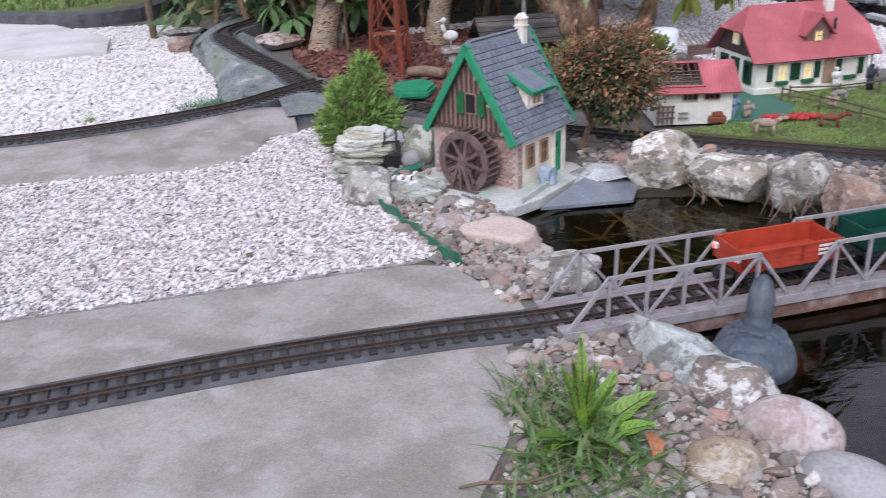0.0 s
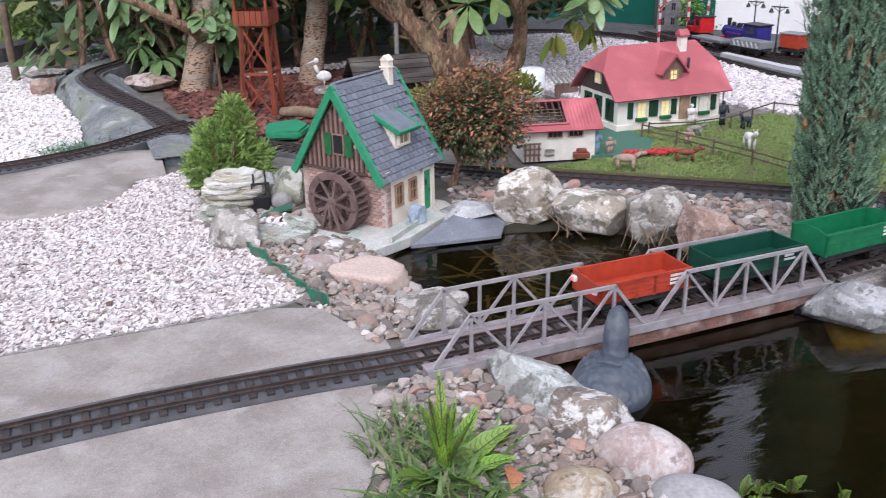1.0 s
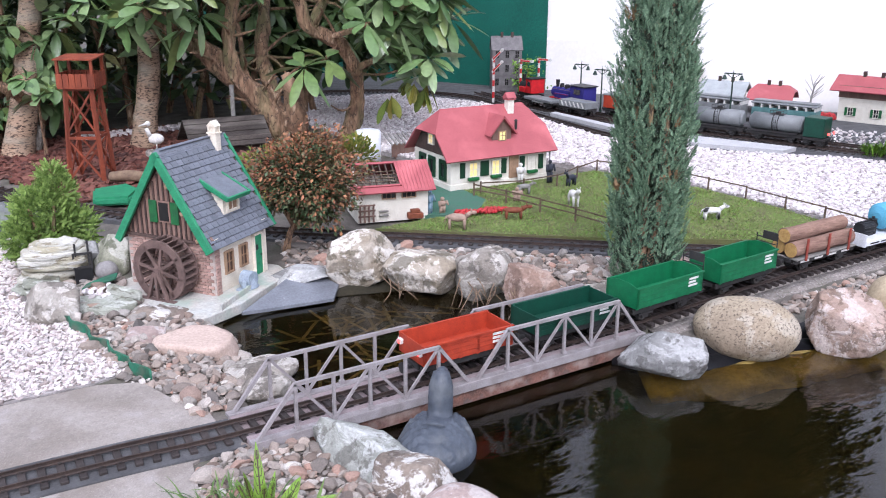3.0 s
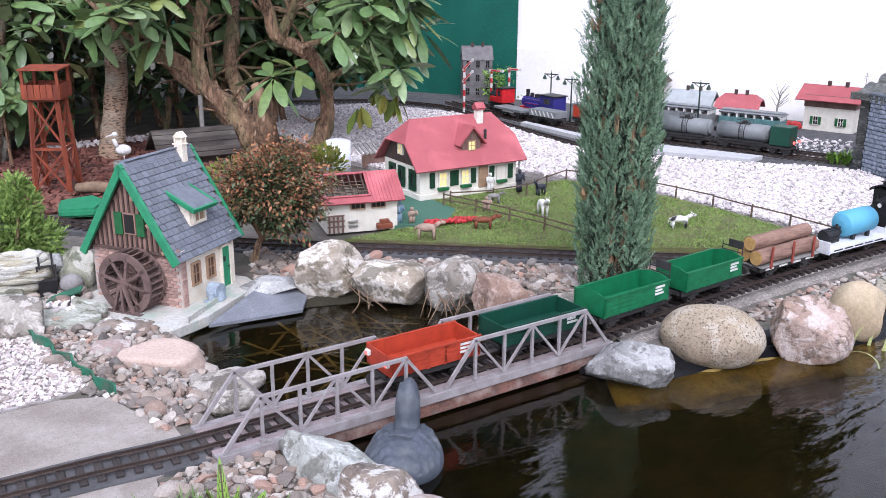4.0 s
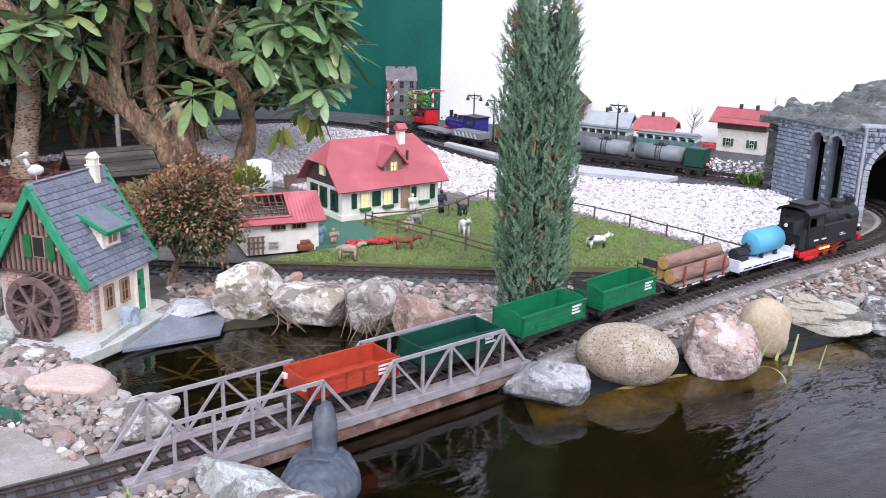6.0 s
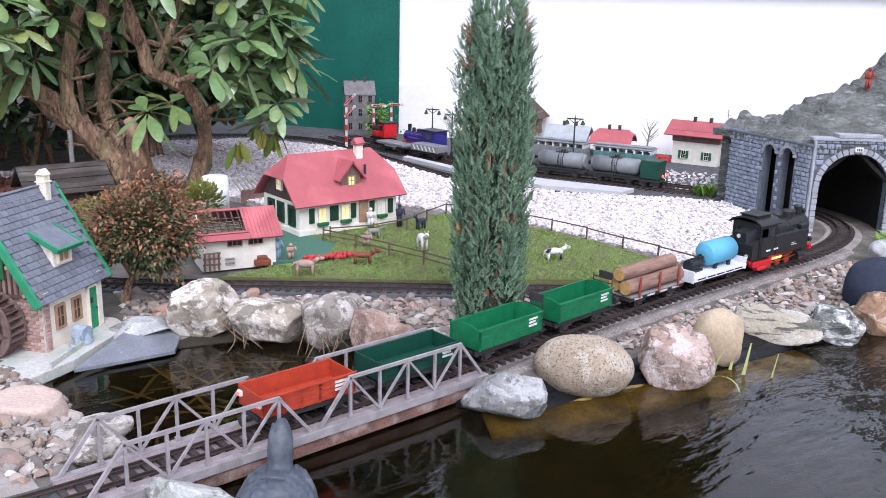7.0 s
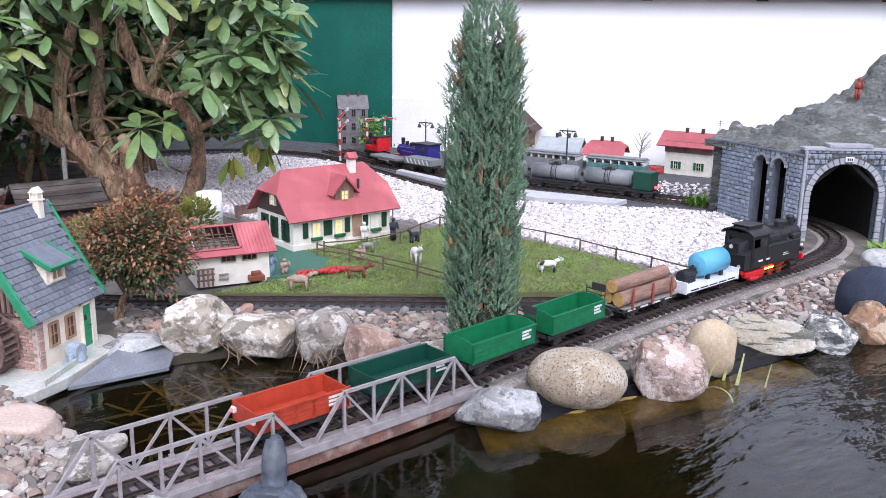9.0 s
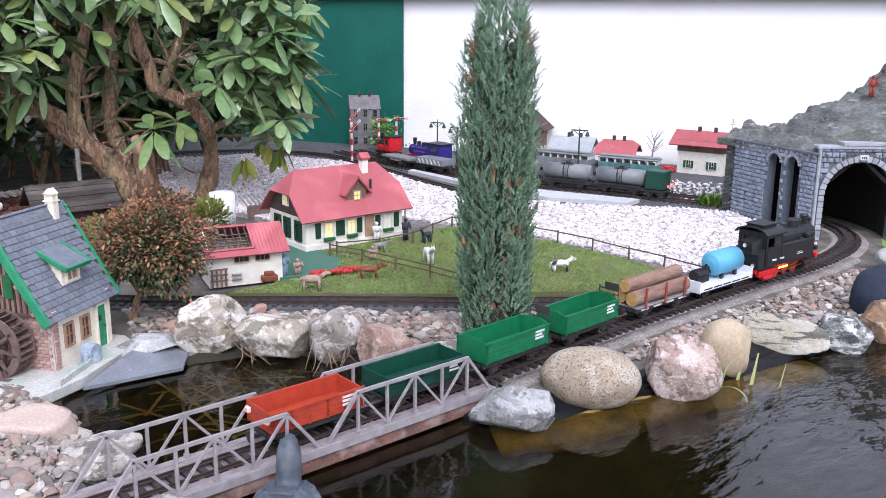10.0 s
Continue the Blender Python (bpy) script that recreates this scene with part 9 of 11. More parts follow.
def wheelset(parent, x, r=0.0145, mat="black_matt", name="wheelset"):
    bm = bmesh.new()
    for s in (-1, 1):
        cy(bm, (x, s * 0.0205, r), (x, s * 0.0245, r), r, r, 18)
        cy(bm, (x, s * 0.0185, r), (x, s * 0.0205, r), r + 0.002, r + 0.002, 18)
    cy(bm, (x, -0.03, r), (x, 0.03, r), 0.002, 0.002, 8)
    w = part(name, bm, M[mat], parent)
    for s in (-1, 1):
        bm = bmesh.new()
        cy(bm, (x, s * 0.0246, r), (x, s * 0.0256, r), r * 0.86, r * 0.86, 18)
        cy(bm, (x, s * 0.0256, r), (x, s * 0.0262, r), r * 0.3, r * 0.3, 12)
        part("wheel_face", bm, M["wheel_metal"], w)
    return w


def underframe(parent, L, mat="black_matt"):
    bm = bmesh.new()
    bx(bm, -L / 2, L / 2, -0.022, 0.022, 0.026, 0.036, 0.001)
    for s in (-1, 1):
        bx(bm, -L / 2, L / 2, s * 0.034 - 0.003, s * 0.034 + 0.003, 0.026, 0.038, 0.001)
        for x in (-L * 0.30, L * 0.30):
            bx(bm, x - 0.010, x + 0.010, s * 0.031 - 0.003, s * 0.031 + 0.003, 0.010, 0.026, 0.001)
            bx(bm, x - 0.022, x + 0.022, s * 0.033 - 0.002, s * 0.033 + 0.002, 0.019, 0.023)
    part("underframe", bm, M[mat], parent)
    for x in (-L * 0.30, L * 0.30):
        wheelset(parent, x)
    for s in (-1, 1):
        bm = bmesh.new()
        bx(bm, min(s * L / 2, s * (L / 2 + 0.022)), max(s * L / 2, s * (L / 2 + 0.022)), -0.004, 0.004, 0.024, 0.032, 0.001)
        cy(bm, (s * (L / 2 + 0.018), 0, 0.028), (s * (L / 2 + 0.023), 0, 0.028), 0.011, 0.011, 14)
        part("coupler", bm, M["black_matt"], parent)


def gondola(m, mat, label, tall=0.052, L=0.245, brake=True, lit=False):
    ob = thing("open_wagon", m, label, "wagon", "wagons of the train")
    underframe(ob, L)
    W, z0 = 0.090, 0.045
    bm = bmesh.new()
    bx(bm, -L / 2, L / 2, -W / 2, W / 2, z0 - 0.003, z0 + 0.002)
    t = 0.0028
    for s in (-1, 1):
        bx(bm, -L / 2, L / 2, min(s * W / 2, s * (W / 2 - t)), max(s * W / 2, s * (W / 2 - t)), z0, z0 + tall)
    for s in (-1, 1):
        pts = [(s * L / 2, -W / 2, z0), (s * L / 2, W / 2, z0), (s * L / 2, W / 2, z0 + tall), (s * L / 2, 0.018, z0 + tall + (0.008 if tall > 0.04 else 0)), (s * L / 2, -0.018, z0 + tall + (0.008 if tall > 0.04 else 0)), (s * L / 2, -W / 2, z0 + tall)]
        prism(bm, pts, (-s * t, 0, 0))
    part("body", bm, M[mat], ob)
    for s in (-1, 1):
        for k in range(4):
            bm = bmesh.new()
            z = z0 + tall * k / 4
            bx(bm, -L / 2 + 0.002, L / 2 - 0.002, s * W / 2 - 0.001, s * W / 2 + 0.0005, z + 0.0008, z + tall / 4 - 0.0008)
            part("plank", bm, M[mat], ob)
        for k in range(6):
            bm = bmesh.new()
            x = -L / 2 + 0.004 + k * (L - 0.008) / 5
            bx(bm, x - 0.003, x + 0.003, s * W / 2 - 0.001, s * W / 2 + 0.0048, z0 - 0.004, z0 + tall)
            part("stanchion", bm, M[mat], ob)
        bm = bmesh.new()
        bx(bm, -L / 2 - 0.001, L / 2 + 0.001, s * W / 2 - 0.0035, s * W / 2 + 0.0022, z0 + tall - 0.002, z0 + tall + 0.0015)
        part("rim", bm, M[mat], ob)
        bm = bmesh.new()
        x0 = L / 2 - 0.050
        for k, (a, b) in enumerate(((0, 0.032), (0, 0.024), (0, 0.030))):
            bx(bm, x0 + a, x0 + b, s * (W / 2 + 0.0012) - 0.0006, s * (W / 2 + 0.0012) + 0.0006, z0 + tall * 0.72 - k * 0.008, z0 + tall * 0.72 - k * 0.008 + 0.005)
        part("lettering", bm, M["lettering"], ob, "unreadable white lettering bars")
    if brake:
        bm = bmesh.new()
        x = L / 2 + 0.004
        bx(bm, x, x + 0.016, -0.036, 0.036, 0.030, 0.034)
        for y in (-0.030, 0.030):
            cy(bm, (x + 0.014, y, 0.034), (x + 0.014, y, 0.112), 0.0014, 0.0014, 6)
        bar(bm, (x + 0.014, -0.030, 0.104), (x + 0.014, 0.030, 0.104), 0.003, 0.003)
        bar(bm, (x + 0.014, -0.030, 0.092), (x + 0.014, 0.030, 0.092), 0.002, 0.002)
        bx(bm, x + 0.012, x + 0.016, -0.030, 0.012, 0.102, 0.122)
        cy(bm, (x + 0.008, 0.015, 0.034), (x + 0.008, 0.015, 0.090), 0.0016, 0.0016, 6)
        cy(bm, (x + 0.008, 0.015, 0.090), (x + 0.008, 0.015, 0.092), 0.008, 0.008, 12)
        part("brake_stand", bm, M["black_matt"], ob, "black hand brake stand")
    if lit:
        for y in (-0.036, 0.036):
            bm = bmesh.new()
            bx(bm, -L / 2 - 0.007, -L / 2, y - 0.006, y + 0.006, z0 + tall * 0.45, z0 + tall * 0.75, 0.001)
            tl = part("tail_lamp", bm, M["lettering"], ob)
            bm = bmesh.new()
            cy(bm, (-L / 2 - 0.0085, y, z0 + tall * 0.6), (-L / 2 - 0.007, y, z0 + tall * 0.6), 0.004, 0.004, 12)
            part("lens", bm, M["lamp_red"], tl, "glowing red tail lamp")
    return ob


gondola(on_track(0.452), "wagon_red", "orange-red open wagon with red tail lamps at the train's end", 0.037, 0.208, False, True)
gondola(on_track(0.728), "wagon_dkgreen", "dark green low-sided open wagon", 0.037, 0.215, False)
gondola(on_track(1.003), "wagon_green", "bright green high-sided open wagon with brake stand", 0.044, 0.218)
gondola(on_track(1.285), "wagon_green", "bright green high-sided open wagon behind the log car", 0.044, 0.218)

logcar = thing("log_wagon", on_track(1.615), "flat wagon with three big logs between rust-red stakes", "wagon", "wagons of the train")
underframe(logcar, 0.25)
bm = bmesh.new()
bx(bm, -0.125, 0.125, -0.042, 0.042, 0.037, 0.042, 0.001)
part("floor", bm, M["figure_grey"], logcar)
for s in (-1, 1):
    for k in range(3):
        bm = bmesh.new()
        x = -0.092 + k * 0.090
        bx(bm, x - 0.004, x + 0.004, s * 0.044 - 0.002, s * 0.044 + 0.002, 0.034, 0.094, 0.001)
        part("stake", bm, M["stake_red"], logcar, "rust-red stake")
    for k in range(4):
        bm = bmesh.new()
        x = -0.105 + k * 0.058
        bx(bm, x, x + 0.034, s * 0.0378 - 0.0008, s * 0.0378 + 0.0008, 0.029, 0.034)
        part("lettering", bm, M["lettering"], logcar)
for k, (y, z, x0, x1, r) in enumerate(((-0.0205, 0.063, -0.128, 0.118, 0.0205), (0.0205, 0.063, -0.122, 0.120, 0.0205), (0.002, 0.097, -0.130, 0.112, 0.0195))):
    bm = bmesh.new()
    line = [Vector((x0 + (x1 - x0) * i / 10, y + 0.001 * math.sin(i + k), z)) for i in range(11)]
    rows = []
    for i, p in enumerate(line):
        rows.append([bm.verts.new(p + Vector((0, math.cos(a), math.sin(a))) * r * (1 + 0.06 * noise.noise(Vector((p.x * 30, math.cos(a) * 2, math.sin(a) * 2 + k * 5))))) for a in [2 * math.pi * q / 18 for q in range(18)]])
    for a, b in zip(rows, rows[1:]):
        for q in range(18):
            bm.faces.new((a[q], a[(q + 1) % 18], b[(q + 1) % 18], b[q]))
    bm.faces.new(rows[0])
    bm.faces.new(list(reversed(rows[-1])))
    lg = single("log", bm, M["log_bark"], "brown bark-covered log lying on the flat wagon", "log", "logs on the wagon", m=on_track(1.615))
    for x in (x0 - 0.0008, x1 - 0.0006):
        bm = bmesh.new()
        cy(bm, (x, y, z), (x + 0.0014, y, z), r * 0.93, r * 0.93, 18)
        part("cut_face", bm, M["log_end"], lg, "yellowish sawn end")

tankcar = thing("flat_wagon", on_track(1.915), "white flat wagon with a motor and tank as load", "wagon", "wagons of the train")
underframe(tankcar, 0.265)
bm = bmesh.new()
bx(bm, -0.135, 0.135, -0.046, 0.046, 0.038, 0.043, 0.001)
part("floor", bm, M["white_paint"], tankcar)
for s in (-1, 1):
    bm = bmesh.new()
    bx(bm, -0.135, 0.135, s * 0.047 - 0.0015, s * 0.047 + 0.0015, 0.030, 0.044, 0.0005)
    part("side_sill", bm, M["white_paint"], tankcar)
    for k in range(5):
        bm = bmesh.new()
        bx(bm, -0.118 + k * 0.048, -0.078 + k * 0.048, s * 0.0487 - 0.0004, s * 0.0487 + 0.0004, 0.034, 0.038)
        part("slot", bm, M["black_matt"], tankcar)
for s in (-1, 1):
    bm = bmesh.new()
    bx(bm, s * 0.135 - 0.0018, s * 0.135 + 0.0018, -0.047, 0.047, 0.026, 0.062, 0.0005)
    part("end_board", bm, M["white_paint"], tankcar)
T5 = on_track(1.915)
bm = bmesh.new()
cy(bm, (-0.015, 0, 0.088), (0.100, 0, 0.088), 0.037, 0.037, 32)
for s, x in ((-1, -0.015), (1, 0.100)):
    cy(bm, (x, 0, 0.088), (x + s * 0.009, 0, 0.088), 0.037, 0.030, 32)
    cy(bm, (x + s * 0.009, 0, 0.088), (x + s * 0.015, 0, 0.088), 0.030, 0.012, 32)
blue = single("blue_tank", bm, M["tank_blue"], "light blue pressure tank on black feet", "tank", m=T5, smooth=False)
for p_ in blue.data.polygons:
    p_.use_smooth = abs(p_.normal.x) < 0.3
for x in (0.008, 0.078):
    for s in (-1, 1):
        bm = bmesh.new()
        bx(bm, x - 0.006, x + 0.006, s * 0.020 - 0.005, s * 0.020 + 0.005, 0.043, 0.060, 0.001)
        part("foot", bm, M["black"], blue, "black foot")
motor = thing("electric_motor", T5, "black finned electric motor and pump on the wagon", "motor")
bm = bmesh.new()
cy(bm, (-0.105, 0, 0.064), (-0.052, 0, 0.064), 0.017, 0.017, 20)
part("housing", bm, M["black"], motor)
for k in range(14):
    bm = bmesh.new()
    bx(bm, -0.103, -0.056, -0.001, 0.001, 0.016, 0.0195, 0, Matrix.Translation((0, 0, 0.064)) @ Matrix.Rotation(2 * math.pi * k / 14, 4, "X"))
    part("fin", bm, M["black"], motor)
bm = bmesh.new()
cy(bm, (-0.045, 0, 0.043), (-0.045, 0, 0.085), 0.012, 0.011, 16)
cy(bm, (-0.045, 0, 0.085), (-0.045, 0, 0.092), 0.004, 0.004, 10)
cy(bm, (-0.052, 0, 0.066), (-0.028, 0, 0.066), 0.007, 0.007, 12)
part("pump", bm, M["black"], motor)
bm = bmesh.new()
bx(bm, -0.100, -0.058, -0.014, 0.014, 0.043, 0.050)
part("base", bm, M["black"], motor)

# steam locomotive
LOCO = on_track(2.262)
loco = thing("steam_locomotive", LOCO, "black and red model tank locomotive with glowing firebox", "locomotive")
bm = bmesh.new()
bx(bm, -0.172, 0.160, -0.034, 0.034, 0.030, 0.046, 0.001)
bx(bm, -0.060, 0.100, -0.018, 0.018, 0.012, 0.030)
part("frame", bm, M["black_matt"], loco)
for s in (-1, 1):
    bm = bmesh.new()
    bx(bm, -0.165, -0.066, s * 0.038 - 0.008, s * 0.038 + 0.008, 0.018, 0.036, 0.002)
    bx(bm, -0.140, -0.090, s * 0.040 - 0.010, s * 0.040 + 0.010, 0.006, 0.018, 0.003)
    part("rear_skirt", bm, M["loco_red"], loco, "bright red side skirt and box")
    bm = bmesh.new()
    bx(bm, -0.066, 0.112, s * 0.032 - 0.003, s * 0.032 + 0.003, 0.034, 0.043, 0.001)
    part("running_bar", bm, M["loco_red"], loco)
    bm = bmesh.new()
    bx(bm, -0.057, 0.132, s * 0.042 - 0.010, s * 0.042 + 0.010, 0.046, 0.112, 0.003)
    tank_ = part("side_tank", bm, M["black"], loco)
    bm = bmesh.new()
    bx(bm, 0.088, 0.132, s * 0.042 - 0.009, s * 0.042 + 0.009, 0.1125, 0.128, 0.003)
    part("tank_box", bm, M["black"], tank_)
    bm = bmesh.new()
    cy(bm, (0.062, s * 0.043, 0.112), (0.062, s * 0.043, 0.117), 0.007, 0.006, 14)
    part("filler_cap", bm, M["black_matt"], tank_)
    bm = bmesh.new()
    cy(bm, (0.080, s * 0.042, 0.026), (0.112, s * 0.042, 0.026), 0.012, 0.012, 16)
    part("cylinder", bm, M["black"], loco)
    bm = bmesh.new()
    bar(bm, (-0.055, s * 0.038, 0.019), (0.050, s * 0.038, 0.019), 0.003, 0.004)
    bar(bm, (0.0, s * 0.040, 0.019), (0.085, s * 0.040, 0.026), 0.003, 0.003)
    bar(bm, (0.0, s * 0.041, 0.030), (0.060, s * 0.041, 0.036), 0.002, 0.003)
    part("drive_rod", bm, M["brass"], loco, "shiny brass drive rods")
    for k in range(2):
        bm = bmesh.new()
        bx(bm, -0.110 + k * 0.042, -0.088 + k * 0.042, s * 0.0525 - 0.001, s * 0.0525 + 0.001, 0.066, 0.071)
        part("number_plate", bm, M["lettering"], loco, "pale plate with unreadable figures")
    bm = bmesh.new()
    bx(bm, 0.030, 0.062, s * 0.0525 - 0.0006, s * 0.0525 + 0.0006, 0.068, 0.0705)
    bx(bm, 0.030, 0.055, s * 0.0525 - 0.0006, s * 0.0525 + 0.0006, 0.074, 0.0755)
    part("lettering", bm, M["lettering"], loco)
    bm = bmesh.new()
    bx(bm, -0.046, 0.006, s * 0.0375 - 0.001, s * 0.0375 + 0.001, 0.028, 0.033)
    part("firebox_glow", bm, M["fire_glow"], loco, "orange glowing firebox light")
    bm = bmesh.new()
    bar(bm, (-0.050, s * 0.037, 0.128), (0.150, s * 0.034, 0.128), 0.0016, 0.0016)
    part("handrail", bm, M["black"], loco)
for x in (-0.052, -0.002, 0.048):
    for s in (-1, 1):
        bm = bmesh.new()
        cy(bm, (x, s * 0.026, 0.0195), (x, s * 0.031, 0.0195), 0.0195, 0.0195, 24)
        w_ = part("driving_wheel", bm, M["wheel_metal"], loco)
        bm = bmesh.new()
        cy(bm, (x, s * 0.031, 0.0195), (x, s * 0.0325, 0.0195), 0.0165, 0.0165, 24)
        part("wheel_centre", bm, M["loco_red"], w_, "red wheel centre")
for x in (0.135, -0.118):
    for s in (-1, 1):
        bm = bmesh.new()
        cy(bm, (x, s * 0.026, 0.0135), (x, s * 0.030, 0.0135), 0.0135, 0.0135, 20)
        w_ = part("pony_wheel", bm, M["wheel_metal"], loco)
        bm = bmesh.new()
        cy(bm, (x, s * 0.030, 0.0135), (x, s * 0.0312, 0.0135), 0.0108, 0.0108, 20)
        part("wheel_centre", bm, M["loco_red"], w_)
bm = bmesh.new()
cy(bm, (-0.06, 0, 0.114), (0.160, 0, 0.114), 0.034, 0.034, 32)
for x in (-0.02, 0.045, 0.11):
    cy(bm, (x, 0, 0.114), (x + 0.003, 0, 0.114), 0.0348, 0.0348, 32)
part("boiler", bm, M["black"], loco, smooth=False)
bm = bmesh.new()
cy(bm, (0.160, 0, 0.114), (0.168, 0, 0.114), 0.0335, 0.028, 28)
cy(bm, (0.168, 0, 0.114), (0.171, 0, 0.114), 0.010, 0.008, 16)
part("smokebox_door", bm, M["black"], loco)
bm = bmesh.new()
bx(bm, 0.158, 0.171, -0.046, 0.046, 0.034, 0.052, 0.002)
bx(bm, 0.100, 0.160, -0.040, 0.040, 0.046, 0.052, 0.001)
part("buffer_beam", bm, M["loco_red"], loco, "red front buffer beam")
bm = bmesh.new()
bx(bm, -0.182, -0.172, -0.044, 0.044, 0.032, 0.048, 0.002)
part("rear_beam", bm, M["loco_red"], loco)
bm = bmesh.new()
for x0, x1 in ((-0.148, -0.144), (-0.062, -0.058)):
    bx(bm, x0, x1, -0.050, 0.050, 0.048, 0.158)
for s in (-1, 1):
    bx(bm, -0.148, -0.058, min(s * 0.047, s * 0.050), max(s * 0.047, s * 0.050), 0.048, 0.112)
    bx(bm, -0.148, -0.058, min(s * 0.047, s * 0.050), max(s * 0.047, s * 0.050), 0.140, 0.158)
    for x0, x1 in ((-0.148, -0.138), (-0.104, -0.098), (-0.066, -0.058)):
        bx(bm, x0, x1, min(s * 0.047, s * 0.050), max(s * 0.047, s * 0.050), 0.112, 0.140)
    bx(bm, -0.137, -0.105, min(s * 0.050, s * 0.0515), max(s * 0.050, s * 0.0515), 0.049, 0.112)
part("cab", bm, M["black"], loco)
for s in (-1, 1):
    bm = bmesh.new()
    bx(bm, -0.098, -0.066, s * 0.0485 - 0.001, s * 0.0485 + 0.001, 0.112, 0.140)
    part("cab_window", bm, M["glass_dark"], loco)
bm = bmesh.new()
arc = [(0.060 * math.sin(a), 0.148 + 0.026 * math.cos(a)) for a in [(-1.35 + 2.7 * i / 12) for i in range(13)]]
prism(bm, [(-0.160, y, z) for y, z in arc] + [(-0.160, y * 0.97, z - 0.004) for y, z in reversed(arc)], (0.112, 0, 0))
rf = part("cab_roof", bm, M["black"], loco)
bm = bmesh.new()
bx(bm, -0.142, -0.068, -0.030, 0.030, 0.168, 0.178, 0.002)
bx(bm, -0.146, -0.064, -0.033, 0.033, 0.178, 0.181, 0.001)
part("roof_vent", bm, M["black"], rf)
bm = bmesh.new()
prism(bm, [(-0.182, -0.049, 0.046), (-0.148, -0.049, 0.046), (-0.148, -0.049, 0.108), (-0.182, -0.049, 0.094)], (0, 0.098, 0))
bx(bm, -0.184, -0.180, -0.051, 0.051, 0.090, 0.096, 0.001)
prism(bm, [(-0.180, -0.024, 0.092), (-0.148, -0.036, 0.100), (-0.148, -0.036, 0.142), (-0.180, -0.020, 0.128)], (0, 0.044, 0))
prism(bm, [(-0.180, 0.024, 0.092), (-0.148, 0.036, 0.100), (-0.148, 0.036, 0.142), (-0.180, 0.020, 0.128)], (0, -0.004, 0))
part("bunker", bm, M["black"], loco)
for y, z in ((0.0, 0.118), (-0.034, 0.058), (0.034, 0.058)):
    bm = bmesh.new()
    cy(bm, (-0.188, y, z), (-0.179, y, z), 0.008, 0.009, 16)
    lp = part("rear_lamp", bm, M["black"], loco)
    bm = bmesh.new()
    cy(bm, (-0.189, y, z), (-0.1878, y, z), 0.0065, 0.0065, 16)
    part("lens", bm, M["lettering"], lp, "white lamp glass")
for y, z in ((0.0, 0.156), (-0.034, 0.066), (0.034, 0.066)):
    bm = bmesh.new()
    cy(bm, (0.160, y, z), (0.172, y, z), 0.008, 0.009, 16)
    lp = part("head_lamp", bm, M["black"], loco)
    bm = bmesh.new()
    cy(bm, (0.1718, y, z), (0.173, y, z), 0.0065, 0.0065, 16)
    part("lens", bm, M["lettering"], lp)
for nm, x, r0, r1, z1 in (("chimney", 0.138, 0.012, 0.014, 0.178), ("sand_dome", 0.074, 0.019, 0.0185, 0.170), ("steam_dome", 0.012, 0.016, 0.0155, 0.167), ("feed_pump", 0.112, 0.008, 0.008, 0.166)):
    bm = bmesh.new()
    cy(bm, (x, 0, 0.140), (x, 0, z1 - 0.005), r0, r1, 20)
    cy(bm, (x, 0, z1 - 0.005), (x, 0, z1), r1 * 1.06, r1 * 0.8, 20)
    part(nm, bm, M["black"], loco)
bm = bmesh.new()
cy(bm, (0.126, 0.016, 0.146), (0.126, 0.016, 0.160), 0.006, 0.004, 12)
cy(bm, (-0.045, 0.012, 0.148), (-0.045, 0.012, 0.164), 0.003, 0.003, 8)
part("bell", bm, M["brass"], loco, "brass bell and whistle")
for s in (-1, 1):
    bm = bmesh.new()
    bx(bm, min(s * 0.176, s * 0.198), max(s * 0.176, s * 0.198), -0.004, 0.004, 0.026, 0.033)
    part("coupler", bm, M["black_matt"], loco)


# ---------- station: parked stock, houses, lamps, signals ----------
SIDING = catmull([(3.12, 0.86), (3.03, 1.05), (2.95, 1.34), (2.83, 1.66), (2.70, 2.10), (2.66, 2.4), (2.66, 2.8), (2.70, 3.3)], 0.01)


def on_siding(s, off=0.0, z=0.002):
    i = min(int(s / 0.01), len(SIDING) - 12)
    d = SIDING[i + 10] - SIDING[i]
    return Matrix.Translation(SIDING[i] + Vector((d.y, -d.x, 0)).normalized() * off + Vector((0, 0, z))) @ pose(0, 0, 0, 0, 0, math.degrees(math.atan2(d.y, d.x)))


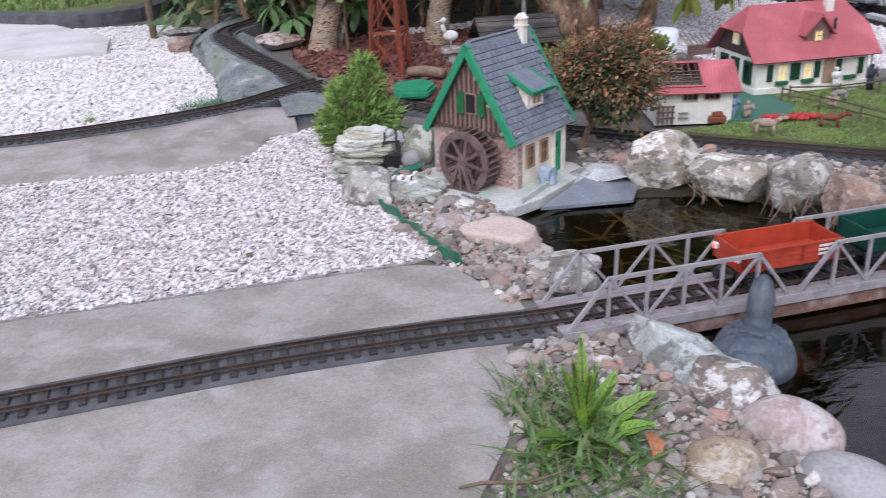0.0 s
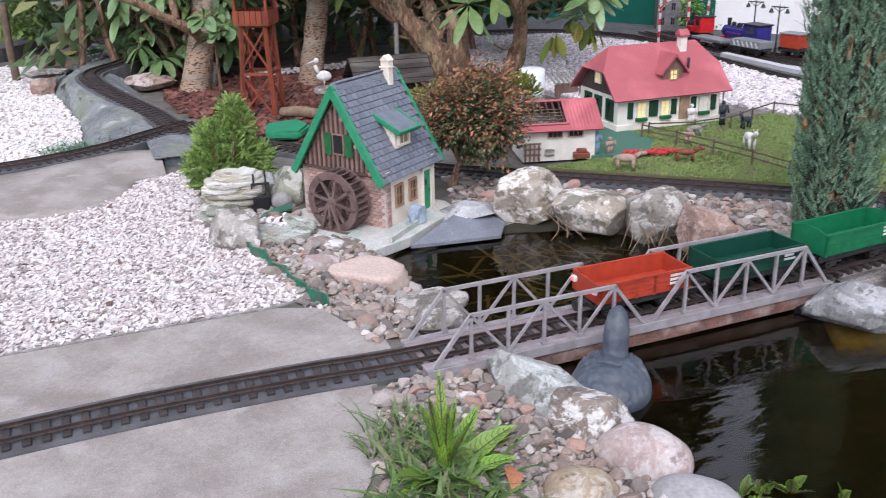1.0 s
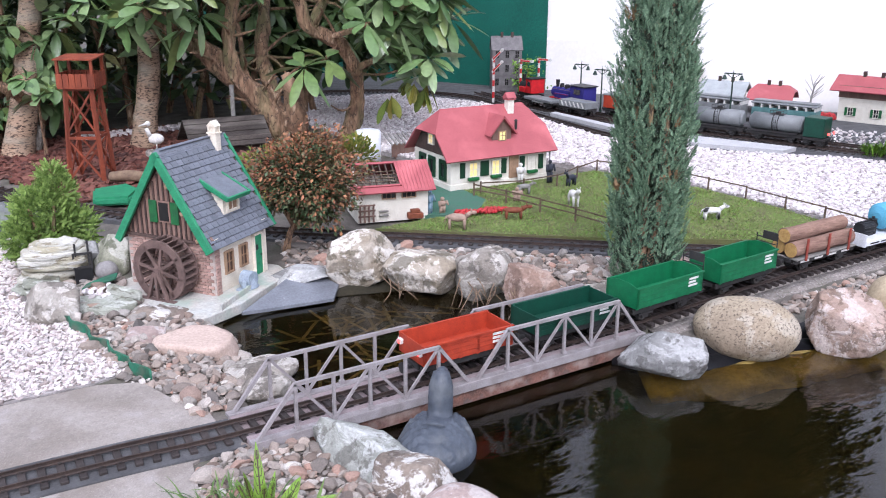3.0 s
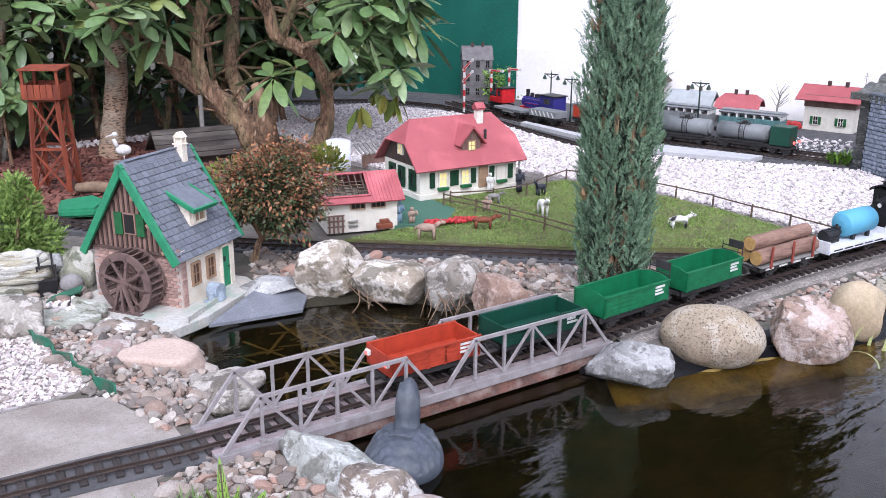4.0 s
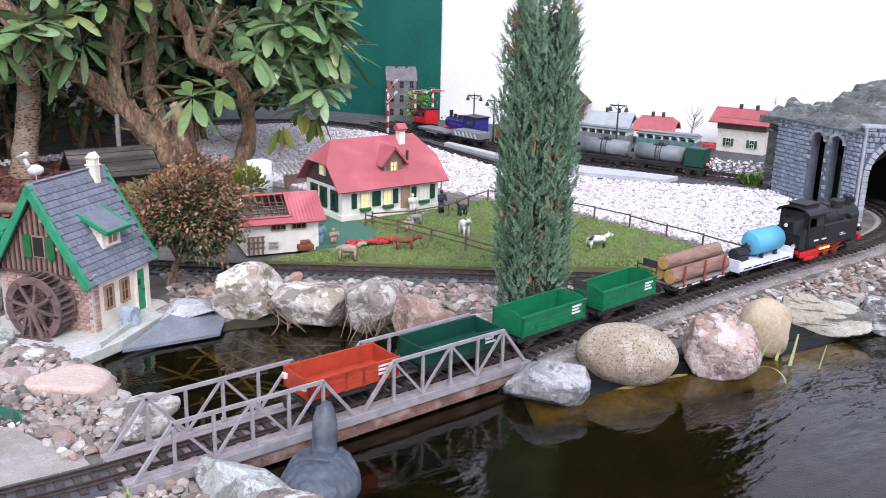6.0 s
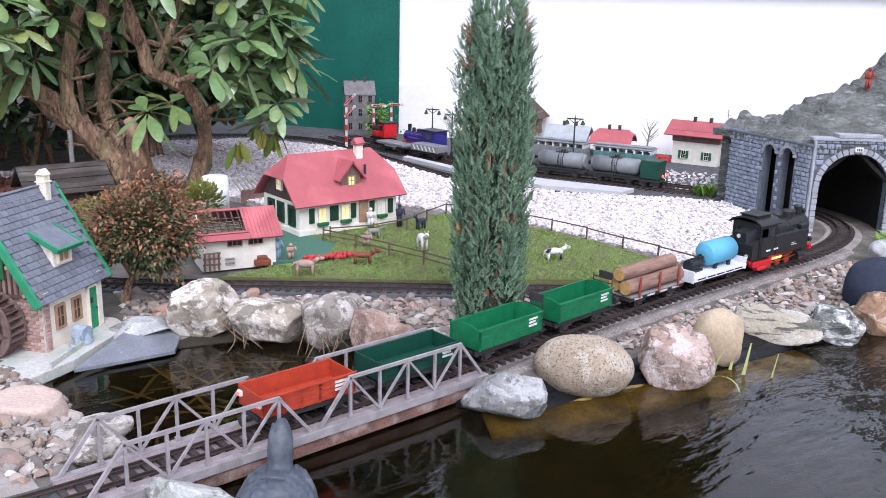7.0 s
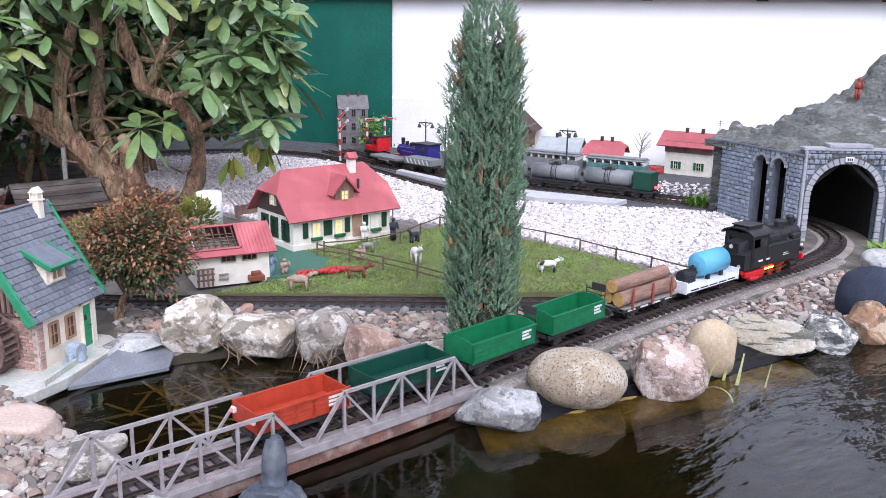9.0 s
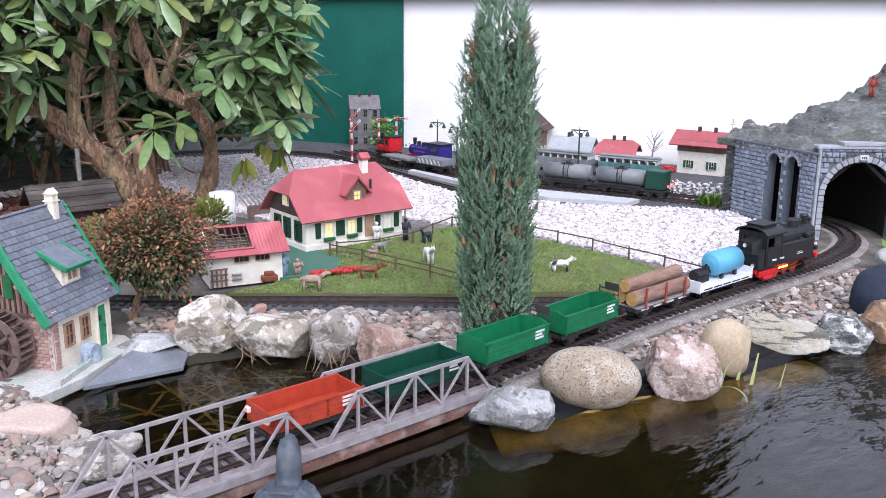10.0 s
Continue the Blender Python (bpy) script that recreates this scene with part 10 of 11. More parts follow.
def tanker(m, label):
    ob = thing("tank_wagon", m, label, "wagon", "parked wagons")
    underframe(ob, 0.25)
    bm = bmesh.new()
    cy(bm, (-0.110, 0, 0.080), (0.110, 0, 0.080), 0.038, 0.038, 24)
    for s in (-1, 1):
        cy(bm, (s * 0.110, 0, 0.080), (s * 0.120, 0, 0.080), 0.038, 0.026, 24)
    brl = part("barrel", bm, M["tank_grey"], ob)
    for p_ in brl.data.polygons:
        p_.use_smooth = abs(p_.normal.x) < 0.9
    bm = bmesh.new()
    bx(bm, -0.030, 0.030, -0.020, 0.020, 0.1165, 0.119)
    for x in (-0.030, 0.030):
        for y in (-0.020, 0.020):
            cy(bm, (x, y, 0.117), (x, y, 0.134), 0.001, 0.001, 5)
    for y in (-0.020, 0.020):
        bar(bm, (-0.030, y, 0.134), (0.030, y, 0.134), 0.0016, 0.0016)
    part("walkway", bm, M["black_matt"], ob, "black roof walkway with rails")
    for s in (-1, 1):
        bm = bmesh.new()
        for x in (-0.006, 0.006):
            bar(bm, (x, s * 0.0415, 0.040), (x, s * 0.0415, 0.118), 0.0014, 0.0014)
        for k in range(6):
            bar(bm, (-0.006, s * 0.0415, 0.048 + k * 0.012), (0.006, s * 0.0415, 0.048 + k * 0.012), 0.001, 0.0014)
        part("ladder", bm, M["black_matt"], ob)
    bm = bmesh.new()
    cy(bm, (0, 0, 0.116), (0, 0, 0.128), 0.012, 0.012, 14)
    part("dome", bm, M["black_matt"], ob)
    for x in (-0.012, 0.012):
        bm = bmesh.new()
        cy(bm, (x - 0.002, 0, 0.080), (x + 0.002, 0, 0.080), 0.0388, 0.0388, 24)
        part("band", bm, M["black_matt"], ob)
    bm = bmesh.new()
    for s in (-1, 1):
        bx(bm, -0.105, 0.105, s * 0.040 - 0.003, s * 0.040 + 0.003, 0.040, 0.046)
    part("cradle", bm, M["black_matt"], ob)
    return ob


tanker(on_siding(0.465), "grey tank wagon with black underframe at the station")
tanker(on_siding(0.735), "grey tank wagon beside the platform")
tanker(on_siding(1.01), "grey tank wagon partly behind the cypress")
bm = bmesh.new()
van = thing("brake_van", on_siding(0.29), "small dark green van with red tail lamps", "wagon", "parked wagons")
underframe(van, 0.10)
bm = bmesh.new()
bx(bm, -0.045, 0.045, -0.042, 0.042, 0.040, 0.125, 0.003)
part("body", bm, M["wagon_dkgreen"], van)
for y in (-0.030, 0.030):
    bm = bmesh.new()
    cy(bm, (-0.066, y, 0.06), (-0.060, y, 0.06), 0.006, 0.006, 12)
    part("tail_lamp", bm, M["lamp_red"], van)


def small_loco(m, mat, label, L=0.22, cabfirst=True):
    ob = thing("small_locomotive", m, label, "locomotive", "parked locomotives")
    underframe(ob, L)
    bm = bmesh.new()
    cy(bm, (-L * 0.1, 0, 0.075), (L * 0.45, 0, 0.075), 0.028, 0.028, 20)
    part("boiler", bm, M["black"] if mat != "loco_blue" else M["loco_blue"], ob)
    bm = bmesh.new()
    bx(bm, -L * 0.45, -L * 0.1, -0.045, 0.045, 0.045, 0.125, 0.002)
    cb = part("cab", bm, M[mat], ob)
    bm = bmesh.new()
    bx(bm, -L * 0.48, -L * 0.07, -0.050, 0.050, 0.125, 0.131, 0.002)
    part("cab_roof", bm, M["black"], cb)
    for s in (-1, 1):
        bm = bmesh.new()
        bx(bm, -L * 0.36, -L * 0.2, s * 0.0452 - 0.001, s * 0.0452 + 0.001, 0.085, 0.112)
        part("cab_window", bm, M["glass_dark"], cb)
    bm = bmesh.new()
    bx(bm, -L * 0.05, L * 0.30, -0.046, 0.046, 0.045, 0.075, 0.003)
    part("side_tank", bm, M[mat], ob)
    bm = bmesh.new()
    cy(bm, (L * 0.38, 0, 0.1), (L * 0.38, 0, 0.140), 0.009, 0.012, 14)
    cy(bm, (L * 0.15, 0, 0.1), (L * 0.15, 0, 0.118), 0.012, 0.010, 14)
    part("chimney", bm, M["black"], ob)
    return ob


blue_loco = small_loco(on_siding(1.70, 0.12), "loco_blue", "dark blue model locomotive with black boiler", 0.32)
for s in (-1, 1):
    bm = bmesh.new()
    bx(bm, -0.135, 0.130, s * 0.0468 - 0.0008, s * 0.0468 + 0.0008, 0.047, 0.050)
    bx(bm, -0.015, 0.090, s * 0.0468 - 0.0008, s * 0.0468 + 0.0008, 0.0715, 0.0735)
    part("lining", bm, M["loco_red"], blue_loco, "thin red lining")
    for x in (-0.055, -0.010, 0.035, 0.080):
        bm = bmesh.new()
        cy(bm, (x, s * 0.040, 0.022), (x, s * 0.043, 0.022), 0.019, 0.019, 18)
        part("driving_wheel", bm, M["loco_red"], blue_loco, "red driving wheel")
    bm = bmesh.new()
    bar(bm, (-0.055, s * 0.0455, 0.020), (0.115, s * 0.0455, 0.024), 0.003, 0.004)
    bx(bm, 0.098, 0.135, s * 0.044 - 0.008, s * 0.044 + 0.008, 0.018, 0.040, 0.003)
    part("drive_rod", bm, M["wheel_metal"], blue_loco)
    bm = bmesh.new()
    bar(bm, (-0.03, s * 0.031, 0.094), (0.132, s * 0.031, 0.094), 0.0018, 0.0018)
    part("handrail", bm, M["brass"], blue_loco)
for x, r, z1 in ((0.085, 0.012, 0.124), (0.040, 0.015, 0.122), (0.0, 0.010, 0.126), (0.125, 0.006, 0.118)):
    bm = bmesh.new()
    cy(bm, (x, 0, 0.098), (x, 0, z1 - 0.004), r, r * 0.95, 16)
    cy(bm, (x, 0, z1 - 0.004), (x, 0, z1), r, r * 0.6, 16)
    part("dome", bm, M["black"], blue_loco)
bm = bmesh.new()
bx(bm, 0.132, 0.140, -0.045, 0.045, 0.034, 0.048, 0.002)
part("buffer_beam", bm, M["loco_red"], blue_loco)
small_loco(on_siding(2.06, 0.10), "loco_red", "small red model locomotive near the signals", 0.17)
fl = thing("flat_wagon", on_siding(1.52), "low grey flat wagon with hazard stripes", "wagon", "parked wagons")
underframe(fl, 0.20)
bm = bmesh.new()
bx(bm, -0.10, 0.10, -0.045, 0.045, 0.038, 0.072, 0.002)
part("body", bm, M["tank_grey"], fl)
for k in range(6):
    bm = bmesh.new()
    for s in (-1, 1):
        prism(bm, [(-0.09 + k * 0.03, s * 0.0458, 0.042), (-0.08 + k * 0.03, s * 0.0458, 0.042), (-0.065 + k * 0.03, s * 0.0458, 0.068), (-0.075 + k * 0.03, s * 0.0458, 0.068)], (0, 0.0006, 0))
    part("stripe", bm, M["lettering"], fl)
lw = thing("flat_wagon", on_siding(1.80), "low grey flat wagon with pale lettering", "wagon", "parked wagons")
underframe(lw, 0.24)
bm = bmesh.new()
bx(bm, -0.12, 0.12, -0.045, 0.045, 0.036, 0.050, 0.002)
part("body", bm, M["tank_grey"], lw)
for s in (-1, 1):
    bm = bmesh.new()
    bx(bm, -0.05, 0.05, s * 0.0375 - 0.0008, s * 0.0375 + 0.0008, 0.027, 0.034)
    part("lettering", bm, M["lettering"], lw)
track("back_siding", [(3.22, 0.90), (3.14, 1.10), (3.06, 1.38), (2.945, 1.69), (2.82, 2.12), (2.78, 2.4), (2.78, 2.8), (2.82, 3.25)], "second station siding behind the parked wagons", z=0.002, bed=0.06)
cr = thing("railcar", on_siding(1.36, 0.12), "small orange-red model van", "wagon", "parked wagons")
underframe(cr, 0.12)
bm = bmesh.new()
bx(bm, -0.055, 0.055, -0.042, 0.042, 0.04, 0.105, 0.003)
part("body", bm, M["wagon_red"], cr)
bm = bmesh.new()
bx(bm, -0.06, 0.06, -0.046, 0.046, 0.105, 0.112, 0.003)
part("roof", bm, M["tank_grey"], cr)
# coaches on the far road
for s_, lb in ((0.52, "grey-roofed teal model coach"), (0.88, "grey-roofed teal model coach beside the station"), (1.2, "grey-roofed model coach behind the cypress")):
    co = thing("coach", on_siding(s_, 0.30), lb, "coach", "parked coaches")
    underframe(co, 0.30)
    bm = bmesh.new()
    bx(bm, -0.15, 0.15, -0.045, 0.045, 0.040, 0.100, 0.002)
    part("body", bm, material("coach_teal", (0.10, 0.22, 0.22), 0.6, None, 40, 300, 0.05) if s_ < 0.6 else M["tank_grey"], co)
    bm = bmesh.new()
    bx(bm, -0.155, 0.155, -0.050, 0.050, 0.118, 0.126, 0.004)
    bx(bm, -0.15, 0.15, -0.025, 0.025, 0.126, 0.134, 0.003)
    part("roof", bm, M["tank_grey"], co)
    for k in range(8):
        bm = bmesh.new()
        x = -0.15 + k * 0.0415
        bx(bm, x, x + 0.008, -0.0452, 0.0452, 0.100, 0.118)
        part("window_post", bm, M["lettering"], co)


def station_house(m, L, D, E, R, label, wall, upper, roof, shutters=True, floors=1, over=0.05, hip=0.0):
    ob = thing("station_house", m, label, "model building")
    bm = bmesh.new()
    bx(bm, 0, L, 0, D, -0.02, E * (0.66 if upper else 1.0))
    part("wall", bm, M[wall], ob)
    if upper:
        bm = bmesh.new()
        bx(bm, -0.004, L + 0.004, -0.004, D + 0.004, E * 0.66, E)
        part("upper_wall", bm, M[upper], ob, "brown boarded upper wall")
    bm = bmesh.new()
    prism(bm, [(0, 0.002, E), (0, D - 0.002, E), (0, D / 2, R - 0.006)], (L, 0, 0))
    part("gable", bm, M[upper or wall], ob)
    bm = bmesh.new()
    k = (R - E) / (D / 2)
    e, h = E - over * k, R - hip * 0.9
    sides = []
    for y in (-over, D + over):
        q = y + (D / 2 - y) * (h - e) / (R - e)
        if hip:
            sides.append([(-over, y, e), (L + over, y, e), (L + over, q, h), (L + over - hip, D / 2, R), (-over + hip, D / 2, R), (-over, q, h)])
        else:
            sides.append([(-over, y, e), (L + over, y, e), (L + over, D / 2, R), (-over, D / 2, R)])
    if hip:
        q = -over + (D / 2 + over) * (h - e) / (R - e)
        for x0, x1 in ((-over, -over + hip), (L + over, L + over - hip)):
            sides.append([(x0, q, h), (x0, D - q, h), (x1, D / 2, R)])
    shell(bm, sides)
    rf = part("roof", bm, M[roof], ob)
    n = max(2, int(L / 0.085)) if floors == 1 else 3
    for f in range(floors):
        for i in range(n):
            x = L * (i + 0.5) / n
            z = 0.03 + f * E / floors
            w_ = window(ob, x, z, 0.022, 0.04 if floors == 1 else E / floors * 0.5, 0.0, M["white_render"] if wall != "grey_house" else M["grey_house"], M["glass_dark"] if wall != "grey_house" else M["shade_black"], 0.003, (1, 1))
            if shutters:
                for s in (-1, 1):
                    bm = bmesh.new()
                    bx(bm, x + s * 0.020 - 0.007, x + s * 0.020 + 0.007, -0.006, 0.001, z, z + 0.04)
                    part("shutter", bm, M["green_dark"], w_)
    for i in range(2):
        bm = bmesh.new()
        x = L * (0.35 + 0.35 * i)
        bx(bm, x - 0.008, x + 0.008, D / 2 - 0.008, D / 2 + 0.008, R - 0.02, R + 0.022)
        part("chimney", bm, M["dark_wood"], rf)
    if upper and L > 0.22:
        bm = bmesh.new()
        x = L + over - 0.03
        cy(bm, (x, D / 2, R), (x, D / 2, R + 0.075), 0.0012, 0.0012, 6)
        for q in range(3):
            cy(bm, (x - 0.012 + 0.003 * q, D / 2, R + 0.045 + 0.012 * q), (x + 0.012 - 0.003 * q, D / 2, R + 0.045 + 0.012 * q), 0.0008, 0.0008, 5)
        part("aerial", bm, M["figure_dark"], rf, "thin roof aerial")
    return ob


wa = math.degrees(math.atan2(WALL[1].y, WALL[1].x))
station_house(pose(3.755, 1.535, -0.012, 0, 0, -73), 0.25, 0.16, 0.180, 0.225, "station house with red roof and brown upper storey", "white_render", "timber", "red_roof", over=0.042)
station_house(pose(3.55, 1.905, -0.012, 0, 0, wa), 0.165, 0.16, 0.10, 0.150, "low station building with red gabled roof", "timber", None, "red_roof", False, over=0.035, hip=0.035)
station_house(pose(3.443, 2.168, -0.012, 0, 0, wa), 0.20, 0.18, 0.10, 0.15, "low shed with pale grey roof at the station", "white_render", None, "roof_pale", False, over=0.03)
station_house(pose(3.474, 2.301, -0.012, 0, 0, wa + 90), 0.15, 0.16, 0.205, 0.275, "tall brown station building with overhanging roof", "timber", "timber", "dark_wood", False, over=0.036)
station_house(pose(2.86, 3.36, -0.012, 0, 0, -28), 0.185, 0.12, 0.255, 0.33, "grey three-storey model town house", "grey_house", None, "grey_house", False, 3, 0.006)


def lamp_post(x, y, h, label):
    ob = thing("street_lamp", pose(x, y, -0.012, 0, 0, wa), label, "street lamp", "station lamps")
    bm = bmesh.new()
    cy(bm, (0, 0, 0), (0, 0, 0.03), 0.009, 0.007, 10)
    cy(bm, (0, 0, 0.03), (0, 0, h), 0.0045, 0.0035, 10)
    cy(bm, (0, 0, h), (0, 0, h + 0.02), 0.002, 0.0, 8)
    part("post", bm, M["lamp_green"], ob)
    bm = bmesh.new()
    bar(bm, (-0.042, 0, h - 0.006), (0.042, 0, h - 0.006), 0.005, 0.006)
    bar(bm, (-0.030, 0, h - 0.008), (0, 0, h - 0.03), 0.003, 0.003)
    bar(bm, (0.030, 0, h - 0.008), (0, 0, h - 0.03), 0.003, 0.003)
    part("arm", bm, M["lamp_green"], ob)
    for s in (-1, 1):
        bm = bmesh.new()
        cy(bm, (s * 0.040, 0, h - 0.034), (s * 0.040, 0, h - 0.012), 0.013, 0.004, 12)
        sh_ = part("shade", bm, M["lamp_green"], ob)
        bm = bmesh.new()
        ball(bm, (s * 0.040, 0, h - 0.034), 0.007, 1)
        part("bulb", bm, M["lettering"], sh_)
    return ob


lamp_post(2.98, 2.655, 0.225, "dark green double-arm station lamp")
lamp_post(2.85, 2.335, 0.235, "dark green double-arm station lamp")
lamp_post(3.05, 1.635, 0.275, "tall dark green double-arm station lamp")


def signal(x, y, h, arms, label, turn):
    ob = thing("semaphore_signal", pose(x, y, -0.012, 0, 0, turn), label, "signal", "semaphore signals")
    for k in range(8):
        bm = bmesh.new()
        bx(bm, -0.005, 0.005, -0.005, 0.005, h * k / 8, h * (k + 1) / 8)
        part("mast_section", bm, M["signal_red"] if k % 2 else M["lettering"], ob)
    for z, a in arms:
        bm = bmesh.new()
        bx(bm, -0.01, 0.075, -0.010, -0.006, -0.006, 0.006)
        cy(bm, (0.076, -0.010, 0), (0.076, -0.006, 0), 0.009, 0.009, 16)
        am = part("arm", bm, M["lettering"], ob)
        am.matrix_basis = Matrix.Translation((0, 0, z)) @ pose(0, 0, 0, 0, -a, 0)
        bm = bmesh.new()
        bx(bm, 0.0, 0.060, -0.0115, -0.0095, -0.004, 0.004)
        part("stripe", bm, M["signal_red"], am)
    return ob


signal(2.545, 2.90, 0.265, ((0.25, 45), (0.185, 45)), "red and white semaphore signal with raised arms", wa)
signal(2.85, 3.05, 0.22, ((0.212, 0),), "semaphore signal with level arm", wa)
signal(2.93, 2.98, 0.23, ((0.222, 0),), "semaphore signal with level arm before the wall", wa)
ivy = thing("wall_shrub", pose(2.98, 3.16, -0.02), "small leafy green shrub at the wall foot", "shrub")
bm = bmesh.new()
tube(bm, [(0, 0, 0), (0.01, 0, 0.1), (0.0, 0, 0.18)], [0.006, 0.004, 0.003], 6, 0.1, 1)
part("stems", bm, M["bark"], ivy)
rr = random.Random(12)
leaf_cloud("foliage", [(Vector((rr.gauss(0, 0.05), rr.gauss(0, 0.03), rr.uniform(0.02, 0.22))), Vector((rr.gauss(0, 1), rr.gauss(-0.5, 1), rr.gauss(0, 1)))) for _ in range(380)], M["fern"], ivy, 0.022, 0.008, 4, rows=1)
bm = bmesh.new()
tube(bm, [(3.66, 1.62, -0.02), (3.655, 1.63, 0.08), (3.66, 1.62, 0.16)], [0.007, 0.005, 0.003], 6, 0.3, 1)
for k in range(16):
    a = rr.uniform(0, 6.28)
    z = rr.uniform(0.08, 0.17)
    cy(bm, (3.657, 1.625, z), (3.657 + 0.05 * math.cos(a), 1.625 + 0.05 * math.sin(a), z + rr.uniform(0.02, 0.07)), 0.0022, 0.001, 5)
single("bare_tree", bm, M["figure_grey"], "small bare model tree beside the station house", "model tree")
bm = bmesh.new()
for k in range(9):
    ball(bm, (3.60 + 0.012 * (k % 3), 1.46 + 0.03 * (k // 3), 0.02 + 0.012 * (k % 2)), 0.014, 1)
single("red_flowers", bm, M["flower_red"], "clump of red flowers beside the station", "flowers")


# ---------- farm: fences, animals, figures, small things ----------
def fence(pts, label, n, h=0.042, levels=(0.42, 0.85)):
    ob = thing("field_fence", Matrix(), label, "fence")
    line = catmull(pts, 0.01)
    step = (len(line) - 1) / n
    posts = [line[int(round(i * step))] for i in range(n + 1)]
    for p in posts:
        bm = bmesh.new()
        cy(bm, p + Vector((0, 0, -0.02)), p + Vector((0.001, 0, h)), 0.0036, 0.0032, 7)
        part("post", bm, M["fence_wood"], ob)
    for a, b in zip(posts, posts[1:]):
        for z in [h * q for q in levels]:
            bm = bmesh.new()
            bar(bm, a + Vector((0, -0.003, z)), b + Vector((0, -0.003, z + random.uniform(-0.003, 0.003))), 0.002, 0.0045)
            part("rail", bm, M["fence_wood"], ob)


fence([(1.255, 1.19), (1.285, 1.10), (1.32, 0.93), (1.345, 0.78), (1.36, 0.62)], "low brown rail fence across the meadow", 4)
fence([(1.29, 1.20), (1.42, 1.16), (1.58, 1.15), (1.75, 1.22), (1.87, 1.27), (1.97, 1.08), (2.015, 0.88), (2.03, 0.65), (2.03, 0.42), (2.02, 0.20)], "weathered brown fence round the meadow", 11, 0.040, (0.86,))


def figure(m, mat, label, h=0.075, arms=True):
    bm = bmesh.new()
    for s in (-1, 1):
        cy(bm, (0, s * 0.006, 0), (0, s * 0.006, h * 0.46), 0.0055, 0.006, 8)
        if arms:
            cy(bm, (0.002, s * 0.014, h * 0.80), (0.010, s * 0.016, h * 0.50), 0.004, 0.0035, 7)
    ball(bm, (0, 0, h * 0.63), (0.010, 0.014, h * 0.20), 2)
    cy(bm, (0, 0, h * 0.8), (0, 0, h * 0.86), 0.004, 0.004, 8)
    ball(bm, (0, 0, h * 0.92), 0.0072, 2)
    return single("figurine", bm, M[mat], label, "figurine", "farm figurines", m=m, smooth=True)


def animal(m, mat, label, L=0.075, h=0.05, neck=0.5):
    bm = bmesh.new()
    ball(bm, (0, 0, h * 0.66), (L * 0.40, L * 0.17, h * 0.24), 2)
    for sx in (-1, 1):
        for s in (-1, 1):
            cy(bm, (sx * L * 0.27, s * L * 0.09, 0), (sx * L * 0.26, s * L * 0.09, h * 0.6), 0.0032, 0.005, 7)
    a = Vector((L * 0.32, 0, h * 0.75))
    b = Vector((L * 0.50, 0, h * (0.75 + neck * 0.5)))
    cy(bm, a, b, L * 0.10, L * 0.065, 8)
    ball(bm, b + Vector((L * 0.07, 0, -h * 0.03)), (L * 0.13, L * 0.065, L * 0.075), 2)
    for s in (-1, 1):
        cy(bm, b + Vector((0, s * 0.004, 0.003)), b + Vector((-0.002, s * 0.007, 0.010)), 0.002, 0.0008, 5)
    cy(bm, (-L * 0.38, 0, h * 0.75), (-L * 0.46, 0, h * 0.35), 0.0025, 0.0015, 6)
    return single("animal_figurine", bm, M[mat], label, "animal figurine", "farm animals", m=m, smooth=True)


figure(pose(1.008, 1.075, -0.004, 0, 0, -60), "figure_blue", "standing figurine in pale blue beside the barn", 0.075)
figure(pose(1.045, 1.06, -0.004, 0, 0, -90), "figure_tan", "bent brownish figurine in the farmyard", 0.05)
figure(pose(1.34, 1.055, -0.004, 0, 0, -120), "figure_tan", "seated light figurine on the meadow", 0.045)
figure(pose(1.50, 1.25, 0.0, 0, 0, -100), "figure_white", "white figurine at the farmhouse door", 0.07)
figure(pose(1.60, 1.205, -0.004, 0, 0, -100), "figure_dark", "dark figurine with light top by the fence", 0.085)
animal(pose(0.985, 0.88, -0.004, 0, 0, -38), "figure_tan", "tan horse figurine on the meadow", 0.085, 0.055, 0.5)
animal(pose(1.20, 0.885, -0.004, 0, 0, -30), "figure_brown", "red-brown cow figurine lying low on the meadow", 0.085, 0.042, 0.4)
animal(pose(1.465, 0.91, -0.004, 0, 0, -110), "figure_white", "white goat figurine standing on the meadow", 0.085, 0.058, 0.6)
animal(pose(1.725, 0.55, -0.004, 0, 0, -28), "cow", "black and white cow figurine on the meadow", 0.08, 0.045, 0.4)
animal(pose(1.42, 1.12, -0.004, 0, 0, -25), "figure_grey", "grey sheep figurine near the fence", 0.06, 0.04, 0.4)
animal(pose(1.64, 1.13, -0.004, 0, 0, 190), "figure_dark", "black dog figurine near the fence", 0.06, 0.045, 0.8)
bm = bmesh.new()
for k in range(60):
    a = k * 2.4
    ball(bm, (1.06 + 0.17 * (k / 60), 1.0 - 0.035 * (k / 60) + 0.012 * math.sin(a), 0.006 + 0.004 * math.cos(a * 1.7)), 0.0075, 1)
tagged(finish("flower_bed", bm, M["flower_red"]), "low bed of red model flowers in the yard", "flower bed", kind="stuff")
HIKER_Z = max(v.z for d, v in hills.values() if math.hypot(v.x - 3.17, v.y - 0.262) < 0.022)
figure(pose(3.17, 0.262, HIKER_Z, 0, 0, -130), "stake_red", "small red hiker figurine on the mountain", 0.085)

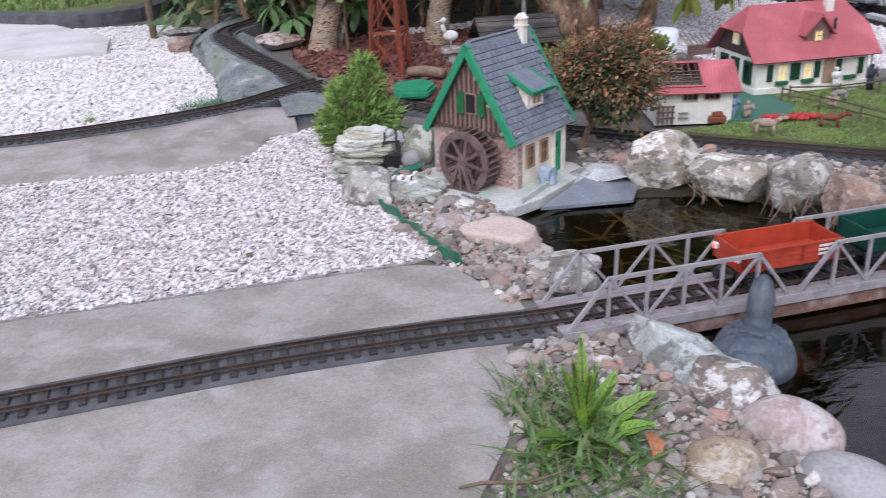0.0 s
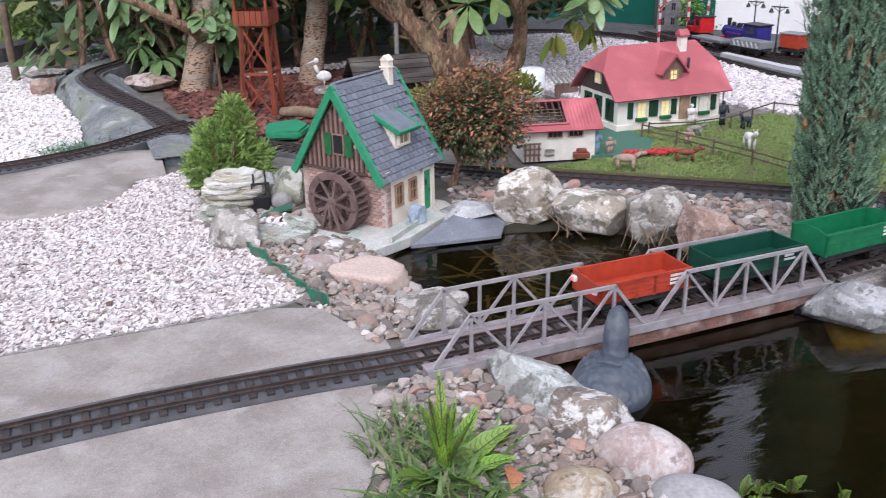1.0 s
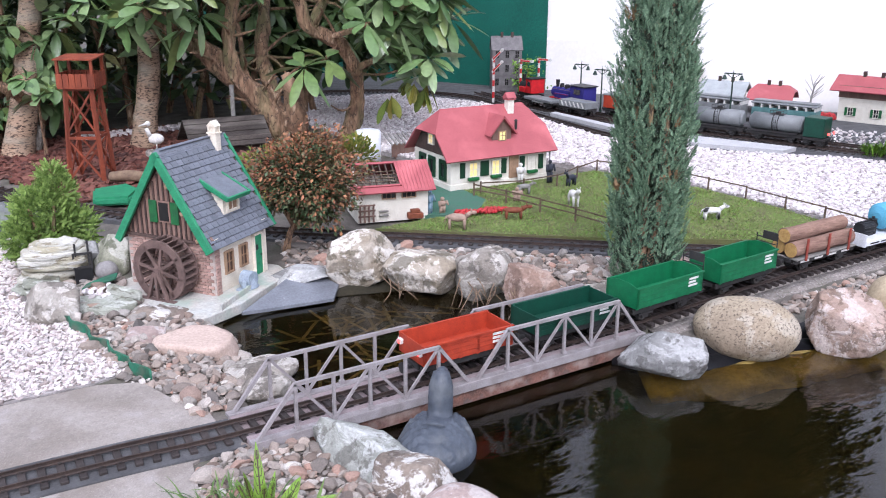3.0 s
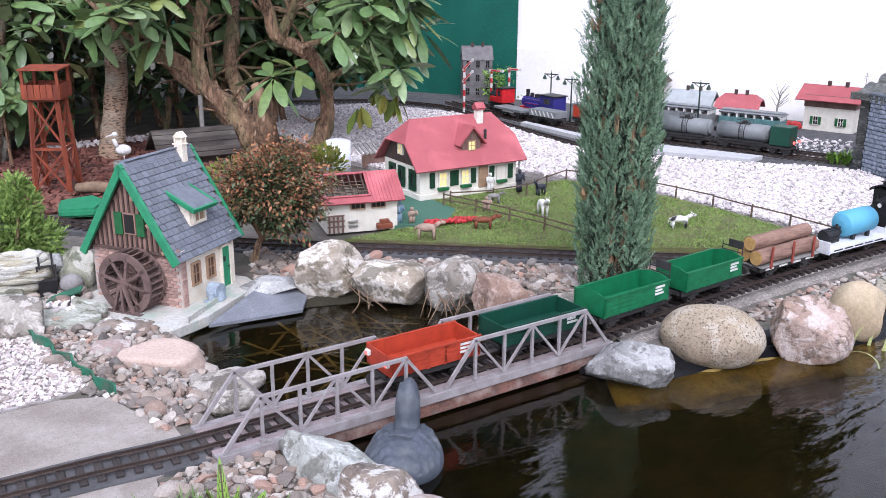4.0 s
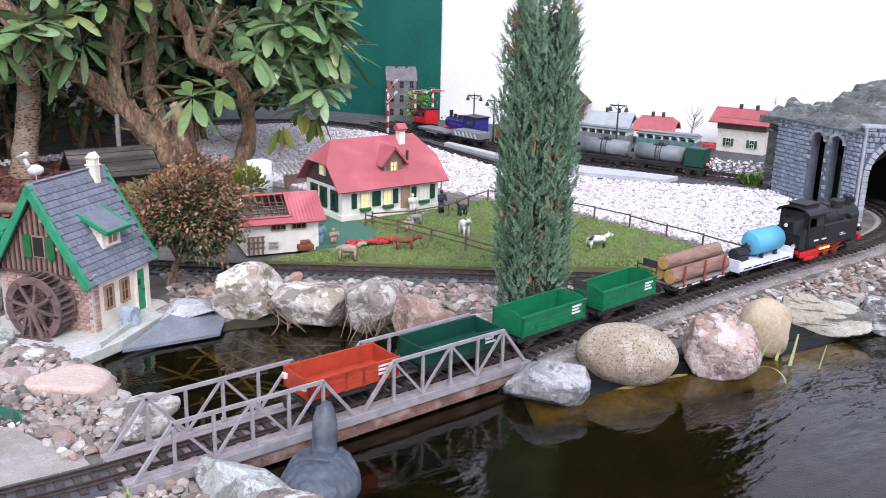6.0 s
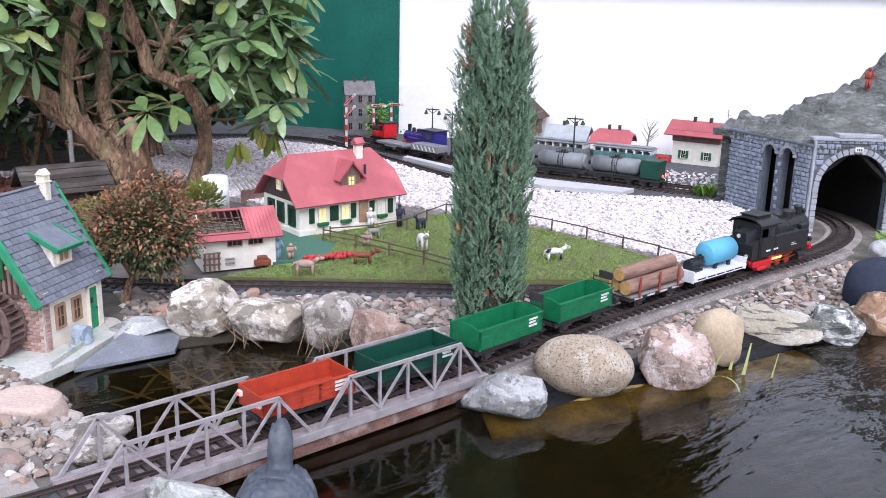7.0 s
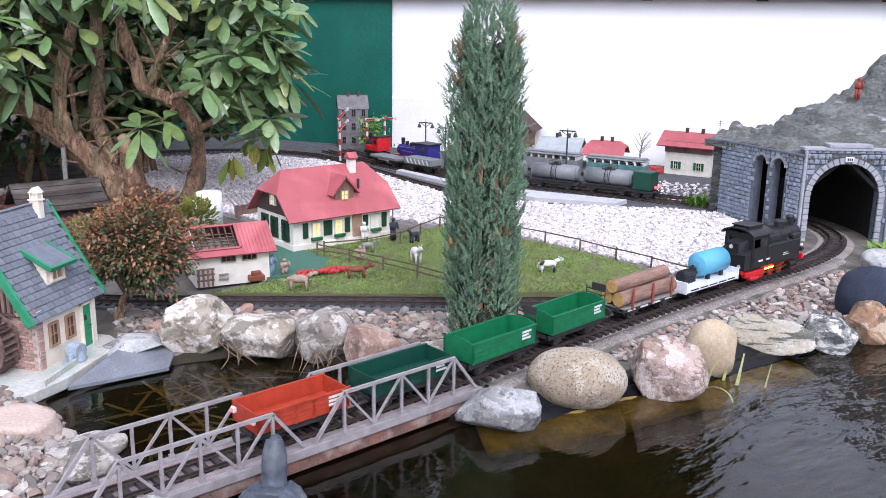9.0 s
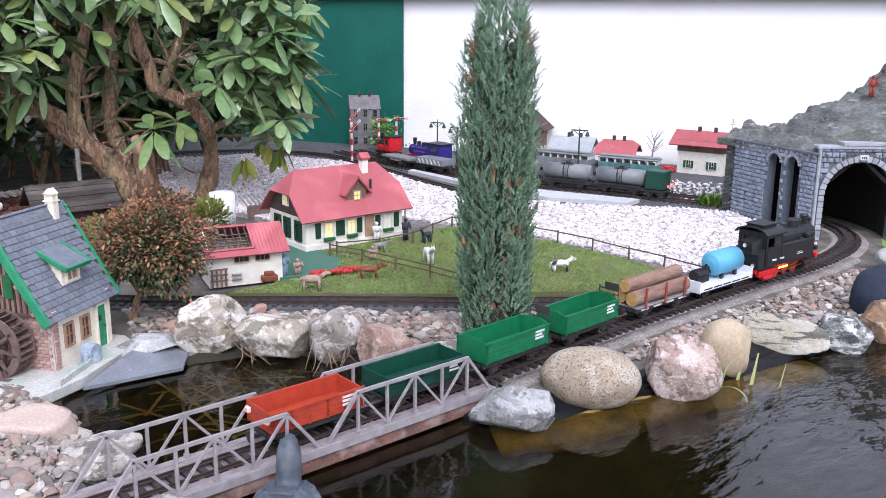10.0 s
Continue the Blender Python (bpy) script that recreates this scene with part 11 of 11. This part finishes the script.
# wooden shed roof under the trees, white stork on a stone, log, post
shed = thing("wooden_shed", pose(0.635, 2.34, -0.075, 0, 0, -4), "low weathered dark wooden shed under the trees", "shed")
bm = bmesh.new()
bx(bm, 0.03, 0.30, 0.02, 0.22, 0, 0.10)
part("wall", bm, M["dark_wood"], shed)
for side in (0, 1):
    for k in range(6):
        bm = bmesh.new()
        bx(bm, -0.01, 0.34, -0.165 + k * 0.027, -0.140 + k * 0.027, -0.004 + 0.0015 * (k % 2), 0.003 + 0.0015 * (k % 2))
        o = part("roof_board", bm, M["weathered"], shed)
        o.matrix_basis = (Matrix.Translation((0, 0.12, 0.20)) if side == 0 else Matrix.Translation((0.33, 0.12, 0.20)) @ pose(0, 0, 0, 0, 0, 180)) @ pose(0, 0, 0, 38, 0, 0)
bm = bmesh.new()
cy(bm, (0.22, 0.16, 0.15), (0.22, 0.16, 0.33), 0.010, 0.010, 10)
part("flue_pipe", bm, M["figure_grey"], shed)
bm = bmesh.new()
bx(bm, -0.04, 0.04, -0.03, 0.03, 0.0, 0.03, 0.008)
single("flat_stone", bm, S["grey"], "flat grey stone carrying the stork", "rock", m=pose(0.458, 2.22, 0.032))
bm = bmesh.new()
bx(bm, 0.443, 0.473, 2.205, 2.235, -0.03, 0.032)
single("stone_foot", bm, S["grey"], "grey stone foot below the stork stone", "rock")
bm = bmesh.new()
ball(bm, (0, 0, 0.035), (0.026, 0.015, 0.018), 2)
tube(bm, [(0.018, 0, 0.045), (0.030, 0, 0.065), (0.018, 0, 0.082)], [0.008, 0.006, 0.006], 8)
ball(bm, (0.022, 0, 0.086), 0.009, 2)
cy(bm, (0.028, 0, 0.085), (0.052, 0, 0.078), 0.004, 0.001, 6)
for s in (-1, 1):
    cy(bm, (0, s * 0.006, 0), (0, s * 0.006, 0.03), 0.002, 0.002, 6)
single("stork_figurine", bm, M["figure_white"], "white bird figurine on a stone", "figurine", m=pose(0.458, 2.22, 0.062, 0, 0, 165) @ Matrix.Scale(1.2, 4), smooth=True)
bm = bmesh.new()
tube(bm, [(0.24, 2.06, 0.012), (0.31, 2.01, 0.018), (0.37, 1.95, 0.012)], [0.018, 0.021, 0.019], 12, 0.2, 2)
single("short_log", bm, M["dry_stalk"], "short brown log lying in the mulch", "log", smooth=True)

# pond bird decoy
bm = bmesh.new()
for v in ball(bm, (0, 0, 0.010), (0.060, 0.0525, 0.036), 5):
    x, y = v.co.x / 0.060, v.co.y / 0.0525
    if v.co.z > 0.008:
        side = abs(y) - 0.10 - 0.25 * max(0.0, x)               # folded wings, feather rows stepping down to the tail
        wing = max(0.0, min(1.0, side / 0.12)) * max(0.0, 1 - abs(y) ** 4)
        row_ = (x + 0.35 * abs(y)) * 4.2 + 0.5 * noise.noise(Vector((x * 3, y * 3, 0)))
        v.co.z += 0.005 * wing - 0.0052 * (row_ - math.floor(row_)) * wing + 0.0012 * math.sin(y * 46) * wing
        v.co.z += 0.004 * noise.noise(Vector((x * 4, y * 4, 3)))
    v.co.z += 0.012 * max(0, x) ** 2
    if x < -0.4:                                                 # lifted tail
        v.co.z += 0.020 * (-x - 0.4) ** 1.5
tube(bm, [(0.014, 0, 0.024), (0.030, 0, 0.038), (0.036, 0, 0.052), (0.039, 0, 0.068), (0.042, 0, 0.084), (0.047, 0, 0.098)], [0.034, 0.0185, 0.0160, 0.0168, 0.0162, 0.0110], 20, 0.22, 2, 0.003)
ball(bm, (0.052, 0, 0.090), (0.017, 0.0095, 0.0105), 3)
cy(bm, (0.066, 0, 0.084), (0.090, 0, 0.076), 0.006, 0.003, 10)
single("swan_decoy", bm, M["swan"], "dark grey plastic swan decoy floating by the bridge", "decoy", m=pose(0.294, -0.114, -0.062, 0, 0, 50) @ Matrix.Scale(1.36, 4), smooth=True)
bm = bmesh.new()
bx(bm, 1.085, 1.185, 0.135, 0.195, -0.020, 0.002, 0.003)
single("roof_tile", bm, M["terracotta"], "flat orange-red tile lying by the cypress", "tile")

# far garden: low wall, lawn, shrub, fence
bm = bmesh.new()
sweep(bm, catmull([(-3.2, 4.9), (-2.0, 4.65), (-1.25, 4.15), (-0.85, 4.15), (-0.62, 4.45)], 0.1), [(-0.05, -0.1), (0.05, -0.1), (0.05, 0.05), (-0.05, 0.055)])
single("garden_wall", bm, M["track_base"], "low dark grey garden wall behind the gravel", "wall", kind="structure")
slab("far_lawn", [(-8, 4.95), (-2.0, 4.72), (-1.25, 4.22), (-0.85, 4.22), (-0.5, 4.6), (1.2, 5.0), (1.2, 12), (-8, 12)], -0.1, 0.0, M["grass_base"], "mown lawn beyond the garden wall", "lawn")
blades("grass_field", pose(-1.5, 5.6, 0.0), "fresh green lawn blades", "grass", 5000, 0.05, 0.9, 0.006, M["grass"], 61, 0.6)
bm = bmesh.new()
for k in range(26):
    bx(bm, -4.2 + k * 0.3, -3.92 + k * 0.3, 7.0, 7.04, -0.1, 1.1)
single("board_fence", bm, M["figure_grey"], "grey weathered board fence at the garden end", "fence", kind="structure")
gsh = thing("round_shrub", pose(-0.62, 4.55, 0.0), "small round bright green box shrub", "shrub")
bm = bmesh.new()
tube(bm, [(0, 0, -0.05), (0.01, 0, 0.1)], [0.02, 0.012], 6)
part("stem", bm, M["bark"], gsh)
leaf_cloud("foliage", [(Vector((rr.gauss(0, 1), rr.gauss(0, 1), rr.gauss(0, 1))).normalized() * rr.uniform(0.09, 0.15) + Vector((0, 0, 0.17)), Vector((rr.gauss(0, 1), rr.gauss(0, 1), rr.gauss(0.4, 1)))) for _ in range(1100)], M["dwarf_conifer"], gsh, 0.035, 0.012, 5, rows=1)
bm = bmesh.new()
tube(bm, [(-0.70, 3.45, -0.05), (-0.705, 3.46, 0.15), (-0.70, 3.47, 0.34)], [0.020, 0.018, 0.017], 8, 0.1, 4)
single("wooden_post", bm, M["fence_wood"], "weathered wooden post at the gravel edge", "post", smooth=True)
